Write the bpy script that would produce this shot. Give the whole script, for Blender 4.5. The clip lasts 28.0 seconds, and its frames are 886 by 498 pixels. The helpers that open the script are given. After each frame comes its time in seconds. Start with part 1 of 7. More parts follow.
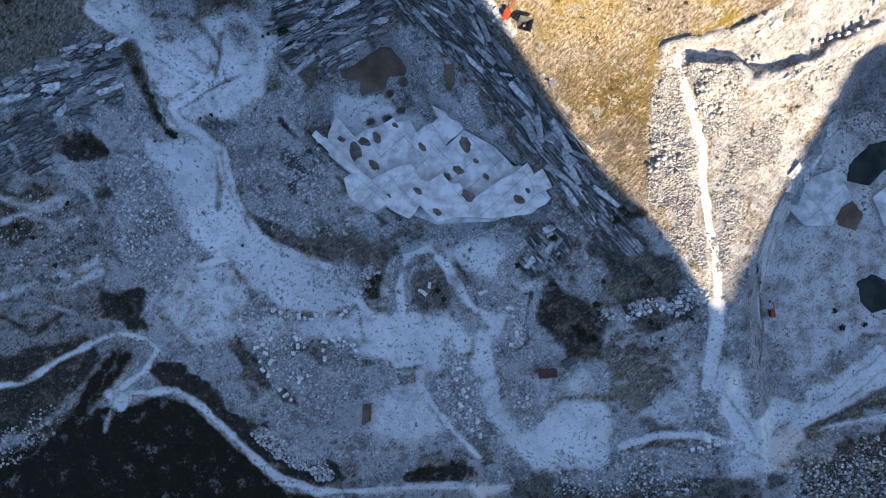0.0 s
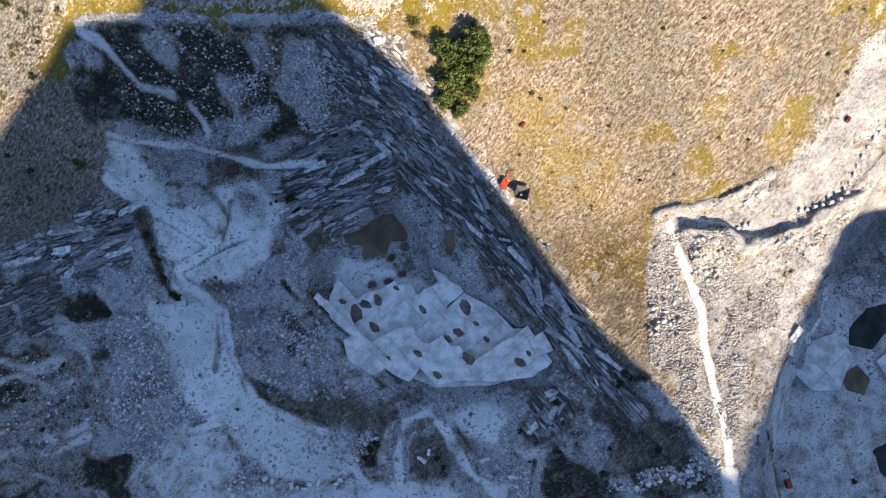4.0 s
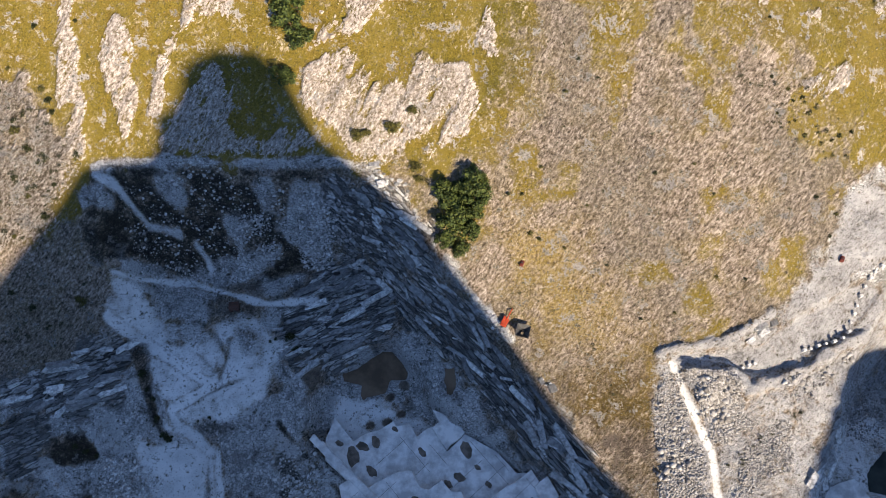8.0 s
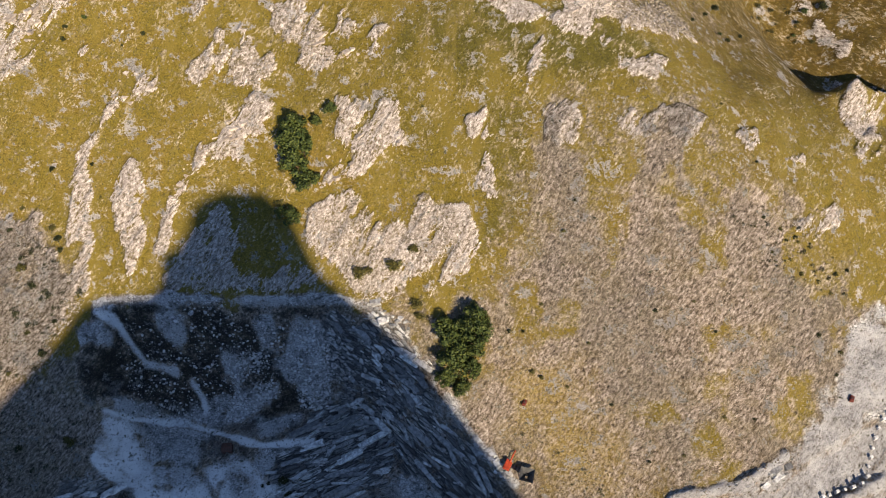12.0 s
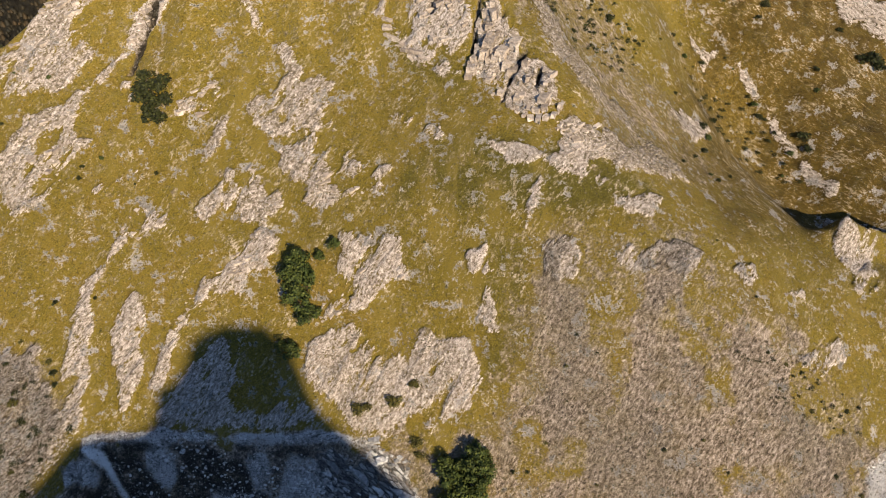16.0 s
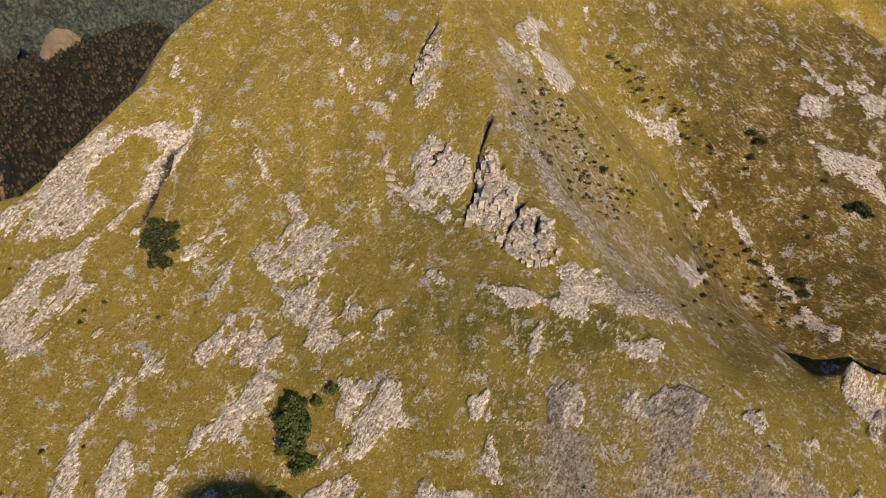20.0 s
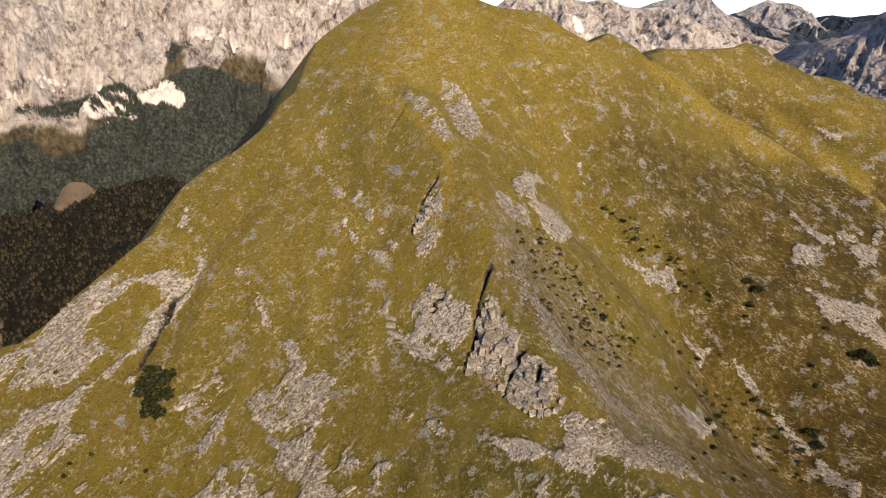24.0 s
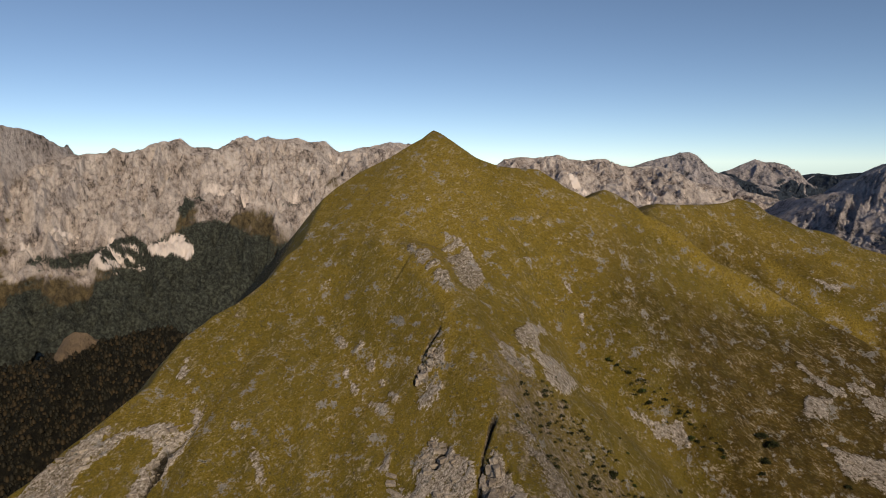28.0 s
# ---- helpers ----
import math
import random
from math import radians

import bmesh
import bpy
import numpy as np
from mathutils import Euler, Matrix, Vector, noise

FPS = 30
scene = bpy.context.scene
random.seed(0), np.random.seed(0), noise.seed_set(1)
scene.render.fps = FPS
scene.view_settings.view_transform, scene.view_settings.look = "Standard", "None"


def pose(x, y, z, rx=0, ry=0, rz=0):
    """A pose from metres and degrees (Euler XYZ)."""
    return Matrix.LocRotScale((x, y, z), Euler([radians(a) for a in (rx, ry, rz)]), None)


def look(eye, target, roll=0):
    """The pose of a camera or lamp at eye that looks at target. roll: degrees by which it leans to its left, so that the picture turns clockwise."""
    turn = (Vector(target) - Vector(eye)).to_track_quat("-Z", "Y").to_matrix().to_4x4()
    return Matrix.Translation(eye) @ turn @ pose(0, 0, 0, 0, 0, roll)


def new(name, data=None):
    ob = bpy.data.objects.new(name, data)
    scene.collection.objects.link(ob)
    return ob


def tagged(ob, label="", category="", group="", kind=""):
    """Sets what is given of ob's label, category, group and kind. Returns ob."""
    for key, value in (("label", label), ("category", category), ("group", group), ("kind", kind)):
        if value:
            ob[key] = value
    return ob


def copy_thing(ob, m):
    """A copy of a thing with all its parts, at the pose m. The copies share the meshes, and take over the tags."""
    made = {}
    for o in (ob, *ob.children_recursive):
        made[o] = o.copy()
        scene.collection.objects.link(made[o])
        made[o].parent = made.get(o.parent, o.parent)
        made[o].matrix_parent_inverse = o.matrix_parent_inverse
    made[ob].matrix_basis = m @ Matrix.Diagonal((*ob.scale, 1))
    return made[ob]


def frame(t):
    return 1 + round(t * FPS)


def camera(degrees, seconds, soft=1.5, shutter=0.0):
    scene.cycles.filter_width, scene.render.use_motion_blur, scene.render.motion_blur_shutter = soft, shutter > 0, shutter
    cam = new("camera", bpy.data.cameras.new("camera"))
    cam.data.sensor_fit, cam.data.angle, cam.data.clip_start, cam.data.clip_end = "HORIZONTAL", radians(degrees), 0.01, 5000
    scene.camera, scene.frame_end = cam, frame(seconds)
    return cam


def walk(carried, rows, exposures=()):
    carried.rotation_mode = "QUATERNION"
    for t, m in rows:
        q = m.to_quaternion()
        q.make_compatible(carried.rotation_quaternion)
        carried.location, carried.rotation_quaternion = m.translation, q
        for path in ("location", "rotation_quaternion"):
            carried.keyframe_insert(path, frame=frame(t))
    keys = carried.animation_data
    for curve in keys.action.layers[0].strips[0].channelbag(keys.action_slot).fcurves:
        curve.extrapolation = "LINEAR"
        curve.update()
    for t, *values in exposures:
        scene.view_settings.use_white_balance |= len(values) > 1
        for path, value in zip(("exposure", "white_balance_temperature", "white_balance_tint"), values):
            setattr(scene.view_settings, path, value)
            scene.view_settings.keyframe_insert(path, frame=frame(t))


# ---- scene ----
# The camera hovers in one place and tilts up from the nadir to the horizon: seconds, pitch, yaw, roll.
cam = camera(64.75, 28.0, 1.0)
EYE = 330.0
ROWS = [
    (0, -89.99, -0.64, -0.25),
    (0.5, -87.99, -0.64, -0.24),
    (1, -85.85, -0.63, -0.23),
    (1.5, -83.99, -0.62, -0.23),
    (2, -82.49, -0.60, -0.20),
    (2.5, -81.01, -0.61, -0.19),
    (3, -79.57, -0.61, -0.18),
    (3.5, -78.15, -0.59, -0.16),
    (5.5, -72.50, -0.53, -0.14),
    (6, -71.10, -0.51, -0.13),
    (7, -68.29, -0.49, -0.16),
    (8, -65.46, -0.43, -0.17),
    (9, -62.68, -0.37, -0.20),
    (10, -59.91, -0.30, -0.23),
    (11, -57.04, -0.29, -0.24),
    (12, -54.24, -0.27, -0.22),
    (12.5, -52.87, -0.26, -0.19),
    (14.5, -47.43, -0.25, -0.14),
    (15, -46.08, -0.25, -0.10),
    (16, -43.26, -0.22, -0.12),
    (17, -40.32, -0.21, -0.15),
    (18, -37.37, -0.15, -0.16),
    (19, -34.43, -0.15, -0.14),
    (20, -31.45, -0.13, -0.12),
    (21, -28.49, -0.11, -0.14),
    (21.5, -27.00, -0.10, -0.16),
    (23.5, -20.97, -0.06, -0.15),
    (24, -19.41, -0.05, -0.17),
    (25, -16.30, -0.03, -0.24),
    (26, -13.29, -0.03, -0.21),
    (27, -10.18, -0.03, -0.08),
    (28, -7.10, 0.00, -0.00),
]
walk(cam, [(t, pose(0, 0, EYE, 0, 0, yaw) @ pose(0, 0, 0, 90 + pitch, 0, roll)) for t, pitch, yaw, roll in ROWS],
     [(0, 2.47, 7200, 9), (8, 1.72, 6850, 11), (15, 1.25, 7200, 11), (20, 0.95, 7300, 11), (24, 0.64, 7300, 10), (28, -0.36, 7300, 9)])

# ---- light ----
SUN = (0.385, -0.82, 0.423)
world = bpy.data.worlds.new("sky")
world.use_nodes = True
scene.world = world
wt = world.node_tree
sky = wt.nodes.new("ShaderNodeTexSky")
sky.sky_type, sky.sun_disc = "NISHITA", False
sky.sun_elevation = math.asin(SUN[2] / Vector(SUN).length)
sky.sun_rotation = math.atan2(SUN[0], SUN[1])
sky.altitude, sky.air_density, sky.dust_density, sky.ozone_density = 3200, 0.65, 0.02, 3.0
wt.nodes["Background"].inputs[1].default_value = 0.15
tint = wt.nodes.new("ShaderNodeMix")
tint.data_type, tint.blend_type = "RGBA", "MULTIPLY"
tint.inputs[0].default_value, tint.inputs[7].default_value = 1.0, (1.03, 0.985, 0.92, 1)
wt.links.new(sky.outputs[0], tint.inputs[6])
wt.links.new(tint.outputs[2], wt.nodes["Background"].inputs[0])
sun = new("sun", bpy.data.lights.new("sun", "SUN"))
sun.data.energy, sun.data.angle, sun.data.color = 3.8, radians(0.5), (1.0, 0.86, 0.68)
sun.matrix_world = look(SUN, (0, 0, 0))


# ---- arithmetic of the land ----
def lattice(ix, iy, seed):
    h = (ix.astype(np.int64) * 374761393 + iy.astype(np.int64) * 668265263 + seed * 974634) & 0xFFFFFFFF
    h = ((h ^ (h >> 13)) * 1274126177) & 0xFFFFFFFF
    return ((h ^ (h >> 16)) & 0xFFFF) / 32767.5 - 1.0


def value_noise(x, y, seed=0):
    x, y = np.asarray(x, float), np.asarray(y, float)
    x0, y0 = np.floor(x), np.floor(y)
    u, v = x - x0, y - y0
    u, v = u * u * (3 - 2 * u), v * v * (3 - 2 * v)
    a, b = lattice(x0, y0, seed), lattice(x0 + 1, y0, seed)
    c, d = lattice(x0, y0 + 1, seed), lattice(x0 + 1, y0 + 1, seed)
    return (a * (1 - u) + b * u) * (1 - v) + (c * (1 - u) + d * u) * v


def fbm(x, y, size, octaves=4, seed=0, ridged=False, gain=0.5):
    total, amp, norm = 0.0, 1.0, 0.0
    for k in range(octaves):
        n = value_noise(x / size, y / size, seed + 17 * k)
        total = total + amp * (1 - 2 * np.abs(n) if ridged else n)
        norm += amp
        amp, size = amp * gain, size * 0.5
    return total / norm


def step(a, b, v):
    u = np.clip((v - a) / (b - a), 0, 1)
    return u * u * (3 - 2 * u)


def soft_max(a, b, k):
    return b + k * np.logaddexp(0, (a - b) / k)


def along(x, y, line):
    """Distance from a line of points, and the share of the line's length at the nearest place."""
    best, share, done = np.full(np.shape(x), 1e9), np.zeros(np.shape(x)), 0.0
    whole = sum(math.dist(p, q) for p, q in zip(line, line[1:]))
    for (ax, ay), (bx, by) in zip(line, line[1:]):
        dx, dy = bx - ax, by - ay
        t = np.clip(((x - ax) * dx + (y - ay) * dy) / (dx * dx + dy * dy), 0, 1)
        d = np.hypot(x - ax - t * dx, y - ay - t * dy)
        length = math.hypot(dx, dy)
        share = np.where(d < best, (done + t * length) / whole, share)
        best = np.minimum(best, d)
        done += length
    return best, share


def inside(x, y, area):
    """Distance to an area's outline, positive within it."""
    d, _ = along(x, y, list(area) + [area[0]])
    odd = np.zeros(np.shape(x), bool)
    for (ax, ay), (bx, by) in zip(area, list(area[1:]) + [area[0]]):
        odd ^= ((ay > y) != (by > y)) & (x < (bx - ax) * (y - ay) / (by - ay + 1e-9) + ax)
    return np.where(odd, d, -d)


def slope(x, y):
    """The mountainside without the quarry, the ridges' far sides and the small relief."""
    x, y = np.asarray(x, float), np.asarray(y, float)
    gully = 70 * step(20, 190, x - 0.25 * (y - 330)) * step(180, 330, y)
    z = 0.74 * soft_max(y - 62 - gully, 0 * y, 22)
    # the rounded knoll and its tongue towards the quarry road
    d, s = along(x, y, [(40, 260), (110, 150), (128, 60), (140, -40)])
    z = z + 42 * np.exp(-(d / 75) ** 2) * (1 - 0.55 * s) * step(330, 200, y)
    # the spur that comes straight down from the top
    d, s = along(x, y, [(-8, 500), (-40, 420), (5, 345), (30, 290)])
    z = z + 16 * np.exp(-(d / 40) ** 2) * step(250, 320, y)
    # gullies and side spurs of the upper slope
    for line, lift, wide in (
        ([(61, 440), (88, 385), (125, 364), (156, 324), (195, 263), (230, 235)], -27, 26), ([(164, 492), (210, 480), (273, 434), (330, 400)], -23, 18),
        ([(143, 486), (190, 468), (248, 441), (290, 410)], 16, 12), ([(-31, 415), (-14, 406), (6, 375), (25, 328), (56, 268), (78, 246)], 13, 17),
        ([(-65, 415), (-51, 380), (-24, 339)], -5, 14), ([(-142, 289), (-133, 320), (-121, 342), (-100, 380)], -4, 9), ([(110, 400), (150, 370), (190, 330)], 7, 14),
        ([(176, 236), (192, 238), (225, 243)], 17, 7),
    ):
        d, s = along(x, y, line)
        z = z + lift * np.exp(-(d / wide) ** 2) * np.minimum(1, 6 * s * (1 - s) + 0.35)
    return z


RIDGE_LEFT = [(-6.7, 523.8), (-13.9, 511.0), (-25.8, 503.5), (-37.5, 497.6), (-56.9, 491.9), (-71.4, 481.6), (-79.1, 473.2), (-83.1, 458.3), (-84.9, 445.0), (-87.7, 434.5), (-95.3, 427.7), (-101.7, 413.7), (-109.4, 406.4), (-119.6, 396.9), (-130.4, 390.2), (-141.9, 377.4), (-147.5, 365.0), (-151.0, 351.5), (-160.7, 342.5), (-172.1, 329.8), (-181.0, 320.6), (-190.5, 308.4), (-200.8, 299.6), (-211.0, 297.2)]
RIDGE_RIGHT = [(-6.7, 523.8), (2.5, 513.0), (12.5, 505.6), (22.4, 499.7), (38.4, 497.9), (52.7, 499.2), (67.1, 499.6), (73.6, 495.0), (84.3, 488.0), (100.0, 484.0), (108.2, 489.8), (115.6, 497.3), (123.9, 496.8), (132.8, 493.6), (140.1, 485.0), (143.7, 485.4), (150.5, 501.1), (158.9, 509.0), (178.5, 516.5), (201.7, 525.5), (216.7, 531.7), (228.4, 538.6), (238.7, 535.2), (244.9, 525.7), (256.8, 518.5), (263.7, 511.8), (274.9, 509.6), (285.2, 505.8), (296.6, 495.2), (312.9, 489.1)]
PIT = [(-149.2, 157.6), (-116.1, 160), (-72.4, 158.4), (-43.1, 158.5), (-29.9, 154.8), (-14.4, 144.4), (4.8, 120.3), (24.6, 96.4), (44.2, 73.3)] + [(65.6, 41.3), (79.8, 18.4), (97.9, -6.5), (117.7, -30.7), (132.6, -56.5), (97.4, -150), (-118, -158.6), (-264.7, -134.9), (-322.1, -3.7), (-257.2, 62.4), (-219, 71.8), (-187, 76.2), (-163.6, 89.9), (-147.1, 107.3), (-146.5, 119.7), (-150.8, 139.1)]
HOLE = [(132.2, -23.6), (144, 14.6), (163.2, 46.3), (177.1, 79.5), (192.3, 100.1), (225.4, 114.4), (295.6, 39.9), (273.7, -108.4), (146.4, -103.9)]
CREST = list(reversed(RIDGE_LEFT)) + RIDGE_RIGHT[1:]


def beyond(x, y):
    """How far a place lies past the skyline ridge."""
    (ax, ay), (bx, by) = CREST[0], CREST[1]
    (cx, cy), (dx, dy) = CREST[-2], CREST[-1]
    area = [(ax + 12 * (ax - bx), ay + 12 * (ay - by))] + CREST + [(dx + 8 * (dx - cx), dy + 8 * (dy - cy)), (900, -900), (-900, -900)]
    return -inside(x, y, area)


def base(x, y):
    x, y = np.asarray(x, float), np.asarray(y, float)
    z = slope(x, y)
    fall = np.maximum(beyond(x, y), 0)
    z = z - 1.3 * (np.sqrt(fall * fall + 4) - 2)
    d = inside(x, y, PIT)
    floor = 13 - 9 * step(-40, -110, y) + 0.02 * np.abs(x)
    cut = np.maximum(z - floor, 0)
    z = z - np.minimum(cut, 1.5 * np.maximum(d, 0))
    d = inside(x, y, HOLE)
    z = z - np.minimum(np.maximum(z + 10, 0), 1.4 * np.maximum(d, 0))
    return np.maximum(z, -260 + 0 * z)


DEEP = [(-54.2, 88.7), (-37.1, 96.8), (-21.2, 99.5), (-10.6, 85.6), (4.8, 61.2), (22.9, 50.6), (38.3, 37.5), (51.9, 19.2), (42.9, 9.2), (25, 12.1), (4.1, 7.3), (-11.6, 10.1), (-24.7, 15.5), (-37.8, 28.7), (-53.4, 44.5), (-62.3, 57.4), (-60.4, 69.9)]


def height(x, y):
    z = base(x, y)
    d = inside(np.asarray(x, float), np.asarray(y, float), DEEP)
    return z - np.minimum(np.maximum(z - 4, 0), 1.8 * np.maximum(d, 0))


BACK = -420.0
SKYLINE = [(13.3, 286), (61.3, 324), (83.2, 341), (100.9, 354.2), (116.7, 368.7), (130, 371.5), (146, 373.2), (152, 376), (156.7, 383), (159, 391), (168, 395), (176, 403.6), (180, 411), (186, 415), (196.8, 418.5), (213.5, 418), (221, 409), (221.8, 396.4), (224, 384), (229.4, 377), (237.7, 366.8), (245.6, 355.4), (251.4, 349), (257, 331), (264.2, 313), (269.5, 300), (275, 281.5), (279, 266.6), (283.5, 255), (290, 248.5), (296, 242.9), (301.2, 235), (303, 225), (305.5, 220.7), (313.3, 226), (323.8, 234), (334.5, 239.5), (346, 247), (361, 257), (371.5, 262.5), (389, 275.5), (399, 285), (409, 291.5), (448.8, 277)]


def land(x, y):
    """The height of the whole ground sheet."""
    z = height(x, y)
    # the mountain behind, whose shadow lies on the quarry
    sx, sz = [p[0] for p in SKYLINE], [p[1] for p in SKYLINE]
    crest = np.interp(x + (y - BACK) * 0.47, [-900] + sx + [900, 1500], [230] + sz + [260, 60])
    back = crest - 1.35 * np.abs(y - BACK) * (1 + 0.2 * fbm(x, y, 60, 3, 5))
    return np.where(y < -100, np.maximum(z, back), z)


# ---- materials ----
def material(name, rough=0.9):
    m = bpy.data.materials.new(name)
    m.use_nodes = True
    t = m.node_tree
    t.nodes["Principled BSDF"].inputs["Roughness"].default_value = rough
    t.nodes["Principled BSDF"].inputs["Specular IOR Level"].default_value = 0.25
    return m, t, t.nodes["Principled BSDF"]


def noise_node(t, size, detail=4.0, rough=0.6, stretch=(1, 1, 1), turn=0.0):
    """Noise with cells of that many metres, drawn out along their axes."""
    co, mp, n = t.nodes.new("ShaderNodeNewGeometry"), t.nodes.new("ShaderNodeMapping"), t.nodes.new("ShaderNodeTexNoise")
    mp.vector_type = "TEXTURE"
    mp.inputs["Scale"].default_value = stretch
    mp.inputs["Rotation"].default_value = (0, 0, radians(turn))
    n.inputs["Scale"].default_value = 1.0 / size
    n.inputs["Detail"].default_value, n.inputs["Roughness"].default_value = detail, rough
    t.links.new(co.outputs["Position"], mp.inputs["Vector"])
    t.links.new(mp.outputs[0], n.inputs["Vector"])
    return n.outputs["Fac"]


def cells(t, size, stretch=(1, 1, 1), turn=0.0, warp=0.25):
    """Broken slabs: a random grey for each cell, and the distance to the cell's edge."""
    co, mp = t.nodes.new("ShaderNodeNewGeometry"), t.nodes.new("ShaderNodeMapping")
    mp.vector_type = "TEXTURE"
    mp.inputs["Scale"].default_value = [size * s for s in stretch]
    mp.inputs["Rotation"].default_value = (0, 0, radians(turn))
    t.links.new(co.outputs["Position"], mp.inputs["Vector"])
    n = t.nodes.new("ShaderNodeTexNoise")
    n.inputs["Scale"].default_value, n.inputs["Detail"].default_value = 1.7, 4
    add = t.nodes.new("ShaderNodeVectorMath")
    add.operation = "MULTIPLY_ADD"
    t.links.new(mp.outputs[0], n.inputs["Vector"])
    t.links.new(n.outputs["Color"], add.inputs[0])
    add.inputs[1].default_value = (warp,) * 3
    t.links.new(mp.outputs[0], add.inputs[2])
    a, e, sep = t.nodes.new("ShaderNodeTexVoronoi"), t.nodes.new("ShaderNodeTexVoronoi"), t.nodes.new("ShaderNodeSeparateColor")
    e.feature = "DISTANCE_TO_EDGE"
    for v in (a, e):
        v.inputs["Scale"].default_value = 1.0
        t.links.new(add.outputs[0], v.inputs["Vector"])
    t.links.new(a.outputs["Color"], sep.inputs[0])
    return sep.outputs[0], e.outputs["Distance"]


def ramp(t, fac, *stops):
    r = t.nodes.new("ShaderNodeValToRGB")
    while len(r.color_ramp.elements) < len(stops):
        r.color_ramp.elements.new(0.5)
    for e, (at, c) in zip(r.color_ramp.elements, stops):
        e.position, e.color = at, (*c, 1) if len(c) == 3 else c
    t.links.new(fac, r.inputs[0])
    return r.outputs[0]


def grey(t, fac, lo, hi, a=0.0, b=1.0):
    n = t.nodes.new("ShaderNodeMapRange")
    n.inputs[1].default_value, n.inputs[2].default_value, n.inputs[3].default_value, n.inputs[4].default_value = lo, hi, a, b
    t.links.new(fac, n.inputs[0])
    return n.outputs[0]


def calc(t, op, a, b=0.0):
    n = t.nodes.new("ShaderNodeMath")
    n.operation = op
    for socket, v in zip(n.inputs, (a, b)):
        if isinstance(v, (int, float)):
            socket.default_value = v
        else:
            t.links.new(v, socket)
    return n.outputs[0]


def blend(t, fac, a, b, mode="MIX"):
    n = t.nodes.new("ShaderNodeMix")
    n.data_type, n.blend_type = "RGBA", mode
    for socket, v in zip((n.inputs[0], n.inputs[6], n.inputs[7]), (fac, a, b)):
        if isinstance(v, (int, float)):
            socket.default_value = v
        elif isinstance(v, tuple):
            socket.default_value = (*v, 1)
        else:
            t.links.new(v, socket)
    return n.outputs[2]


def bump(t, p, fac, strength, distance):
    n = t.nodes.new("ShaderNodeBump")
    n.inputs["Strength"].default_value, n.inputs["Distance"].default_value = strength, distance
    t.links.new(fac, n.inputs["Height"])
    t.links.new(n.outputs[0], p.inputs["Normal"])
    return n


def mask_of(t, name):
    n = t.nodes.new("ShaderNodeAttribute")
    n.attribute_name = name
    return n.outputs["Fac"]


def ragged(t, name, noise, width=0.5, gain=4.5):
    """A mask of the land with its edge broken up by noise."""
    v = calc(t, "ADD", mask_of(t, name), calc(t, "MULTIPLY", calc(t, "SUBTRACT", noise, 0.5), gain))
    return grey(t, v, 0.5 - width / 2, 0.5 + width / 2)


def mean(t, a, b, share=0.5):
    return calc(t, "ADD", calc(t, "MULTIPLY", a, 1 - share), calc(t, "MULTIPLY", b, share))


def leaning(t, size, detail, rough, long):
    """Noise drawn out along the beds, which run one way or the other."""
    n = t.nodes.new("ShaderNodeMix")
    t.links.new(mask_of(t, "lean"), n.inputs[0])
    t.links.new(noise_node(t, size, detail, rough, (long, 1.0, 1.6), 48), n.inputs[2])
    t.links.new(noise_node(t, size, detail, rough, (long * 1.2, 1.0, 1.6), -42), n.inputs[3])
    return n.outputs[0]


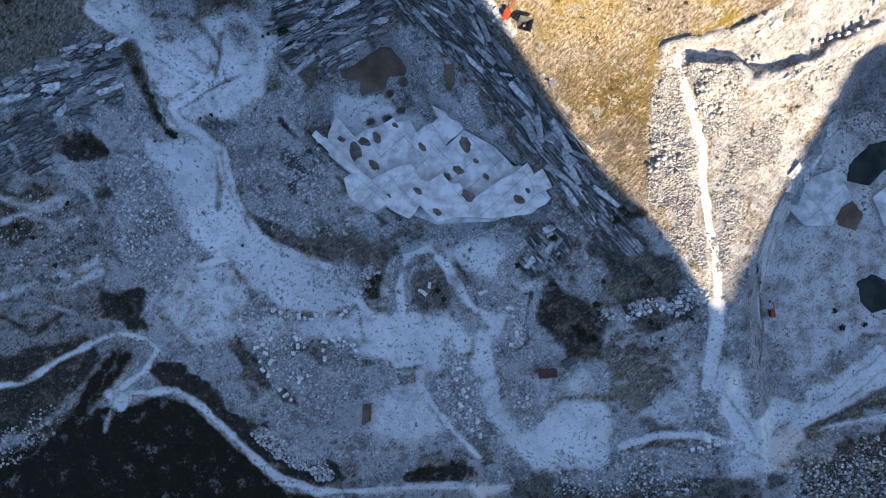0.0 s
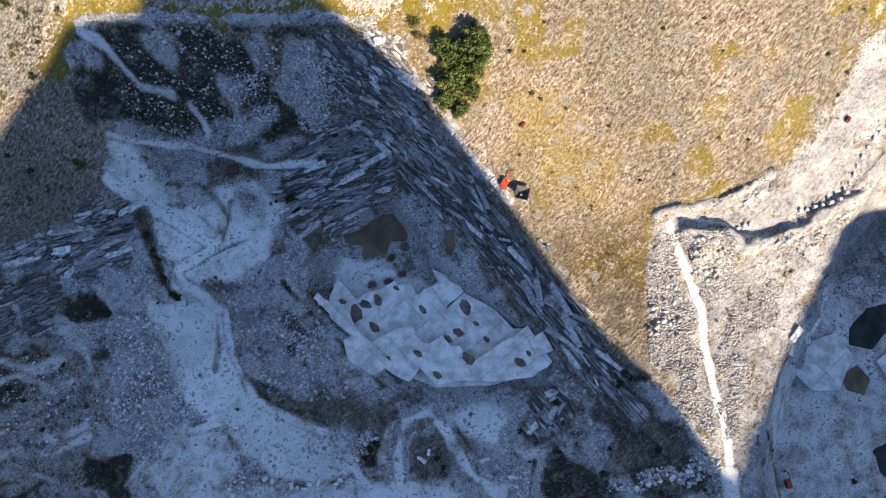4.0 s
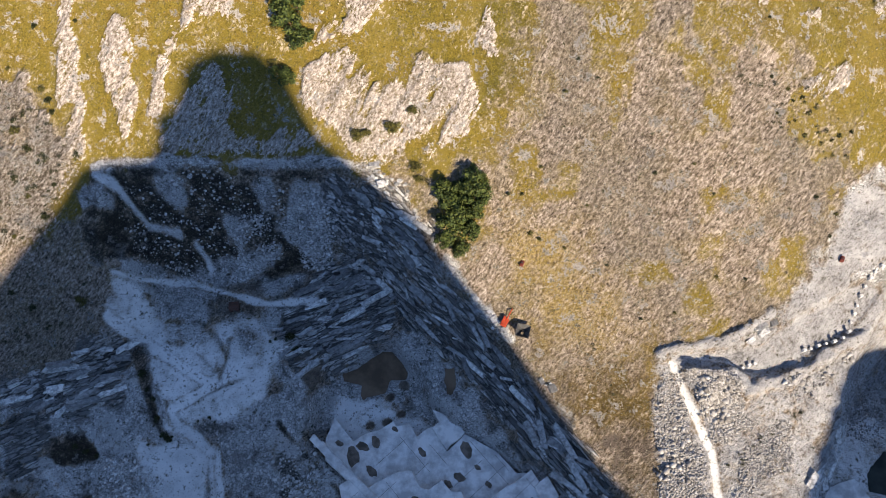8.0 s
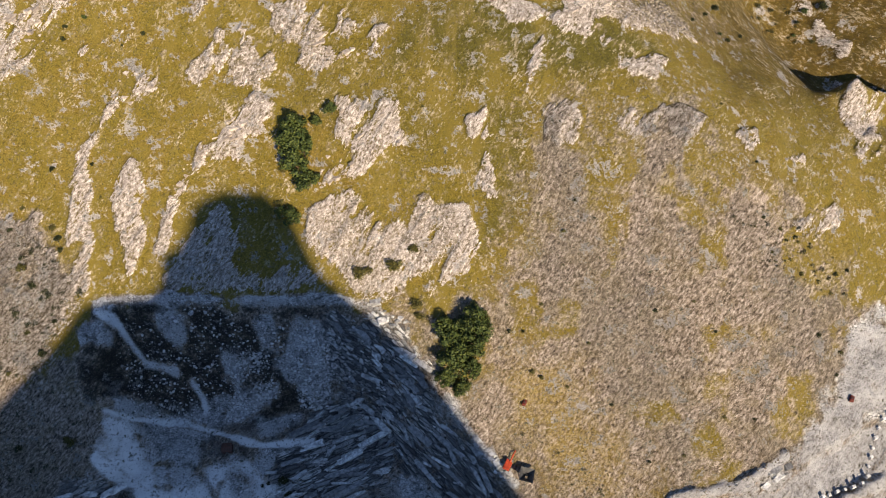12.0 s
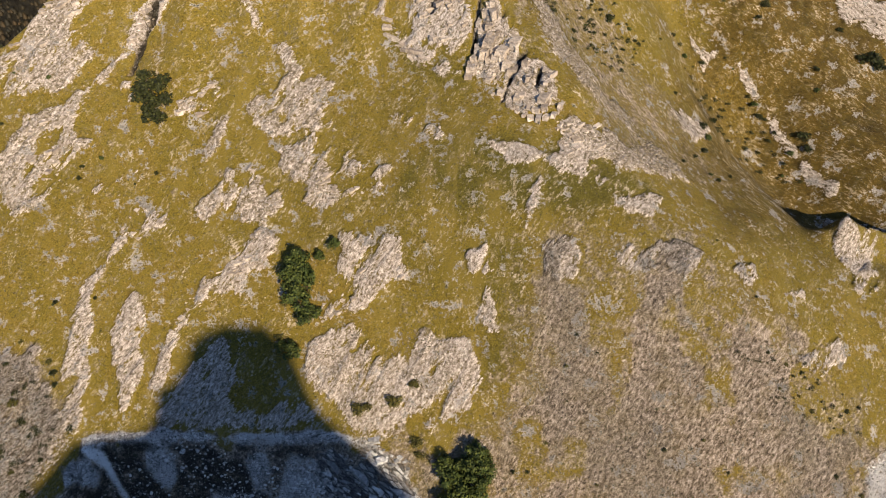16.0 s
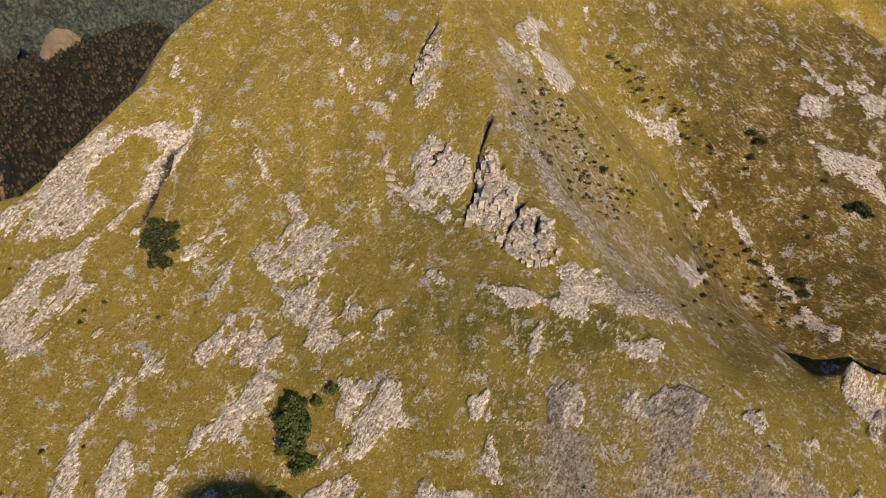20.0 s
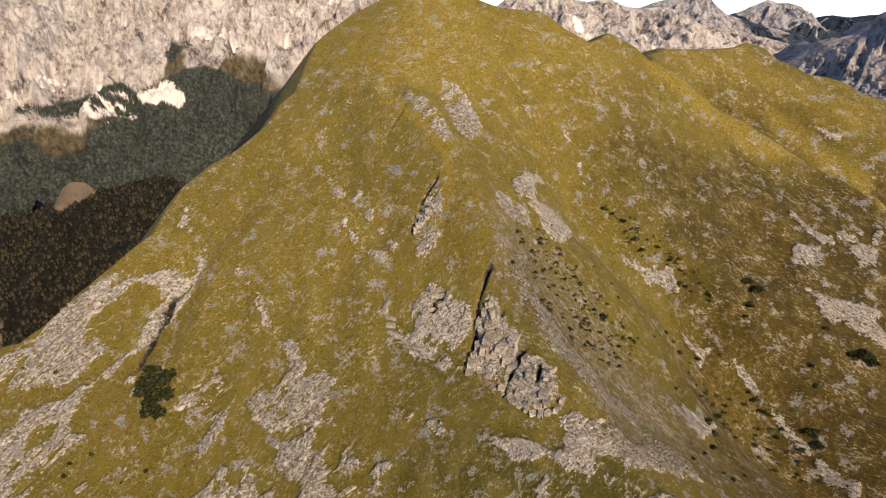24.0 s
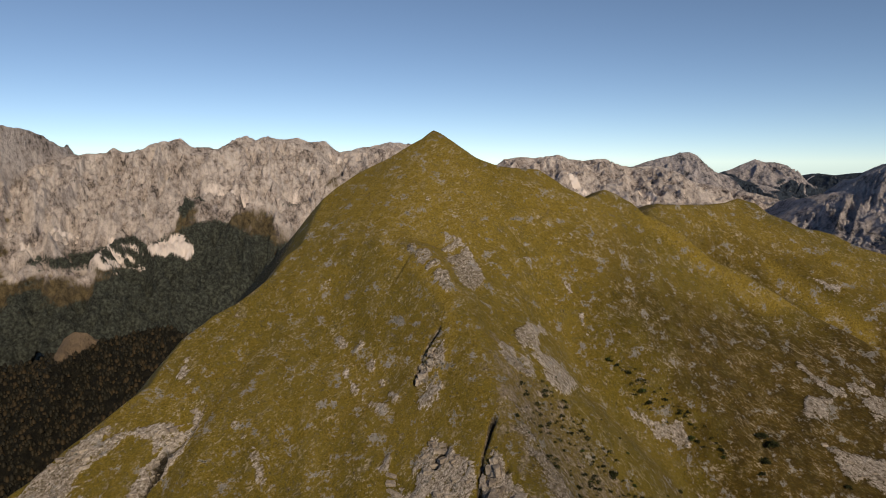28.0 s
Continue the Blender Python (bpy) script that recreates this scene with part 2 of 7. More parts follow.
def ground_material():
    m, t, p = material("land", 0.95)
    fine, mid, coarse, tiny = noise_node(t, 1.5, 6, 0.7), noise_node(t, 8, 7, 0.65), noise_node(t, 45, 5), noise_node(t, 0.55, 4, 0.7)
    broad, streak, band = noise_node(t, 14, 12, 0.74), leaning(t, 1.0, 7, 0.74, 2.4), leaning(t, 4.2, 8, 0.7, 2.6)
    patch, grain = mean(t, mid, fine, 0.4), mean(t, fine, tiny)
    rough = mean(t, grain, streak)
    # dry slope: tan earth and pale stones between dead grass
    dry = ramp(t, mean(t, mean(t, grain, streak, 0.68), broad, 0.15), (0.41, (0.022, 0.016, 0.01)), (0.455, (0.115, 0.088, 0.06)), (0.515, (0.275, 0.224, 0.182)), (0.58, (0.53, 0.455, 0.39)))
    dry = blend(t, grey(t, mean(t, broad, coarse, 0.4), 0.485, 0.54, 0.0, 0.6), dry, ramp(t, rough, (0.42, (0.05, 0.035, 0.01)), (0.58, (0.2, 0.148, 0.06))))
    dry = blend(t, grey(t, coarse, 0.46, 0.58, 0.0, 0.55), dry, ramp(t, rough, (0.42, (0.05, 0.041, 0.033)), (0.5, (0.18, 0.154, 0.132)), (0.58, (0.42, 0.37, 0.325))))
    grass = ramp(t, grain, (0.38, (0.0408, 0.0338, 0.0048)), (0.5, (0.108, 0.0835, 0.0096)), (0.6, (0.204, 0.151, 0.024)))
    grass = blend(t, grey(t, mid, 0.42, 0.58, 0.0, 0.6), grass, ramp(t, grain, (0.4, (0.078, 0.0496, 0.00768)), (0.6, (0.228, 0.152, 0.0307))))
    grass = blend(t, grey(t, coarse, 0.42, 0.56, 0.0, 0.5), grass, ramp(t, grain, (0.4, (0.0504, 0.0406, 0.0048)), (0.6, (0.144, 0.109, 0.0115))))
    grass = blend(t, ragged(t, "lush", patch, 0.8, 3.0), grass, ramp(t, grain, (0.400, (0.024, 0.02256, 0.0032)), (0.600, (0.095, 0.0799, 0.0096))))
    sweep = noise_node(t, 12, 5, 0.6, (1.0, 4.0, 4.0))
    grass = blend(t, grey(t, sweep, 0.52, 0.64, 0.0, 0.5), grass, (0.155, 0.116, 0.022))
    col = blend(t, ragged(t, "grass", patch), dry, grass)
    heath = ramp(t, mean(t, rough, broad, 0.4), (0.420, (0.017, 0.01034, 0.0016)), (0.500, (0.054, 0.03384, 0.0048)), (0.580, (0.125, 0.07896, 0.0128)))
    col = blend(t, ragged(t, "heath", patch, 0.8, 3.0), col, heath)
    gold = ramp(t, grain, (0.38, (0.082, 0.053, 0.006)), (0.5, (0.19, 0.132, 0.02)), (0.6, (0.32, 0.232, 0.048)))
    col = blend(t, ragged(t, "gold", patch, 0.9, 3.0), col, gold)
    col = blend(t, calc(t, "MULTIPLY", grey(t, mean(t, band, streak, 0.5), 0.53, 0.58, 0.0, 0.55), calc(t, "MULTIPLY", mask_of(t, "grass"), grey(t, mean(t, coarse, broad, 0.4), 0.46, 0.54, 0.25, 1.0))), col, ramp(t, streak, (0.44, (0.12, 0.092, 0.045)), (0.56, (0.36, 0.3, 0.215))))
    # single stones in the turf
    col = blend(t, calc(t, "MULTIPLY", grey(t, mean(t, rough, broad, 0.4), 0.552, 0.58), 0.8), col, (0.38, 0.325, 0.26))
    # bedrock breaking through in cracked ledges
    shade, edge = cells(t, 0.8, (3.2, 1.0, 1.4), 52, 0.8)
    stone = ramp(t, mean(t, streak, fine, 0.3), (0.405, (0.055, 0.04, 0.022)), (0.455, (0.19, 0.158, 0.13)), (0.51, (0.37, 0.325, 0.288)), (0.58, (0.62, 0.56, 0.515)))
    stone = blend(t, grey(t, edge, 0.02, 0.1, 0.5, 0.0), stone, (0.08, 0.064, 0.04))
    stone = blend(t, grey(t, shade, 0.0, 1.0, 0.35, 0.0), stone, (0.2, 0.168, 0.14))
    torn = calc(t, "ADD", calc(t, "MULTIPLY", calc(t, "SUBTRACT", band, 0.5), 2.6), calc(t, "MULTIPLY", calc(t, "SUBTRACT", mean(t, streak, tiny, 0.3), 0.5), 6.0))
    cover = grey(t, calc(t, "ADD", mask_of(t, "stone"), calc(t, "MULTIPLY", torn, grey(t, mask_of(t, "stone"), 0.0, 0.5, 0.35, 1.0))), 0.38, 0.62)
    col = blend(t, cover, col, stone)
    # quarry waste: broken stones of two sizes, with dirt and dust between them
    large, gap = cells(t, 1.5, (1.35, 1.0, 1.0), 30, 0.7)
    small, chink = cells(t, 0.7, (1.3, 1.0, 1.0), 110, 0.6)
    marble = ramp(t, mean(t, large, small), (0.1, (0.3, 0.298, 0.295)), (0.4, (0.5, 0.498, 0.492)), (0.65, (0.63, 0.628, 0.62)), (0.9, (0.82, 0.815, 0.8)))
    marble = blend(t, grey(t, gap, 0.02, 0.1, 0.65, 0.0), marble, (0.12, 0.116, 0.112))
    marble = blend(t, grey(t, mean(t, broad, fine, 0.3), 0.43, 0.475, 0.6, 0.0), marble, ramp(t, grain, (0.4, (0.06, 0.055, 0.05)), (0.6, (0.3, 0.29, 0.275))))
    marble = blend(t, grey(t, mean(t, broad, fine, 0.3), 0.5, 0.54, 0.0, 0.8), marble, ramp(t, fine, (0.38, (0.42, 0.42, 0.415)), (0.6, (0.62, 0.62, 0.61))))
    col = blend(t, ragged(t, "marble", patch), col, marble)
    ledge = calc(t, "MULTIPLY", calc(t, "ADD", calc(t, "MINIMUM", edge, 0.3), streak), calc(t, "MULTIPLY", mask_of(t, "stone"), 1.8))
    ledge = calc(t, "ADD", ledge, calc(t, "MULTIPLY", calc(t, "ADD", calc(t, "MINIMUM", gap, 0.25), calc(t, "MULTIPLY", large, 0.25)), mask_of(t, "marble")))
    for name, turn, size, long in (("strata", -49, 1.5, 8.5), ("bed", 22, 1.7, 6.0)):
        shade, edge = cells(t, size, (long, 1.0, 1.5), turn, 0.8)
        face = ramp(t, shade, (0.0, (0.1, 0.1, 0.1)), (0.4, (0.28, 0.28, 0.28)), (0.7, (0.5, 0.5, 0.49)), (1.0, (0.76, 0.76, 0.74)))
        face = blend(t, grey(t, edge, 0.02, 0.14, 0.9, 0.0), face, (0.035, 0.034, 0.033))
        face = blend(t, grey(t, mean(t, broad, fine, 0.3), 0.44, 0.49, 0.7, 0.0), face, ramp(t, grain, (0.4, (0.05, 0.048, 0.045)), (0.6, (0.26, 0.255, 0.25))))
        col = blend(t, ragged(t, name, patch), col, face)
        ledge = calc(t, "ADD", ledge, calc(t, "MULTIPLY", calc(t, "ADD", calc(t, "MULTIPLY", shade, 0.4), calc(t, "MINIMUM", edge, 0.3)), calc(t, "MULTIPLY", mask_of(t, name), 1.4)))
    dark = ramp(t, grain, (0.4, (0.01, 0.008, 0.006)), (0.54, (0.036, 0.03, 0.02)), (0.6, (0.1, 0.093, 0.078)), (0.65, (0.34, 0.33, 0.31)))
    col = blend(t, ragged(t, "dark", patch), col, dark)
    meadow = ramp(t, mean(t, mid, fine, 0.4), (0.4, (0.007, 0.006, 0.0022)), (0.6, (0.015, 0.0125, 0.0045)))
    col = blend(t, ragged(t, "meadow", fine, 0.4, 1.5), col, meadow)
    dust = ramp(t, mean(t, mid, coarse), (0.4, (0.44, 0.44, 0.435)), (0.5, (0.54, 0.54, 0.53)), (0.6, (0.63, 0.63, 0.62)))
    dust = blend(t, grey(t, grain, 0.38, 0.46, 0.3, 0.0), dust, (0.3, 0.292, 0.285))
    col = blend(t, ragged(t, "dust", mean(t, mid, grain, 0.5), 0.6, 3.6), col, dust)
    # sunlit copy of the marble, its colour toned down to offset the sun
    lit_marble = ramp(t, mean(t, rough, broad, 0.4), (0.42, (0.11, 0.106, 0.104)), (0.475, (0.29, 0.287, 0.292)), (0.53, (0.41, 0.407, 0.412)), (0.6, (0.52, 0.52, 0.525)))
    col = blend(t, ragged(t, "lit_marble", patch), col, lit_marble)
    brown = ramp(t, broad, (0.4, (0.06, 0.045, 0.035)), (0.6, (0.17, 0.14, 0.115)))
    col = blend(t, ragged(t, "brown", patch), col, brown)
    wood = ramp(t, fine, (0.38, (0.008, 0.01, 0.004)), (0.62, (0.04, 0.038, 0.014)))
    col = blend(t, ragged(t, "wood", fine), col, wood)
    t.links.new(col, p.inputs["Base Color"])
    smooth = calc(t, "SUBTRACT", 1.0, calc(t, "MULTIPLY", calc(t, "ADD", mask_of(t, "dust"), calc(t, "MULTIPLY", calc(t, "ADD", mask_of(t, "grass"), mask_of(t, "gold")), 0.75)), 0.72))
    n = bump(t, p, calc(t, "ADD", calc(t, "ADD", rough, calc(t, "MULTIPLY", broad, 0.8)), ledge), 1.0, 3.4)
    t.links.new(smooth, n.inputs["Strength"])
    return m


MASKS = ("grass", "lush", "gold", "stone", "marble", "strata", "bed", "dark", "dust", "brown", "wood", "meadow", "lit_marble", "heath")


class Land:
    """The ground's grid with its heights and its masks of what covers it."""

    def __init__(self):
        def ticks(lo, a, b, hi, near):
            mid = np.arange(a, b, near)
            n = 46
            g = (np.arange(1, n + 1) / n) ** 2.2
            return np.concatenate([a - (a - lo) * g[::-1], mid, b + (hi - b) * g])
        self.xs, self.ys = ticks(-3200, -270, 320, 3200, 0.9), ticks(-2500, -135, 560, 4200, 0.9)
        self.xs = np.unique(np.concatenate([self.xs, np.arange(320, 760, 6.0)]).round(2))
        self.ys = np.unique(np.concatenate([self.ys, np.arange(-480, -135, 6.0), [BACK - 1, BACK, BACK + 1]]).round(2))
        self.x, self.y = np.meshgrid(self.xs, self.ys)
        self.z = land(self.x, self.y)
        self.m = {k: np.zeros(self.x.shape) for k in MASKS}
        self.wave = fbm(self.x, self.y, 9.0, 4, 3)
        # where the beds run the other way
        self.lean = step(15, 45, self.x + 8 * self.wave) * step(232, 246, self.y)

    def window(self, points, pad):
        px, py = [p[0] for p in points], [p[1] for p in points]
        i0, i1 = np.searchsorted(self.xs, (min(px) - pad, max(px) + pad))
        j0, j1 = np.searchsorted(self.ys, (min(py) - pad, max(py) + pad))
        return slice(j0, max(j1, j0 + 1)), slice(i0, max(i1, i0 + 1))

    def lay(self, cover, w, amount):
        """Puts a cover over the others by that amount."""
        a = np.clip(amount, 0, 1)
        if cover not in ("gold", "heath", "lush"):
            for k in self.m:
                self.m[k][w] *= 1 - a
        if cover:
            self.m[cover][w] = np.maximum(self.m[cover][w], a)

    def outcrop(self, points, soft, rough, amount, width=0.0):
        """Rock that shows through whatever grows there, over an area or along a line."""
        w = self.window(points, 1.5 * soft + 1.5 * rough + width + 2)
        d = width / 2 - along(self.x[w], self.y[w], points)[0] if width else inside(self.x[w], self.y[w], points)
        a = step(-1.4 * soft, 1.4 * soft, d + 1.5 * rough * self.wave[w])
        self.m["stone"][w] = np.maximum(self.m["stone"][w], a * amount)

    def area(self, cover, points, soft=3.0, rough=4.0, raise_by=0.0, amount=1.0):
        w = self.window(points, 1.5 * soft + 1.5 * rough + 2)
        d = inside(self.x[w], self.y[w], points) + 1.5 * rough * self.wave[w]
        a = step(-1.4 * soft, 1.4 * soft, d)
        self.lay(cover, w, a * amount)
        if raise_by:
            self.z[w] += raise_by * a

    def track(self, cover, points, width, soft=1.0, rough=0.8, raise_by=0.0, amount=1.0):
        w = self.window(points, width + soft + 2)
        d, _ = along(self.x[w], self.y[w], points)
        a = step(-soft, soft, width / 2 - d + rough * self.wave[w])
        self.lay(cover, w, a * amount)
        if raise_by:
            self.z[w] += raise_by * a

    def at(self, px, py):
        """The ground's height at places."""
        px, py = np.asarray(px, float), np.asarray(py, float)
        i = np.clip(np.searchsorted(self.xs, px) - 1, 0, len(self.xs) - 2)
        j = np.clip(np.searchsorted(self.ys, py) - 1, 0, len(self.ys) - 2)
        u = (px - self.xs[i]) / (self.xs[i + 1] - self.xs[i])
        v = (py - self.ys[j]) / (self.ys[j + 1] - self.ys[j])
        z = self.z
        return (z[j, i] * (1 - u) + z[j, i + 1] * u) * (1 - v) + (z[j + 1, i] * (1 - u) + z[j + 1, i + 1] * u) * v

    def level(self, points, to, soft=1.5):
        """Levels an area to one height."""
        w = self.window(points, soft + 4)
        a = step(-soft, soft, inside(self.x[w], self.y[w], points))
        self.z[w] = self.z[w] * (1 - a) + to * a

    def mesh(self, name, mat):
        ny, nx = self.x.shape
        co = np.stack([self.x, self.y, self.z], -1).reshape(-1, 3)
        i = np.arange(nx * ny).reshape(ny, nx)
        quads = np.stack([i[:-1, :-1], i[:-1, 1:], i[1:, 1:], i[1:, :-1]], -1).reshape(-1, 4)
        me = bpy.data.meshes.new(name)
        me.vertices.add(len(co)), me.loops.add(quads.size), me.polygons.add(len(quads))
        me.vertices.foreach_set("co", co.ravel())
        me.loops.foreach_set("vertex_index", quads.ravel())
        me.polygons.foreach_set("loop_start", np.arange(0, quads.size, 4))
        me.polygons.foreach_set("use_smooth", np.ones(len(quads), bool))
        for k, v in (*self.m.items(), ("lean", self.lean)):
            me.attributes.new(k, "FLOAT", "POINT").data.foreach_set("value", v.astype(np.float32).ravel())
        me.update()
        me.materials.append(mat)
        return new(name, me)


# ---- the ground ----
L = Land()
x, y, z = L.x, L.y, L.z
near = step(-60, 20, y) * step(700, 560, y)
# grass over the mountainside, bare stones showing through in streaks
L.lay("grass", ..., step(100, 150, y + 12 * L.wave))
speck = fbm(x + 0.5 * y, y * 0.6, 7, 4, 21, True)
L.m["stone"] = 0.09 * step(0.3, 0.8, speck + 0.4 * fbm(x, y, 60, 2, 8)) * step(140, 190, y)
L.lay("wood", ..., step(5, 40, beyond(x, y)) * step(-40, 60, y))
for p in (
    [(-79.1, 440.7), (-62.5, 486.6), (-32.5, 505.8), (-4.9, 521.4), (26.7, 502.3), (44.8, 479.8), (59.6, 407.8), (30.1, 425.3), (5, 364), (-13.8, 395.3), (-34.2, 410.6), (-55.6, 422.3)],
    [(26.5, 497), (69.7, 496.7), (108.2, 489.9), (135.4, 486.8), (117.3, 457.1), (79.5, 454.1), (59.2, 435.7), (41.8, 441.3)],
    [(155.8, 502.5), (225.1, 535.1), (254, 511.1), (305.5, 482.8), (294.1, 454.2), (243.9, 485.5), (205.8, 502.2), (163.3, 499.1)],
):
    L.area("gold", p, 14, 10, 0, 0.8)
for p, a in (
    ([(151.7, 442.8), (191, 448.1), (245.2, 435.8), (273.1, 413.9), (250.8, 370.1), (217.9, 306.5), (146.4, 313.4), (142.2, 370.4), (122.3, 398.5)], 0.75), ([(123.6, 348.6), (161.6, 336.3), (209.4, 315.1), (232.6, 307.5), (200.5, 230.7), (123.8, 221.7), (113, 273.4)], 0.6),
    ([(159.6, 501), (223.3, 529.8), (266.3, 492.1), (301, 474), (291.5, 448.4), (239.7, 472.8), (181.2, 466.7)], 0.7), ([(80, 457.6), (120.9, 474.4), (143.2, 439.2), (149.4, 396.7), (120.3, 389.2), (96.2, 421.3)], 0.6), ([(30.9, 298.5), (57, 288.3), (80.9, 261.4), (106.2, 249.9), (76, 237.7), (53.4, 256.8), (35.3, 281.7)], 0.25),
    ([(57.4, 216.5), (84.8, 219.3), (112.3, 202.4), (147.3, 188.3), (141.1, 173), (116, 184.5), (88.3, 204.4)], 0.4), ([(-67, 359.3), (-25.4, 364.9), (1.8, 363.3), (4.6, 346.9), (-6.6, 329.1), (-39.7, 327.8)], 0.3),
):
    L.area("heath", p, 14, 10, 0, a)
L.area("heath", [(112, 252), (240, 250), (310, 400), (290, 452), (236, 444), (200, 430), (150, 392), (128, 330)], 18, 12, 0, 0.85)
L.lay("gold", ..., (0.35 * step(-0.05, 0.4, fbm(x, y, 80, 3, 91)) + 0.35 * step(300, 400, y) * step(150, 60, x)) * step(240, 340, y) * (L.m["grass"] > 0.3))
for p, a in (
    ([(-16, 246), (18, 248), (52, 244), (84, 236), (92, 226), (70, 214), (40, 212), (12, 222), (-18, 232)], 0.9), ([(18, 212), (38, 210), (36, 186), (30, 172), (16, 168), (22, 186)], 0.8),
    ([(-28, 294), (-8, 276), (12, 262), (26, 258), (16, 276), (-8, 292), (-20, 306)], 0.7), ([(-64, 232), (-20, 222), (8, 212), (4, 200), (-40, 214), (-62, 222)], 0.4),
    ([(92, 430), (126, 466), (142, 452), (150, 414), (178, 380), (150, 376), (112, 404)], 0.55),
):
    L.area("lush", p, 6, 6, 0, a)
# the tan knoll and the rough ground along the quarry's rim
KNOLL = [(39.1, 205.7), (50.8, 206.8), (61.7, 200.1), (70.4, 198.1), (93.7, 211.9), (110, 204.1), (126, 184.1), (141.4, 180.9), (162.3, 158.8), (173.8, 149.1), (168.3, 132.8), (149.2, 103.8), (117.6, 83.6), (93.5, 82.8), (51.4, 76.1), (28.3, 105.9), (18.8, 129.6), (14, 148.3), (25.6, 160.9), (36.6, 172.6), (32, 181.3), (38.3, 191.5)]
L.area(None, KNOLL, 9, 9)
rim = inside(x, y, KNOLL)
L.m["grass"] = np.maximum(L.m["grass"], 0.75 * step(0.1, 0.4, fbm(x, y, 18, 4, 77) + 0.35 * step(30, 5, rim) - 0.1) * step(-10, 0, rim))
L.area(None, [(-17.2, 152), (5.4, 124.2), (30, 94.7), (55.5, 61.3), (77.5, 25.9), (93.9, 25.4), (98.2, 78.5), (109.4, 94.2), (51, 127.2), (16.7, 147.3)], 5, 6)
L.area("grass", [(-8.2, 146.4), (5.5, 146.9), (21.4, 137), (17.1, 127), (5.3, 122.3), (-4, 133.9)], 5, 6, 0, 0.8)
L.area("grass", [(59.6, 77.1), (75.7, 78), (92.7, 65.7), (91.2, 52), (70.1, 55.7), (57.8, 65.9)], 8, 8, 0, 0.55)
L.area("gold", [(28.2, 136.3), (51, 127.2), (76.4, 94.6), (89.2, 79.1), (54.6, 82), (29.4, 111.1)], 12, 10, 0, 0.62)
L.area("heath", [(30, 96), (52, 82), (95, 86), (93, 26), (79, 26), (55, 60)], 8, 8, 0, 0.7)
L.area("stone", [(-203.8, 189.7), (-174.8, 188.6), (-160.9, 175.8), (-154.2, 161.9), (-172.6, 134.1), (-207.3, 126.3)], 5, 6)
L.area("marble", [(-204, 185.8), (-179.8, 184.7), (-165.9, 171.9), (-161.6, 160), (-177.3, 138.2), (-207.1, 130.3)], 5, 6, 0, 0.25)
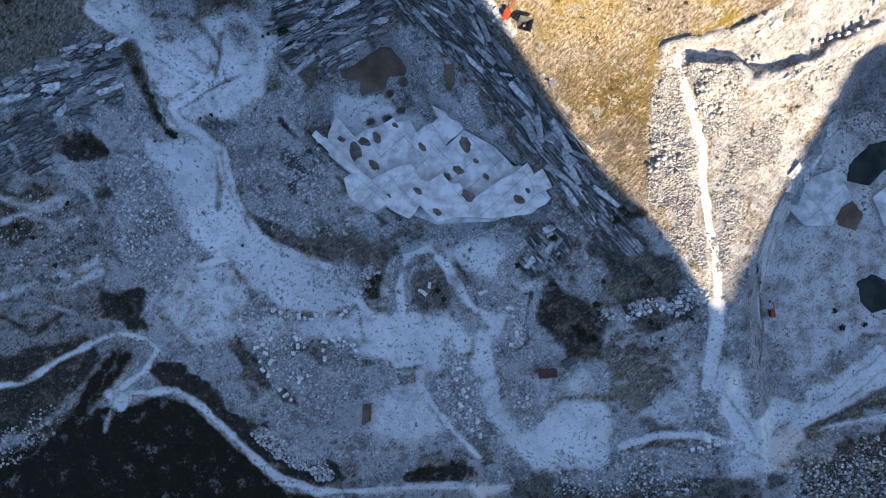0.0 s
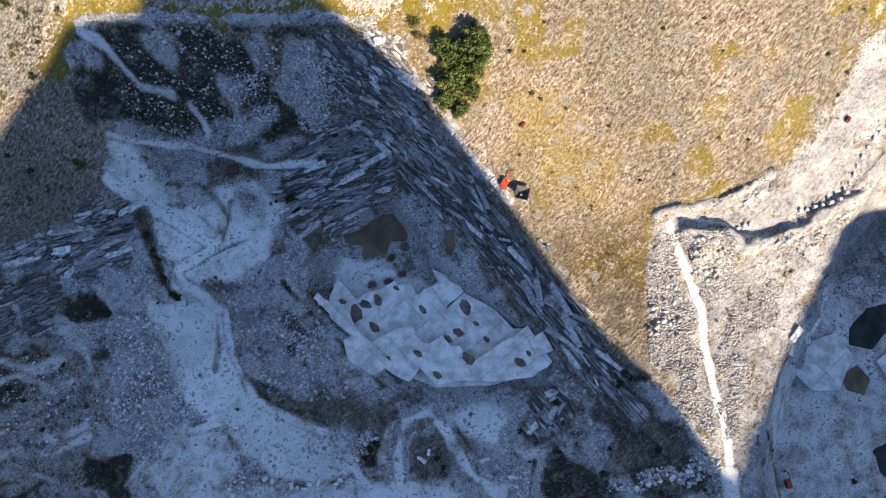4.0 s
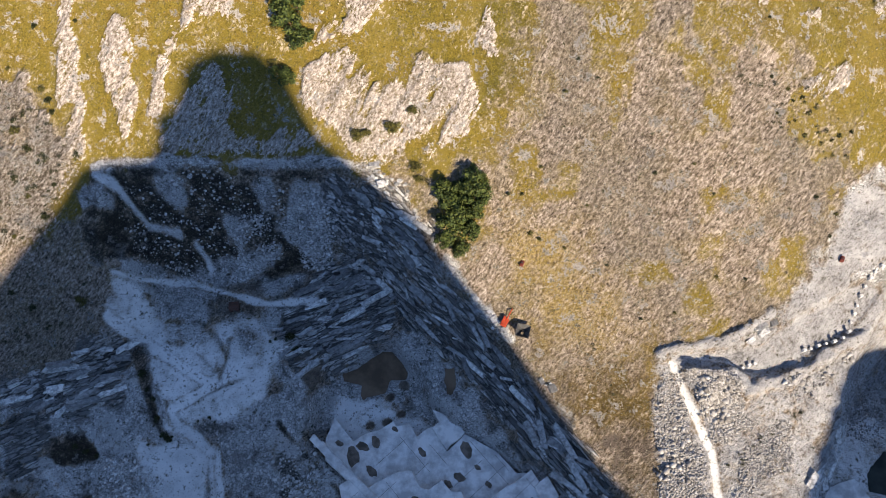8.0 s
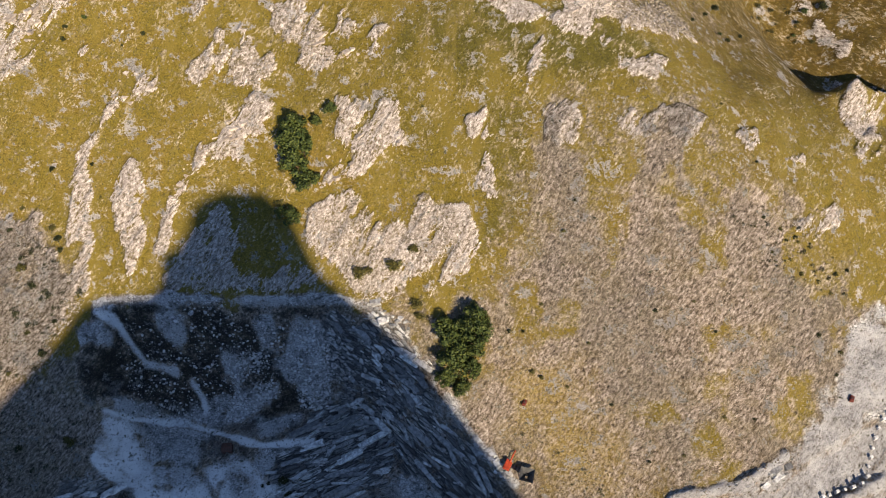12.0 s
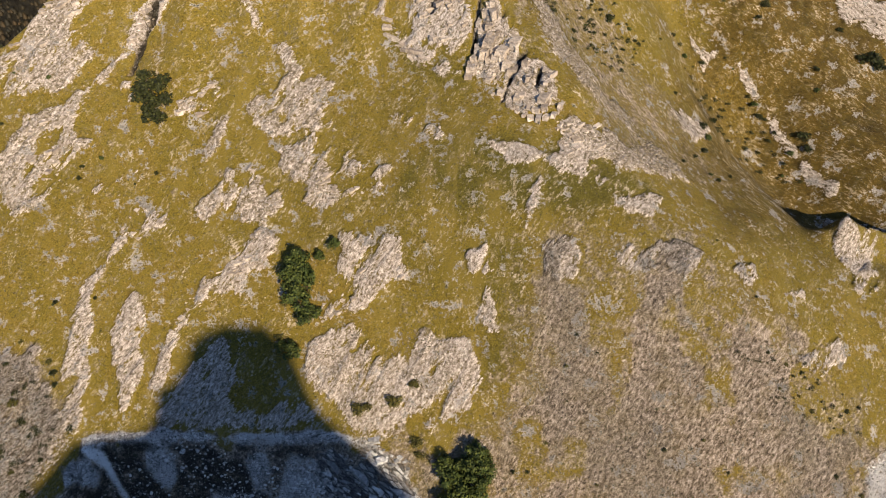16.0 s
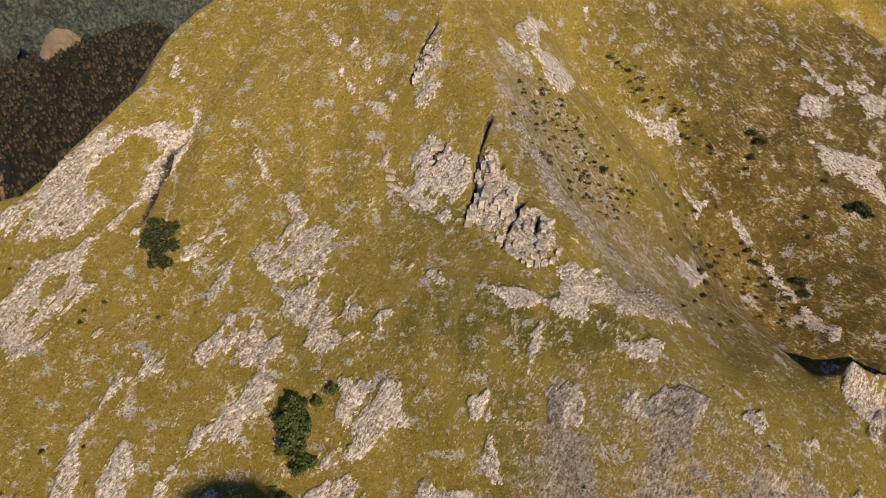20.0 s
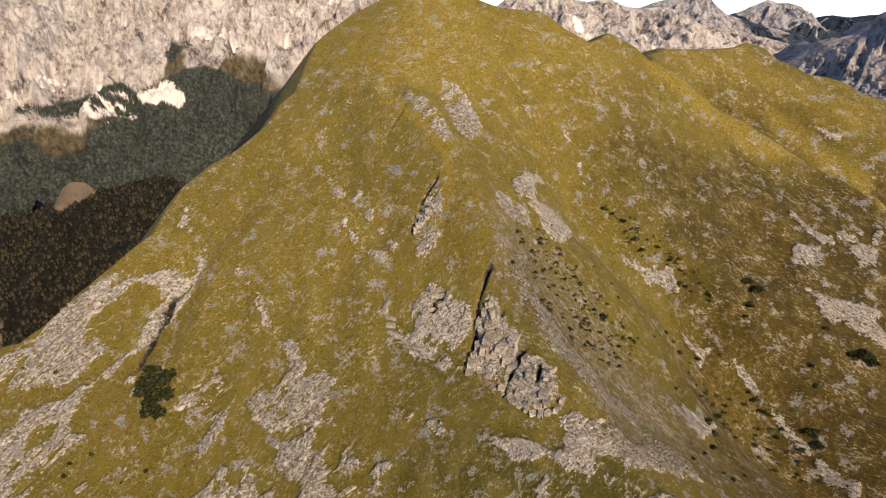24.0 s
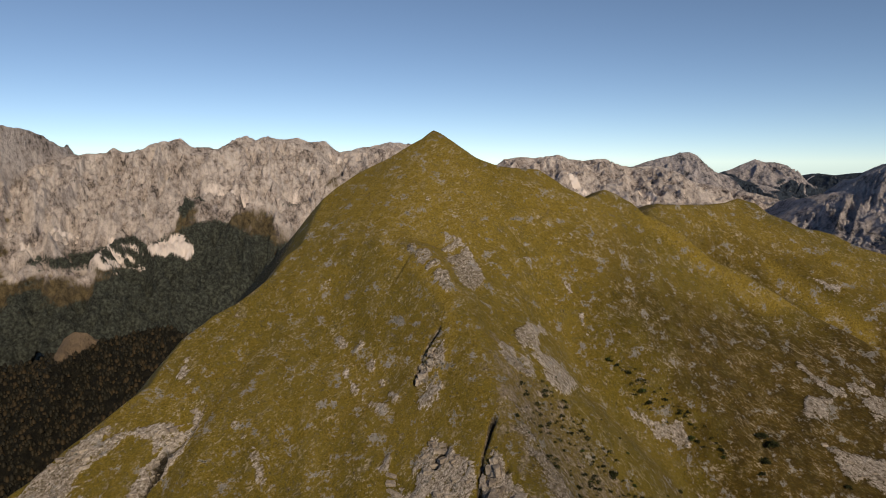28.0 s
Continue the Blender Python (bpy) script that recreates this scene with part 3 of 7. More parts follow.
# pale stone breaking through the grass
for p in (
    [(-145.3, 220.2), (-141.1, 233.5), (-132.3, 241), (-124.1, 236.2), (-119.5, 232.3), (-126.8, 229.5), (-123.5, 221.9), (-129.6, 221.9), (-135.4, 226.8), (-140.5, 220.1)],
    [(-140.5, 195.1), (-136.4, 204.7), (-131.2, 212.4), (-128.1, 200.8), (-127.5, 187.2), (-129.4, 169.6), (-133.2, 167.7), (-137.6, 179.5), (-140.8, 187.3)],
    [(-161.6, 160), (-161.5, 187.5), (-157.8, 212.6), (-147.9, 216.4), (-152, 206.8), (-150.3, 193.2), (-150, 173.7), (-151.8, 161.9)],
    [(-123.1, 175.5), (-116.1, 196.8), (-105.8, 212), (-90.8, 221), (-80.7, 229.9), (-68.5, 227), (-71.2, 221.6), (-76.1, 220.1), (-71.4, 214.2), (-81.3, 212.9), (-84.1, 203.6), (-96.2, 207.9), (-108.7, 200.5), (-114.1, 187.1), (-120.7, 173.5)],
    [(-107.1, 240.5), (-97.2, 245), (-90.1, 241.8), (-102.4, 234.7)], [(-94.1, 230.6), (-82.8, 239.5), (-70.5, 244.2), (-68.3, 236.4), (-80.6, 231.8)],
    [(-60.9, 239.4), (-46.1, 244.9), (-27, 239), (-19.9, 243.1), (-50.9, 251.5)], [(-41.7, 223.5), (-17.9, 218.3), (-13.6, 205.1), (-20.7, 203.8), (-32.9, 197.8), (-52.6, 194.3), (-56.4, 190.9), (-52.4, 199.7), (-42.3, 207.6)],
    [(-152.5, 245), (-147.5, 250.6), (-133, 252.3), (-128.5, 246.6), (-140.8, 239.2)], [(-185.7, 250.9), (-171.2, 254.5), (-169.2, 247), (-181.4, 241.4)], [(-92.9, 165.3), (-86.9, 194.2), (-79.5, 195.9), (-85, 180.7)],
    [(-56.5, 189.1), (-42.9, 191.7), (-23.6, 187.1), (-4.5, 188), (4.8, 184), (11.7, 178), (14, 159), (2.3, 162.1), (-19.1, 175.1), (-14.5, 162), (-31.8, 155.7), (-43.8, 165.8), (-56.8, 179.7)],
    [(11.7, 207), (18.4, 209), (20.6, 200.7), (15.1, 200.1)], [(12.8, 190.9), (17.3, 198.1), (22.9, 192.4), (23, 182.8), (17.4, 183.7)], [(32.5, 211.5), (35.8, 223.4), (41.4, 230.8), (43.5, 226.7), (39, 215.8), (35.8, 210.2)],
    [(40.1, 205.5), (50.8, 206.3), (59.5, 200.2), (55.4, 194), (42.4, 197.2)], [(119.9, 202), (130.6, 210.1), (132.7, 199.5), (125.4, 193.3)], [(142.4, 173.2), (163.2, 182.9), (168.3, 175.6), (148.7, 166.2)],
    [(142.9, 196.2), (152.1, 202.1), (153.9, 196.5)], [(197.2, 271.1), (213.5, 261.8), (190.8, 205.8), (180, 204.1), (177.8, 230.4)], [(70.3, 199.8), (88.6, 208.6), (107.7, 205.8), (99.6, 193.9), (74.8, 192.8)],
    [(-209.4, 294.2), (-195, 301.4), (-180.2, 321.1), (-163.2, 333.8), (-151.1, 328.6), (-164.9, 313.5), (-156.7, 298.9), (-167.3, 284.7), (-190.6, 282.5), (-205.3, 278)], [(-188.5, 273.4), (-170.7, 275.6), (-155.4, 291.8), (-146.2, 297.8), (-163.3, 277.8), (-163.2, 264.4), (-155.4, 264.4), (-169.8, 247.2), (-178, 238.9), (-189.5, 234.9), (-198.7, 251.6)],
    [(-153.8, 328.6), (-127.8, 336.8), (-126.5, 350.9), (-117.6, 345.1), (-125.8, 323.5), (-139.2, 301.9), (-144.5, 303.1), (-139.2, 320.6)], [(-118.9, 279.9), (-104.2, 289), (-98.3, 284.2), (-109.7, 270.7), (-120.5, 273.1)],
    [(-140.8, 352.4), (-137.5, 369), (-126.5, 350.9), (-128.7, 345.7)], [(-143.9, 285.5), (-139.9, 285.5), (-137.5, 273.2), (-140.2, 273.3)],
    [(-108.5, 261.7), (-96.9, 272.7), (-93.4, 265.8), (-105, 255.1)], [(-107.8, 238.3), (-96.2, 246.3), (-95.2, 237.9), (-102, 232)], [(-94.2, 250.5), (-75.5, 243), (-69.8, 236.3), (-84.4, 231.3), (-94.7, 233.8)],
    [(-73.6, 276.4), (-58.5, 285.2), (-47.7, 284.4), (-52, 270), (-62, 263.9), (-70.3, 269.2)], [(-71.4, 253.5), (-61.8, 261.6), (-58.6, 254.4), (-68.4, 248.8)], [(-59.8, 237.3), (-55.5, 247.3), (-50.4, 247.7), (-44.8, 239.2), (-22.3, 238.7), (-24.6, 233), (-44.7, 237.1), (-54.5, 234.5)],
    [(-5.5, 317), (13, 302.6), (15.4, 291.5), (5, 285), (-10.8, 298.2), (-16.3, 306.3)], [(-15.3, 345.4), (-5.5, 350.2), (0.1, 351.9), (-0, 328.5), (-11, 325.6)],
    [(12.5, 275.9), (18.1, 294.9), (23.4, 302.7), (35.4, 283.7), (37.6, 277.2), (49.4, 268.4), (53.4, 256.8), (50.7, 252.9), (38.8, 254.4), (29.3, 258.1), (22.3, 266.8)],
    [(48.3, 253.1), (67.7, 250.3), (68.8, 238.8), (51.2, 232.4)], [(62.5, 249), (109.2, 259.8), (116.8, 248.1), (75.1, 232.3)], [(18.9, 245.6), (42.4, 239.6), (51.5, 234.8), (35.2, 237.3)],
    [(69, 224), (94.5, 228.4), (87, 217.5), (70.3, 217.1)], [(206.9, 372.7), (217.6, 364), (247, 358.1), (241.9, 338.6), (228.5, 344.2), (215, 352.6)], [(215.5, 412.3), (229.1, 399.7), (259.7, 406), (256.4, 393.5), (227.7, 393.6)],
    [(100.6, 379.2), (132.5, 373.2), (138.5, 368.9), (116.7, 373.2)], [(135, 354.2), (150.2, 347.7), (143.8, 343.8)], [(112.5, 297), (134.9, 296.4), (123.3, 278.4)],
    [(-1, 438.9), (16.5, 433.3), (25.9, 411.1), (11.7, 385.9), (2.3, 408.8)], [(38.2, 377.8), (58.4, 398.3), (52.2, 374.8), (42.1, 368.2)], [(207.1, 395.1), (225.8, 391.8), (217.7, 380.8), (205.3, 382.4)],
    [(244.1, 395), (267, 401.6), (253.8, 376), (243, 379.1)], [(255.3, 475.1), (271, 467.4), (265.9, 463.9)], [(103, 382.9), (133.8, 375.1), (126.8, 372.2), (104.9, 376.2)], [(47, 439), (57.9, 439.9), (55.4, 432.9)],
):
    L.outcrop(p, 2.2, 2.2, 0.74)
L.area(None, [(28.3, 357.3), (51.7, 350.9), (77.2, 330.6), (96.7, 313), (123.1, 289), (137.5, 258.1), (103.1, 240), (67.7, 250.3), (54.5, 268.8), (45.6, 285), (31, 302.5), (21.5, 330.8)], 6, 8, 0, 0.42)
L.outcrop([(32, 323.1), (48.5, 314.9), (66.8, 294.5), (90.8, 279.2), (116.6, 256), (88.9, 237.7), (63, 253.6), (50, 276), (38.3, 293.4)], 8, 9, 0.4)
for p, w in (
    ([(-104.1, 333.7), (-91.5, 320.7), (-85, 310.6), (-70, 295.6), (-64, 288)], 5), ([(-27.3, 311.1), (-21.6, 302.9), (-10.7, 291.1), (2.4, 280.6)], 6), ([(-34, 275.1), (-20.6, 264.7), (-0.3, 251.8)], 4),
    ([(-49.5, 371.1), (-37.3, 356.4), (-25.2, 339.8)], 5), ([(-51.6, 354.6), (-39.5, 340.8), (-27.9, 333)], 4), ([(161.6, 341.6), (175, 323.7), (186.2, 304.7), (201.8, 281)], 4), ([(-15.6, 462.3), (-8.2, 453.7)], 3),
    ([(-57.1, 372.8), (-40.7, 362.1), (-24.2, 338)], 4), ([(-64.6, 410.1), (-73.2, 398.7)], 4), ([(76.6, 431.5), (87.9, 412.4)], 4),
):
    L.outcrop(p, 1.8, 1.8, 0.6, w)
L.track("gold", [(-30.8, 409.3), (-13.8, 392.3), (2.1, 370.8), (4.9, 353), (-1.1, 341.5)], 8, 4, 3)
L.track("gold", [(142.5, 483.2), (159.4, 472.8), (187.3, 461.3), (209.5, 448), (255.1, 454.4), (276.3, 419.5)], 12, 5, 3)
L.track("gold", [(229.6, 488.8), (252.3, 466.4), (276.9, 445.6)], 10, 5, 3)
for p in [[(-119.8, 167.6), (-107.1, 183.3), (-92.0, 192.7), (-85.0, 186.9), (-92.6, 172.9), (-78.1, 169.0), (-58.4, 172.4), (-51.2, 164.1), (-68.5, 160.7), (-117.4, 161.4)],
    [(-56.6, 189.4), (-42.9, 193.7), (-18.8, 189.3), (11.7, 183.2), (16.3, 169.1), (4.6, 158.4), (-5.0, 158.3), (-19.1, 168.9), (-33.9, 161.9), (-52.1, 173.8)],
    [(-71.2, 258.4), (-56.0, 263.7), (-34.9, 253.3), (-39.6, 244.5), (-54.5, 240.2), (-65.4, 247.4)],
    [(16.8, 246.7), (35.7, 243.0), (61.3, 236.6), (72.1, 226.1), (51.4, 230.8), (28.4, 236.8)],
    [(-90.9, 277.7), (-67.8, 287.8), (-48.9, 277.0), (-45.6, 262.4), (-63.8, 262.5), (-82.1, 265.9)],
    [(-105.2, 238.3), (-83.6, 250.7), (-69.9, 235.4), (-76.9, 229.1), (-95.0, 232.7)]]:
    L.outcrop(p, 2.2, 2.2, 0.66)
for p in [[(-20.8, 306.8), (-4.9, 291.4), (12.7, 275.8), (5.2, 275.5), (-15.4, 292.0), (-26.1, 303.9)],
    [(-115.2, 260.3), (-98.4, 273.6), (-95.2, 268.5), (-109.4, 253.7)],
    [(-27.6, 426.6), (-7.2, 412.0), (5.5, 384.4), (2.3, 374.9), (-16.6, 397.7)],
    [(13.8, 349.3), (55.6, 373.8), (84.3, 384.6), (66.0, 355.6), (34.2, 345.9)]]:
    L.outcrop(p, 2.0, 2.0, 0.5)
# the rock shows in torn strips along its beds
torn = 0.0
for turn, share in ((50, 1 - L.lean), (-42, L.lean)):
    c, v = math.cos(radians(turn)), math.sin(radians(turn))
    torn = torn + share * (0.6 * fbm((x * c + y * v) / 3.2, -x * v + y * c, 4.6, 5, 131, gain=0.7) + 0.4 * fbm(x, y, 16, 3, 132))
L.m["stone"] = L.m["stone"] * (y < 160) + (y >= 160) * step(0.32, 0.68, L.m["stone"] + (0.35 + 1.0 * np.minimum(1, L.m["stone"] / 0.5)) * torn)
# bedrock stands a little proud and uneven
for turn, share in ((48, 1 - L.lean), (-42, L.lean)):
    c, v = math.cos(radians(turn)), math.sin(radians(turn))
    ledge = fbm((x * c + y * v) / 3.5, -x * v + y * c, 5, 4, 31, True)
    L.z += L.m["stone"] * share * (0.5 + 1.5 * ledge) * near
L.z += near * step(200, 300, y) * 1.5 * fbm(x, y / 3, 26, 4, 35, True) * step(0, 25, -beyond(x, y))
L.z += near * (0.9 * fbm(x, y, 26, 4, 33) + 0.25 * L.wave) * step(-0.1, 0.4, 1 - L.m["dust"]) * step(110, 150, y)
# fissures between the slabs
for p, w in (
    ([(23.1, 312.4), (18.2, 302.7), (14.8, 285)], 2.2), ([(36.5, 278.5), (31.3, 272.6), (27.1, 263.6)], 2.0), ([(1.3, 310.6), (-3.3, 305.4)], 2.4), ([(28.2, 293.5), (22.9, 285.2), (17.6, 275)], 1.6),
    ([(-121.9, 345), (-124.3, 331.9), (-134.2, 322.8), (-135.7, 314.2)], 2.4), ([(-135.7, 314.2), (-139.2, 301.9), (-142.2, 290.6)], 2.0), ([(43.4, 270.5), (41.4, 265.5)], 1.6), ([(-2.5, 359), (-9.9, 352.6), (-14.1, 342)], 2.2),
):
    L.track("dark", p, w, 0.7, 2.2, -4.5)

# ---- the quarry's ground ----
for hole in (PIT, HOLE):
    L.area("marble", hole, 2, 5)
L.area("marble", [(92.9, 67.8), (95.7, 83.7), (118.8, 82.7), (131.1, 88.3), (155.7, 104.1), (197, 111.3), (241.9, -125.9), (55.3, -138.9), (56.1, -32), (100.4, -31.8), (114.1, -9), (101.8, 8.7), (89.5, 26.4), (92.9, 47.8)], 2, 5)
L.area("marble", [(167.5, 128.2), (168.8, 140.1), (179.1, 149.2), (206.5, 156.1), (226.9, 95.2), (146.8, 77.5), (129.1, 81.3), (145.4, 102.2)], 2, 4)
L.area("stone", [(92.9, 67.8), (98.2, 75.7), (118.1, 75.8), (122.6, 64.4), (148.5, 57.8), (134.5, 25.2), (128.3, -1.7), (126.4, -21.7), (116.6, -14.1), (104.3, 3.7), (89.5, 26.4), (92.9, 47.8)], 3, 4, 0, 0.3)
L.area("stone", [(114.5, 35.2), (126, 39.6), (144.1, 53.3), (150, 48.8), (134.5, 25.2), (124.7, 25.4)], 3, 4, 0, 0.8)
L.area(None, [(77.6, 31.8), (89.1, 36.2), (91.9, 26.3), (99.4, 11.3), (94.8, 8.9)], 3, 4, 0, 0.7)
L.area("marble", [(70.2, 16.2), (91.5, 15.6), (102.9, 5.6), (120.4, -23.5), (124.5, -57), (72.4, -57.4), (54.7, -13.6)], 3, 5, 0, 0.95)
L.area(None, [(-198.3, 119.2), (-145.2, 115.6), (-151.7, 101.7), (-167.7, 89.4), (-185.4, 81), (-217, 76.9)], 4, 6)
L.area(None, [(-210, 121.6), (-147.1, 143.5), (-145.8, 121.6), (-149.7, 104.1), (-163.2, 90.9), (-184.4, 77.5), (-214.9, 73.1)], 4, 6)
# dark overgrown ground at the head of the quarry and below it
for p, a in (
    ([(-150.4, 157.6), (-120.9, 160.3), (-33.4, 157.2), (-44.2, 154.4), (-64.4, 153.6), (-73, 144.5), (-60.9, 132.7), (-82.8, 130), (-102.2, 139.4), (-129.4, 130.1), (-141.2, 126.4), (-150.2, 121.1), (-155.5, 137.7)], 0.8),
    ([(-102.3, 109.8), (-60.8, 130), (-49.7, 127), (-59.8, 113.9), (-81.5, 115.4)], 0.5), ([(-179.8, 52.6), (-168.8, 56.1), (-154, 50.9), (-153.6, 44.6), (-162.9, 43.5), (-177.9, 48.8)], 0.9),
    ([(-221.1, 40.5), (-179.7, 34.7), (-156.5, 29.2), (-155.1, 8), (-161.3, -18.5), (-143.3, -50.8), (-170.3, -71.8), (-226.7, -92.2)], 0.34),     ([(-156.5, -42.6), (-145.8, -45.4), (-162.2, -66.5), (-178.6, -93), (-195, -114.1), (-227.1, -118.9), (-226.8, -97.6), (-186.5, -82.2), (-170.2, -63.8)], 0.95), ([(-138, -53.6), (-122, -53.8), (-98.3, -75.6), (-71.9, -94.6), (-40.1, -108.5), (-61.5, -110.8), (-82.7, -102.5), (-103.8, -86.1), (-119.6, -69.9), (-130.1, -64.4)], 0.95),
    ([(-225.9, -49.5), (-169.7, -39.7), (-157.9, -46.6), (-181, -71.6), (-226.8, -97.6)], 0.75), ([(-163.9, -15.8), (-142.6, -18.8), (-140.3, -34.9), (-148.4, -37.4), (-161.5, -26.5)], 0.8), ([(48.5, -10.9), (76.1, -31.9), (73.5, -52.9), (55.9, -53.1), (43.2, -32)], 0.7), ([(75.4, 27), (89.9, 14), (83.2, 6.6), (70.9, 12)], 0.95),
    ([(66.1, 1.8), (104.5, -3.9), (113, -32), (93.1, -42.2), (80.9, -26.7)], 0.55), ([(160.1, -101.9), (214.2, -91), (225.7, -141.6), (155.4, -139.6)], 0.6), ([(29.2, -103.9), (68.6, -111.8), (107.3, -103.4), (145.6, -108.7), (147.3, -136.6), (28.8, -136.1)], 0.5),
    ([(-18.7, -106.1), (2.7, -99.7), (12, -103.8), (10.6, -109.1), (-16.1, -108.8)], 0.95), ([(-38.5, -12.4), (-25.2, -10), (-28.1, -23.2), (-36.1, -23.1)], 0.7), ([(76, -68.6), (101.1, -73.6), (112.2, -92.7), (88.7, -84.3)], 0.5),
    ([(-103, -38.1), (-95.2, -46.2), (-71.5, -70.6), (-76.9, -73.2), (-95.3, -56.9)], 0.6), ([(-91, 17.6), (-69.9, 12), (-59.4, 6.5), (-70.2, 1.4), (-86, 7)], 0.55), ([(-78.8, 46), (-58.2, 40.6), (-50.9, 27.5), (-69.4, 27.8)], 0.5),
    ([(-75.9, 106.1), (-65.7, 108.5), (-63.4, 95.8), (-72.3, 93.3)], 0.9), ([(33.2, -0.2), (53.6, 9.8), (56.2, -5.8), (40.8, -16.1)], 0.6), ([(173.5, -90.4), (214.5, -69), (214.3, -80), (183.8, -93)], 0.6),
    ([(-17.1, -7.4), (1.4, -10.3), (3.8, -26.3), (-12.2, -31.5)], 0.5), ([(-206.3, 32.5), (-190.8, 29.7), (-184, 13.8), (-203.2, 3.5), (-218.8, 9)], 0.6),
):
    L.area("dark", p, 1.6, 4, 0, a)
for p in ([(-102.3, 133.1), (-89.3, 137.7), (-74.6, 140.3), (-75.7, 137.4), (-88.6, 133), (-98.9, 127.1)], [(-123.5, 155.7), (-108.1, 156.9), (-114.4, 150.7), (-121.1, 152)], [(-98.6, 146.4), (-79.7, 147.4), (-90, 142.1), (-96.1, 140.7)], [(-83.9, 155.2), (-74.4, 153.7), (-72.4, 145.8), (-77.7, 146)], [(-158.8, 149.8), (-147.5, 152.9), (-147.4, 147.2), (-154.6, 144.7)], [(-147.5, 130.1), (-139.7, 139.3), (-141.1, 124)]):
    L.area("marble", p, 2, 4, 0, 0.9)
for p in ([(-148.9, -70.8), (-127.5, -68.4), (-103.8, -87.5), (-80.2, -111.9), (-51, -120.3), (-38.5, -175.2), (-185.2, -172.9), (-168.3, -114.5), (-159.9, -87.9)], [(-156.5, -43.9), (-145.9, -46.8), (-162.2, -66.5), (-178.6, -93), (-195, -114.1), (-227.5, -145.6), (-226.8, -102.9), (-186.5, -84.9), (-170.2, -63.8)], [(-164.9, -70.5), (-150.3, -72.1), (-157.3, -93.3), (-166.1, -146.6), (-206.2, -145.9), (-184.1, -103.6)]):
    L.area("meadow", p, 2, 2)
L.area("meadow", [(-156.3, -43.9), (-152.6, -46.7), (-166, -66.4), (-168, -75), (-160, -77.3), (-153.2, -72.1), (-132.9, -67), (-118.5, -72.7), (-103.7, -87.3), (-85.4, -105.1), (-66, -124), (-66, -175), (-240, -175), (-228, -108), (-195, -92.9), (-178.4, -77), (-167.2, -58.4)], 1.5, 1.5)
# scattered scrub and dirt over the waste
L.lay("dark", ..., 0.42 * step(0.1, 0.5, fbm(x, y, 15, 4, 61)) * L.m["marble"])
L.track("marble", [(-149, 158.7), (-116.1, 160), (-72.4, 158.4), (-43.1, 158.5), (-29.8, 155.1), (-14.4, 144.8)], 2.6, 1.2, 2.2)
L.track("marble", [(2.4, 122.6), (12.3, 110.2), (24.6, 97.5), (30.7, 91.7)], 5, 1.5, 2.5)
# bedded walls
for p in (
    [(-33.2, 145.9), (-20.2, 145.2), (-4.3, 126.4), (20.3, 98.3), (45.6, 70.3), (65.6, 41.3), (84.4, 13.3), (69.9, 6.2), (53.1, 16.6), (45.8, 29.6), (30.7, 47.9), (23.3, 68.9), (2.6, 88.2), (-10.6, 99.4), (-21.2, 107.8), (-34.6, 124.8)],
    [(-52, 153.4), (-33.5, 155.5), (-19.2, 147.2), (-4.8, 134.6), (-10.5, 123.7), (-27.6, 121), (-44.2, 132.3), (-52.1, 144.2)], [(-22.9, 144.6), (-7.3, 127.1), (22.4, 94.6), (42.8, 72.1), (63.3, 44), (79.8, 20.9), (91.2, 4.6), (83.9, -3.9), (69.9, 3.7), (45.8, 32.1), (20.7, 68.9), (-5, 109)],
    [(35.8, -0.3), (51.1, 12.5), (58.6, 9.7), (53.6, -8.4), (40.8, -10.8)],
):
    L.area("strata", p, 3, 5)
for p in (
    [(-82.1, 99.9), (-58.2, 134.4), (-35.4, 137), (-21.2, 116.2), (-23.9, 99.5), (-43.1, 90.3), (-53.9, 76.9), (-63.2, 80.6), (-71.3, 88.9)], [(-212, 76.8), (-174, 85.2), (-154.7, 96.3), (-141.8, 96.5), (-144.5, 83.8), (-145.6, 69), (-169.6, 64.6), (-215.3, 66.5)],
    [(152.4, 64.6), (168.4, 67.4), (180.6, 59.4), (156.4, 41.9), (147.4, 22.7), (137.7, 13), (139.3, 27.6), (150, 48.8)], [(-215.7, 65.3), (-177.3, 64.7), (-178.8, 42.4), (-200.8, 35), (-221.1, 40.5)],
):
    L.area("bed", p, 3, 5)
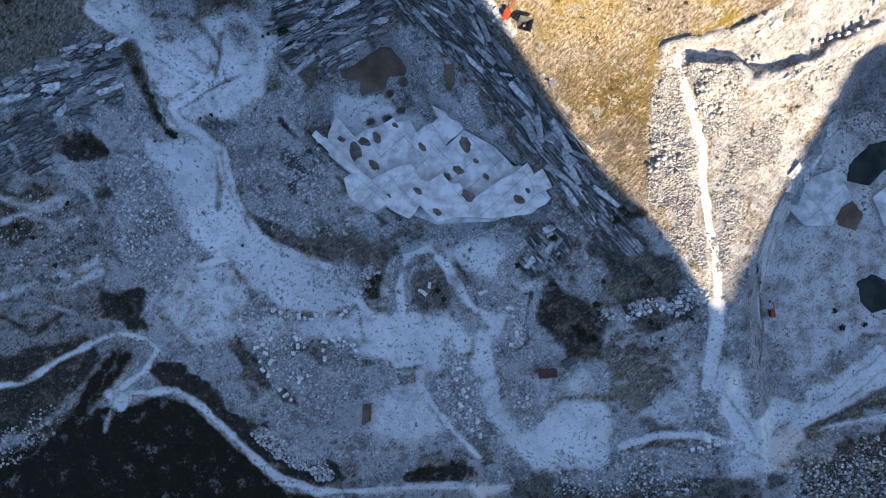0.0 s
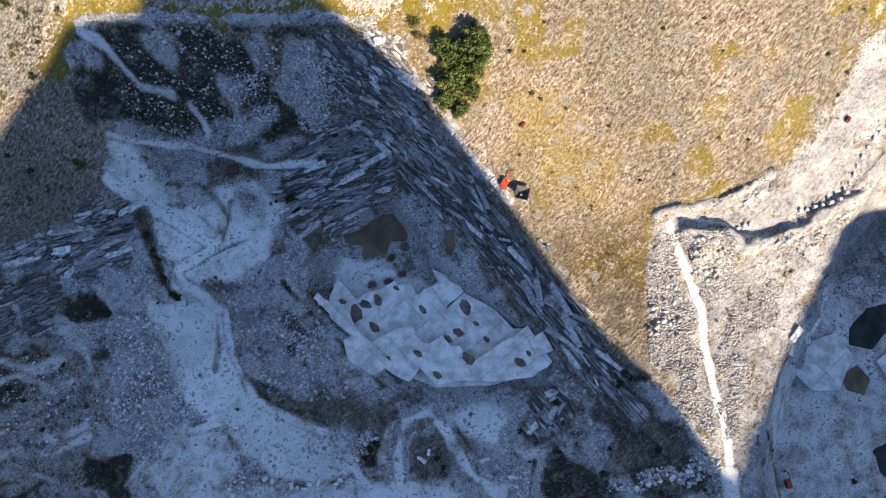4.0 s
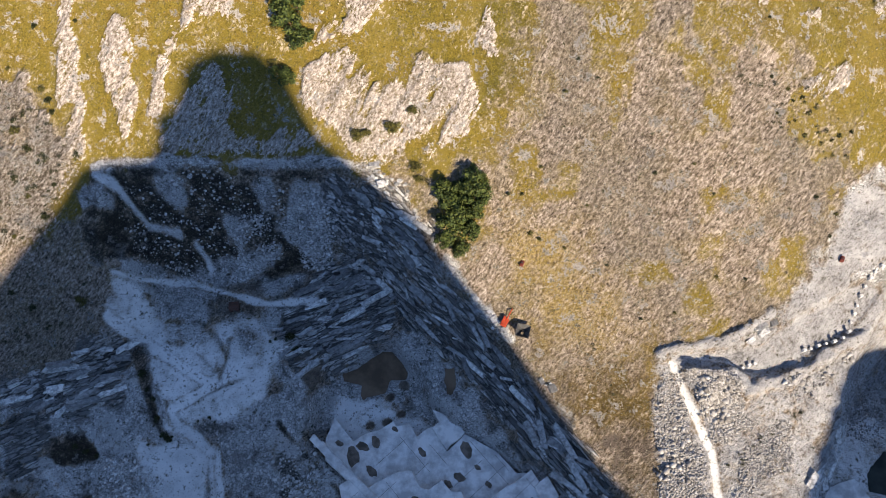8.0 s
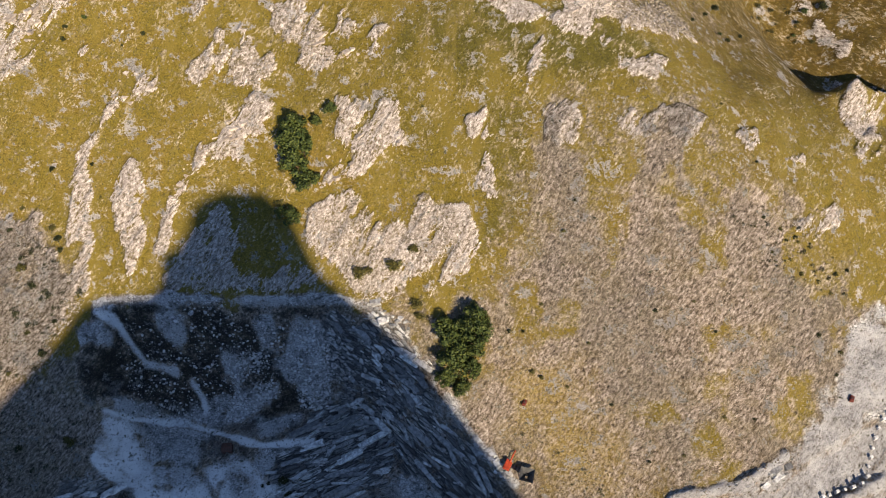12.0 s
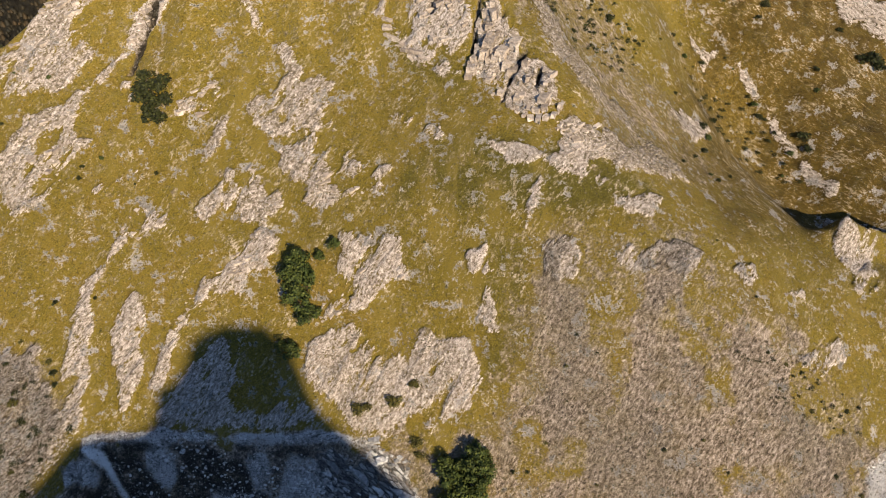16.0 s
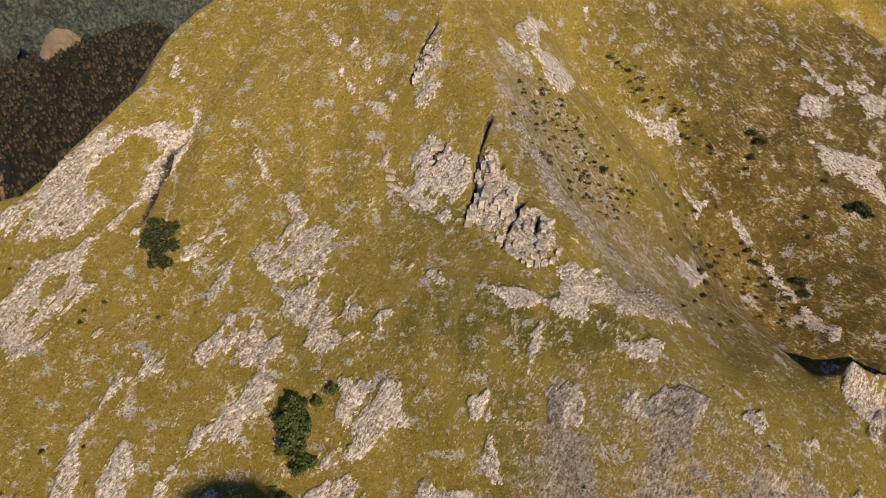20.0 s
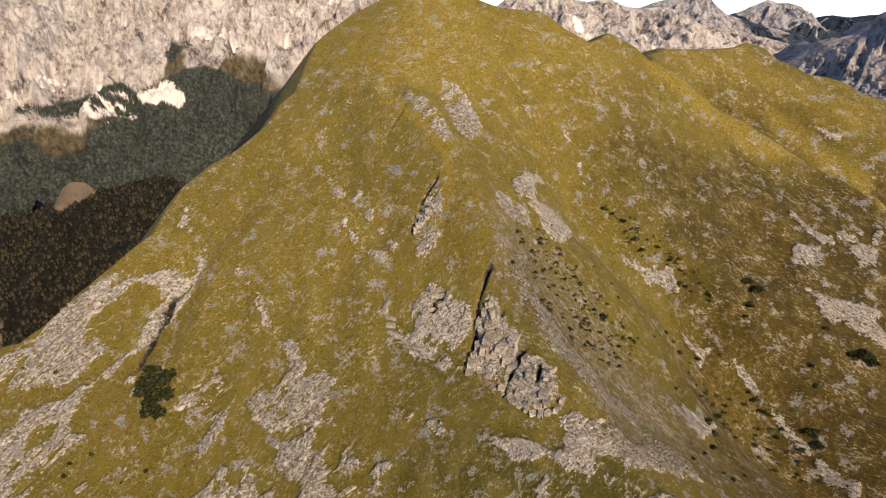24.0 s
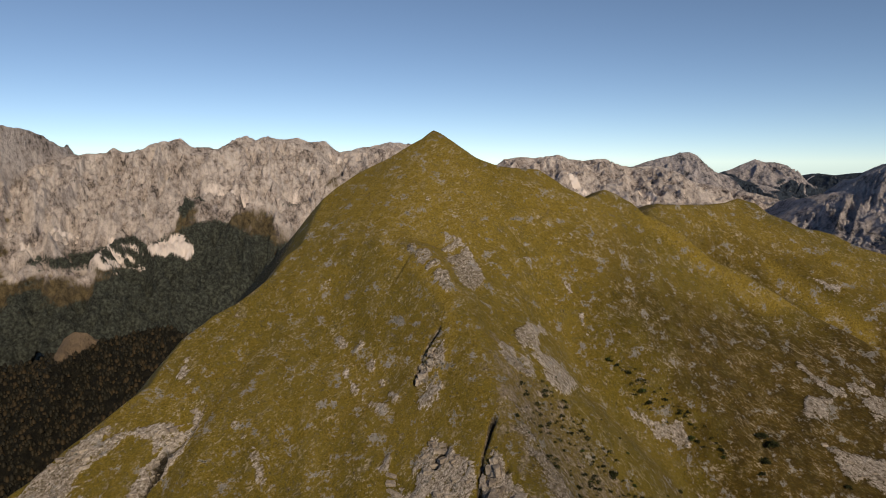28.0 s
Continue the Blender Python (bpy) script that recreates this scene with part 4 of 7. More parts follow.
# pale dust, tips and yards
for p, a in (
    ([(-145, 120.5), (-135.9, 120.4), (-134.2, 110.4), (-116.4, 100.2), (-100.9, 108.4), (-87.8, 111.1), (-74.1, 97.1), (-78.6, 70), (-94.8, 62.8), (-118.7, 58.1), (-125.7, 68.2), (-136.7, 89.4), (-148.8, 103.6)], 0.85),
    ([(-137.9, 54.4), (-101.9, 51.4), (-100.9, 30.9), (-91.2, 12.3), (-80.9, 1.6), (-49.2, -9.6), (-38.8, -25.7), (-60.2, -30.8), (-89.3, -19.6), (-102.4, -6.1), (-118, 4.8), (-127.5, 28.7), (-134.5, 39.2)], 1.0),
    ([(-118.2, -0.5), (-97, -6.2), (-89.4, -22.3), (-97.7, -40.9), (-119.1, -43.2), (-134.9, -29.6), (-129.2, -13.7)], 0.7), ([(-38.8, -25.7), (-17.5, -30.1), (3.8, -31.7), (16.8, -47.8), (0.7, -57), (-23.3, -56.7), (-41.8, -44.4), (-52.3, -33.6)], 1.0),
    ([(-102.9, -30.1), (-38.9, -31.1), (-39.1, -41.8), (-65.7, -41.4), (-95.1, -40.9)], 0.8), ([(17, -31.8), (27.6, -31.9), (22, -53.1), (24.4, -69.1), (34.8, -85.2), (55.7, -71.6), (71, -71.4), (78.7, -84.6), (71.2, -103.6), (42.5, -103.9), (29.4, -93.2), (16.5, -69.1), (11.4, -53.1)], 1.0),
    ([(113, -52.5), (129.6, -52.3), (138.1, -78.4), (173.7, -73.9), (214.8, -47), (223.3, -69.2), (176.2, -90.4), (153.3, -106.1), (129.9, -105.7), (128.4, -83.7)], 0.9), ([(-36.8, -65.8), (-12.7, -63.5), (0.3, -85), (-18.6, -95.4), (-37.1, -87.2)], 0.8),
    ([(149.9, 25.1), (189.1, 27.6), (191.3, -2.7), (174.3, -35.4), (157.8, -35.1), (151.8, -2.1)], 0.7),
    ([(-48.8, 71.9), (-24.6, 71.6), (-5.9, 49.5), (12.8, 52), (30.7, 27.7), (46.1, 17), (17.2, 12.3), (-22, 18.1), (-37.8, 33.9), (-51.3, 55.5)], 1.0), ([(-11.6, 3.1), (20.1, 5.3), (30.5, -2.8), (25.1, -16), (4.2, -5.1)], 0.8),
    ([(37.7, -58.5), (66, -55.6), (71, -68.7), (45.4, -69.1)], 0.6), ([(150, 42), (176, 60), (205, 66), (240, 40), (240, -60), (205, -46), (172, -66), (152, -40), (146, 0)], 0.62), ([(76, -40), (104, -44), (118, -60), (110, -84), (88, -80), (74, -66)], 0.6), ([(-30, 70), (-2, 60), (-12, 48), (-44, 62)], 0.9), ([(-66, 30), (-40, 8), (-24, 14), (-52, 42)], 0.55), ([(43.4, 90.1), (53.3, 81.3), (44.4, 75.7)], 0.1),
):
    L.area("dust", p, 2, 3, 0, a)
# the marble's sunlit copy, laid over the zone the sun reaches
for p, a in (
    ([(92.8, 82), (118.8, 82.7), (155.7, 104.1), (197, 111.3), (226.5, 88.8), (180.6, 59.4), (156, 25.6), (138.2, 0.6), (126.5, -26.8), (116.7, -16.6), (104.3, 3.7), (89.5, 26.4), (91.4, 61.4)], 0.75),
    ([(128.9, 85.4), (140.8, 93.9), (150.3, 106.6), (165.4, 122), (169.1, 138.2), (187.9, 144.5), (208.1, 146.4), (210.9, 128.5), (175.2, 113), (170.9, 96), (157.3, 86.5), (146.8, 79.6), (131.7, 77.1)], 1.0),
    ([(122.6, 64.4), (145.7, 70.8), (168.2, 86.2), (202.4, 95.6), (210.7, 85.2), (160.9, 49), (147.4, 22.7), (135.6, 3.1), (130.2, 13.1), (148.5, 57.8)], 0.8),
):
    L.area("lit_marble", p, 2, 3, 0, a)
for p, a in (
    ([(-59.1, 17.1), (-17, 0.6), (-27.9, -12.6), (-49.1, -6.9), (-70.1, 4.1)], 0.55), ([(71.1, -42.4), (100.4, -42.1), (105.7, -62.9), (88.6, -78.9), (76, -68.6)], 0.5), ([(-63.5, 88.1), (-53.7, 86.1), (-54.8, 74.3), (-60, 70.3)], 0.8),
    ([(69.7, 49.2), (81, 53.1), (90.6, 48), (86.7, 36.3), (74.9, 39.3)], 0.5), ([(-101.3, 124.2), (-87.8, 125.6), (-83.6, 109.7), (-107.3, 107), (-114.1, 118.4)], 0.5),
):
    L.area("brown", p, 3, 5, 0, a)
for p, w in (
    ([(-220.8, -61.6), (-199.5, -60.6), (-183.3, -50.2), (-167.1, -42.4), (-155, -37.3), (-148.4, -37.4)], 3.2), ([(-156.9, -66.6), (-146.2, -65.5), (-127.5, -64.4), (-116.9, -71.3), (-103.8, -83.5), (-90.6, -97), (-77.5, -107.9), (-61.5, -113.5), (-37.5, -113.3), (-8.1, -111.6), (29.1, -112.5)], 4.4),
    ([(-154.2, -64), (-143.4, -56.2), (-135.2, -45.6), (-140.4, -40.2), (-153.7, -37.3)], 4.0), ([(-158.2, -66.6), (-148.9, -68.1), (-153, -72), (-156.9, -69.8)], 6.0), ([(-17.1, -3.4), (-20.5, -15.4), (-19.7, -31.4)], 4.5), ([(-18.4, -3.4), (-6.4, 0.4), (1.5, -7.7), (11.8, -26.4), (19.7, -31.8)], 5.5),
    ([(-49.2, -9.6), (-38.8, -25.7), (-33.5, -31.2)], 6.5), ([(-124.6, 56.7), (-120.5, 66.3), (-109.5, 70.8), (-99.2, 78.3), (-101.5, 88.5)], 5.0), ([(-122.7, 68.7), (-124.2, 59.1), (-109.4, 54), (-100.8, 48.9), (-98.3, 30.9), (-86, 7), (-65, -4), (-49.2, -9.6)], 5.0),
    ([(121.7, -26.7), (121.7, -47.4), (118.5, -63.1), (127.8, -75.6), (139.1, -92), (151.3, -97.5), (166.5, -92.2), (184.6, -79.5), (214.7, -58)], 10.0), ([(81.3, -92.6), (96.5, -87.1), (117.2, -87.3), (134, -91.9)], 5.0), ([(159.8, -98), (172.2, -92.5), (187.2, -89.2), (223.1, -82.9)], 4.0),
 ([(-148.6, 156), (-141.3, 154.1), (-137.7, 149), (-134.2, 145), (-121.5, 143.2)], 3.2),
    ([(-115.3, 140.4), (-112, 136.6), (-111.5, 130.1)], 3.0), ([(-145.8, 121.6), (-137.9, 122.1), (-123.4, 127.2), (-103.6, 121.3), (-81.5, 115.4), (-60.1, 118.2)], 4.0), ([(-12.6, -52.8), (-11.4, -66.2), (2.9, -85), (16, -98.5)], 5.0), ([(-115.7, -5.9), (-102.3, -3.4), (-91.7, -6.3)], 5.0),
):
    L.track("dust", p, w * 0.68, 1.3, 1.7, -0.3)
L.track("dust", [(-148.6, 103.9), (-140.2, 98.1), (-122, 87), (-108.8, 79.2), (-102.4, 77.9), (-113.5, 70.5), (-121.8, 66.6), (-121.1, 62.7), (-118.6, 59.4), (-111.5, 55.1), (-103.6, 48.5)], 5.0, 1.2, 1.0, -0.5)
for p in ([(-129.1, 106.6), (-114, 107.8), (-109, 98.8), (-114.2, 95.1), (-126.7, 96.9)], [(-96.3, 109), (-86.2, 98.6), (-82.5, 90.9), (-90.2, 92.3), (-95.2, 98.8)]):
    L.area("marble", p, 2, 2, 0, 0.8)
for p, w in (([(-99, 98.8), (-99.5, 88.5), (-101.9, 78.4)], 1.2), ([(-141, 92.9), (-137.3, 81.4), (-132.1, 71.3), (-128.2, 60.5)], 4.0), ([(-118, 110), (-106, 101), (-100, 92)], 1.4), ([(-122, 96), (-112, 91), (-104, 83)], 1.2), ([(-110, 70), (-100, 76), (-90, 80)], 1.0)):
    L.track("dark", p, w, 1.2, 2.0, -0.6, 0.6)
for p, w in (([(96.6, 78.8), (100, 71.5), (106.7, 56.2), (112.8, 42.3), (114, 25.6), (117.2, 8.4), (121.2, -6.6), (122.1, -21.7)], 3.8), ([(96.5, 79.4), (103.9, 80.1), (117.7, 77.8), (130.4, 72.6)], 2.8)):
    L.track("dust", p, w * 0.9, 1.0, 1.0, -0.3)
for p, w in (
    ([(-95.8, 28.2), (-91, 17.6), (-83.3, 9.6), (-75.5, 4.1), (-64.9, 1.3)], 1.8), ([(-139.3, 93.9), (-135.7, 82.5), (-132.1, 72.3), (-129, 61.6), (-124.9, 54.2)], 5), ([(-99, -38.2), (-95.2, -46.2), (-87.3, -54.4), (-76.8, -65.2), (-70.2, -72)], 1.8),
    ([(40.7, -21.4), (38, -32), (39.2, -42.6), (33.9, -47.9)], 1.4), ([(141.6, -9.6), (153.6, -24), (153.7, -40.3), (145.6, -54.2)], 1.4), ([(175.1, -92.6), (187.3, -85.1), (214.5, -71.8)], 3.5), ([(-39.2, -52.4), (-23.3, -56.7), (-12.6, -55.5)], 1.2),
    ([(-120.6, 7.5), (-112.9, -0.6), (-102.1, 1.9)], 1.2), ([(-105, 46.4), (-103.5, 31), (-105.4, 20.5)], 1.4), ([(-9.1, -2.2), (4.2, -2.4), (12, -15.8), (17, -31.8)], 1.0), ([(86.4, -95.2), (96.6, -91.2), (114.9, -95.4)], 1.6),
    ([(-62.3, 56.1), (-48.5, 43.4), (-35.2, 28.7), (-22.1, 16.8), (-6.4, 7.5)], 1.6), ([(-74, 60.1), (-58.7, 44.6), (-43.1, 28.8), (-27.3, 12.9)], 1.4), ([(-190.5, 32.3), (-175.6, 21.6), (-156.5, 29.2)], 2.5), ([(-208.9, -7.1), (-187.3, 0.6), (-173.7, 8.3)], 2.5), ([(-209.5, -28.4), (-193.7, -36.7), (-174.7, -23.6)], 2.5),
):
    L.track("dark", p, w, 1.4, 2.6, -0.4, 0.62)
for p, w in (
    ([(76.1, -45), (88.3, -42.2), (105.3, -47.2)], 1.3), ([(73.5, -52.9), (88.3, -50), (105.4, -52.4)], 1.3), ([(76, -63.3), (90.8, -60.4), (103.3, -65.5)], 1.3), ([(81, -44.9), (93.2, -52.5), (102.9, -55)], 1.3), ([(-129.2, -13.7), (-137.4, -21.6), (-142.9, -29.5)], 1.6), ([(-124, -19.1), (-129.5, -29.7), (-135, -37.6)], 1.6),
    ([(-117.4, -21.9), (-122.9, -32.5), (-129.8, -43)], 1.6), ([(-206.9, 27.3), (-188.8, 21.8), (-175.2, 26.8)], 4.0), ([(-212, 14), (-196, 20), (-180, 12), (-168, 18)], 3.0), ([(-205, -6), (-190, -2), (-176, -10), (-163, -2)], 3.5), ([(-212, -20), (-196, -14), (-182, -22)], 2.5), ([(-176, 40), (-166, 30), (-160, 16)], 3.0), ([(-193.1, -12.7), (-177.2, -15.6), (-161, -7.8)], 2.0), ([(-198.8, -28.6), (-185.4, -23.5), (-169.5, -29.1)], 1.8), ([(-198.5, 50.3), (-194.9, 40.1), (-198.7, 29.8)], 2.0), ([(-145.9, -50.8), (-154.1, -61.3), (-160, -80), (-161, -84)], 1.2),
    ([(4.1, -10.4), (9.2, -26.4), (19.6, -37.2)], 2.5), ([(25.1, -16), (35.6, -18.7), (43.4, -16.1)], 3.0), ([(-25.1, -7.3), (-28, -20.6), (-25.5, -29.9)], 3.0), ([(109.8, -68.3), (114, -76.4), (121.7, -80.4)], 2.0),
):
    L.track("dust", p, w, 1.4, 2.4, 0.0, 0.6)
for p, r in [((a, b), c) for a, b, c in [(-33.1, 59.9, 1.9), (-29.6, 51.7, 2.1), (-35.5, 49.9, 2.1), (-39.7, 45.7, 2.9), (-45.9, 51.4, 1.9), (-50.5, 57.2, 1.9), (-21.1, 57.3, 2.1), (-24.8, 61.2, 2.2), (-23.8, 72.7, 1.9), (-17.3, 78.4, 2.2), (-18.7, 64.9, 2.2), (-8.9, 47.1, 1.9), (11.1, 47.9, 2.9), (15.7, 40.4, 2.1), (7.7, 36.2, 2.1), (2.6, 33.4, 2.4), (11.8, 26.9, 2.9), (15.6, 31.4, 2.1), (35.1, 22.9, 3.7), (38.9, 26.6, 2.1), (44.2, 27.7, 1.8), (-10.9, 26.7, 2.1), (-2.3, 17.0, 2.4), (194.7, 13.9, 4.4)]]:
    ring = [(p[0] + r * math.cos(k), p[1] + 0.8 * r * math.sin(k)) for k in np.arange(0, 6.2, 0.7)]
    L.area("brown", ring, 0.8, 1.2)
for key, turn in (("strata", -49), ("bed", 22)):
    c, s = math.cos(radians(turn)), math.sin(radians(turn))
    beds = fbm((x * c + y * s) / 6, -x * s + y * c, 7, 3, 44, True)
    slab = lattice(np.floor((x * c + y * s) / 9 + 2 * L.wave), np.floor((-x * s + y * c) / 2.6 + 0.8 * L.wave), 45)
    L.z += L.m[key] * (1.6 * beds + 0.9 * slab) * near
L.z += (L.m["marble"] * 0.9 + L.m["dark"] * 0.5) * fbm(x, y, 5, 3, 52) * step(200, 120, y)
L.z += step(200, 140, y) * (1.2 * fbm(x, y, 22, 3, 55) + 0.1) * (1 - 0.7 * L.m["dust"])
for p, up in (([(101.8, 73.9), (118.4, 74.4), (122.2, 66.5), (109.3, 61.6)], 4.0), ([(122.6, 64.4), (128.9, 68.5), (142, 64.3), (133.7, 55.5)], 3.0), ([(3.6, -42.3), (14.1, -53.1), (10.9, -85.1), (2.9, -85), (0.6, -63.6)], 2.0), ([(-34.1, -65.9), (-23.5, -68.7), (-26.4, -84.7), (-37, -81.8)], -1.5)):
    L.area(None, p, 4, 2, up, 0.0)
# the sunlit bench behind its parapet, and the white edge above it
L.track("lit_marble", [(93, 80.4), (100.3, 82.6), (116.7, 83.8), (125.5, 88), (133.4, 92), (137.6, 94.4)], 4.0, 1.0, 2.0, 1.6)
L.area("lit_marble", [(95.6, 79.7), (103.1, 79.5), (119.9, 77.8), (127.9, 73), (144.6, 74.9), (156.1, 80.4), (167.8, 87.2), (183.5, 96.8), (192, 108), (180.4, 110), (163.9, 101), (144.9, 92), (132.9, 83), (119.4, 81.3), (100.6, 81.2)], 1.2, 0.8, -2.0)
L.track("lit_marble", [(103.3, 73.7), (113.4, 73.3), (121.6, 71.4), (128, 65.4), (145.6, 69.8), (154.5, 74.8), (164, 80.6), (176.3, 85.8), (186.6, 90)], 4.5, 1.6, 3.0, 2.6)
rugged = fbm(x * 0.5 + y * 0.86, (y * 0.5 - x * 0.86) / 3, 9, 5, 63, True, 0.65)
L.z += 2.2 * rugged * L.m["lit_marble"] * step(1.5, 4, -inside(x, y, [(95.6, 79.7), (127.9, 72), (156.1, 79.4), (183.5, 96), (200, 110), (144.9, 91), (119.4, 82)])) * step(3, 6, along(x, y, [(100, 71.5), (106.7, 56.2), (112.8, 42.3), (114, 25.6), (117.2, 8.4), (121.2, -6.6), (122.1, -21.7)])[0])
PONDS = (
    ([(-47.6, 84.7), (-40.1, 87.1), (-28.2, 96.2), (-23.4, 96.1), (-17.8, 89.8), (-15.2, 84.9), (-16.2, 80.9), (-23.8, 81), (-26.2, 74.7), (-34.8, 72.8), (-36.7, 70.9), (-38.1, 74), (-37.8, 78.7), (-46.2, 80.8)], "murky brown pond on the quarry floor", 3.0),
    ([(1.5, 84.1), (6.5, 84.6), (6.9, 76.4), (5, 71.3), (2.6, 72.2), (1.4, 77.9)], "small brown pool among quarry rubble", None),
    ([(197.4, 30.2), (198.9, 38.5), (208.6, 47.9), (225.2, 51.8), (241.4, 35.1), (216.1, 35.4), (208.3, 27.3)], "black pond in a marble pit", None),
    ([(201.5, -19.3), (209, -15.3), (215.3, -18.2), (221.1, -30.6), (208.7, -34.6), (203.3, -29)], "murky green pond in a marble pit", None),
    ([(191.6, 16), (199.9, 20.6), (205.3, 13.6), (201.1, 6), (192.9, 8.3)], "brown puddle on pale marble", None),
    ([(-39.5, -72.5), (-34.7, -72.5), (-35.4, -80.5), (-39.7, -83.1)], "shallow brown puddle in a quarry yard", None),
)
SHORES = []
for p, label, at in PONDS:
    level = at if at is not None else float(np.median(L.at(*zip(*p)))) - 0.4
    L.level(p, level - 1.0)
    SHORES.append((p, level - 0.25, label))
ground = tagged(L.mesh("ground", ground_material()), "mountainside of dry grass and pale rock above a marble quarry", "ground", kind="structure")


# ---- tools for things ----
def part(name, bm, mat, parent=None, label=""):
    me = bpy.data.meshes.new(name)
    bm.to_mesh(me)
    bm.free()
    me.materials.append(mat)
    ob = new(name, me)
    ob.parent = parent
    return tagged(ob, label)


def box(bm, at, size, turn=None, bevel=0.0):
    got = bmesh.ops.create_cube(bm, size=1.0)["verts"]
    bmesh.ops.scale(bm, vec=size, verts=got)
    if bevel:
        edges = list({e for v in got for e in v.link_edges})
        got = list({v for f in bmesh.ops.bevel(bm, geom=edges, offset=bevel, segments=1, affect="EDGES")["faces"] for v in f.verts} | {v for v in got if v.is_valid})
    if turn:
        bmesh.ops.rotate(bm, cent=(0, 0, 0), matrix=turn.to_matrix(), verts=got)
    bmesh.ops.translate(bm, vec=at, verts=got)
    return got


def tube(bm, a, b, r0, r1, sides=7):
    a, b = Vector(a), Vector(b)
    got = bmesh.ops.create_cone(bm, cap_ends=True, segments=sides, radius1=r0, radius2=r1, depth=(b - a).length)["verts"]
    bmesh.ops.transform(bm, matrix=Matrix.Translation((a + b) / 2) @ (b - a).to_track_quat("Z", "Y").to_matrix().to_4x4(), verts=got)


def plain(name, colour, rough=0.6, metal=0.0, other=None, size=0.6):
    m, t, p = material(name, rough)
    n = noise_node(t, size, 4, 0.65)
    t.links.new(ramp(t, n, (0.38, other or tuple(c * 0.6 for c in colour)), (0.6, colour)), p.inputs["Base Color"])
    p.inputs["Metallic"].default_value = metal
    bump(t, p, n, 0.3, 0.1)
    return m


def leaf_material(name, a, b, c):
    m, t, p = material(name, 0.7)
    geo = t.nodes.new("ShaderNodeNewGeometry")
    t.links.new(ramp(t, geo.outputs["Random Per Island"], (0.0, a), (0.55, b), (1.0, c)), p.inputs["Base Color"])
    return m


cut_marble = plain("cut_marble", (0.6, 0.6, 0.585), 0.7, 0.0, (0.36, 0.35, 0.34), 6.0)
grimy_marble = plain("grimy_marble", (0.16, 0.15, 0.14), 0.9)
rough_marble = plain("rough_marble", (0.7, 0.69, 0.66), 0.85, 0.0, (0.4, 0.39, 0.37), 0.9)
bark = plain("bark", (0.12, 0.085, 0.055), 0.9, 0.0, (0.05, 0.035, 0.025), 0.2)
leaf_green = leaf_material("leaf_green", (0.012, 0.022, 0.006), (0.04, 0.06, 0.012), (0.085, 0.1, 0.02))
leaf_dark = leaf_material("leaf_dark", (0.008, 0.011, 0.003), (0.02, 0.025, 0.006), (0.045, 0.05, 0.012))
leaf_olive = leaf_material("leaf_olive", (0.03, 0.03, 0.008), (0.07, 0.065, 0.014), (0.12, 0.1, 0.02))
red_paint = plain("red_paint", (0.42, 0.06, 0.025), 0.5)
dark_red = plain("dark_red", (0.14, 0.03, 0.02), 0.6)
steel = plain("steel", (0.12, 0.12, 0.12), 0.5, 0.7)
rubber = plain("rubber", (0.03, 0.03, 0.03), 0.9)
glass_dark = plain("dark_glass", (0.02, 0.025, 0.03), 0.1)
rust = plain("rusty_sheet", (0.1, 0.045, 0.03), 0.8, 0.0, (0.05, 0.03, 0.025))
white_paint = plain("white_paint", (0.6, 0.6, 0.58), 0.5)


def water_material(name, low, high):
    m, t, p = material(name, 0.28)
    n = noise_node(t, 9, 4)
    t.links.new(ramp(t, n, (0.38, low), (0.6, high)), p.inputs["Base Color"])
    p.inputs["IOR"].default_value = 1.33
    bump(t, p, noise_node(t, 0.8, 3), 0.05, 0.05)
    return m


def shore(points, rng):
    """An outline with an uneven edge."""
    out = []
    for (ax, ay), (bx, by) in zip(points, points[1:] + points[:1]):
        n = max(2, int(math.dist((ax, ay), (bx, by)) / 1.6))
        for k in range(n):
            u, o = k / n, rng.uniform(-0.55, 0.55)
            out.append((ax + (bx - ax) * u + o * (by - ay) / max(1, abs(by - ay) + abs(bx - ax)), ay + (by - ay) * u - o * (bx - ax) / max(1, abs(by - ay) + abs(bx - ax))))
    return out


pond_water = water_material("pond_water", (0.085, 0.058, 0.038), (0.15, 0.105, 0.07))
deep_water = water_material("deep_water", (0.012, 0.016, 0.014), (0.03, 0.036, 0.03))
for points, level, label in SHORES:
    bm = bmesh.new()
    bm.faces.new([bm.verts.new((px, py, level)) for px, py in shore(points, random.Random(len(label)))])
    bmesh.ops.triangulate(bm, faces=bm.faces[:])
    bmesh.ops.recalc_face_normals(bm, faces=bm.faces[:])
    if bm.faces[:] and bm.faces[0].normal.z < 0:
        bmesh.ops.reverse_faces(bm, faces=bm.faces[:])
    tagged(part("water", bm, deep_water if "black" in label or "green" in label else pond_water), label, "pond", "quarry ponds", "structure")


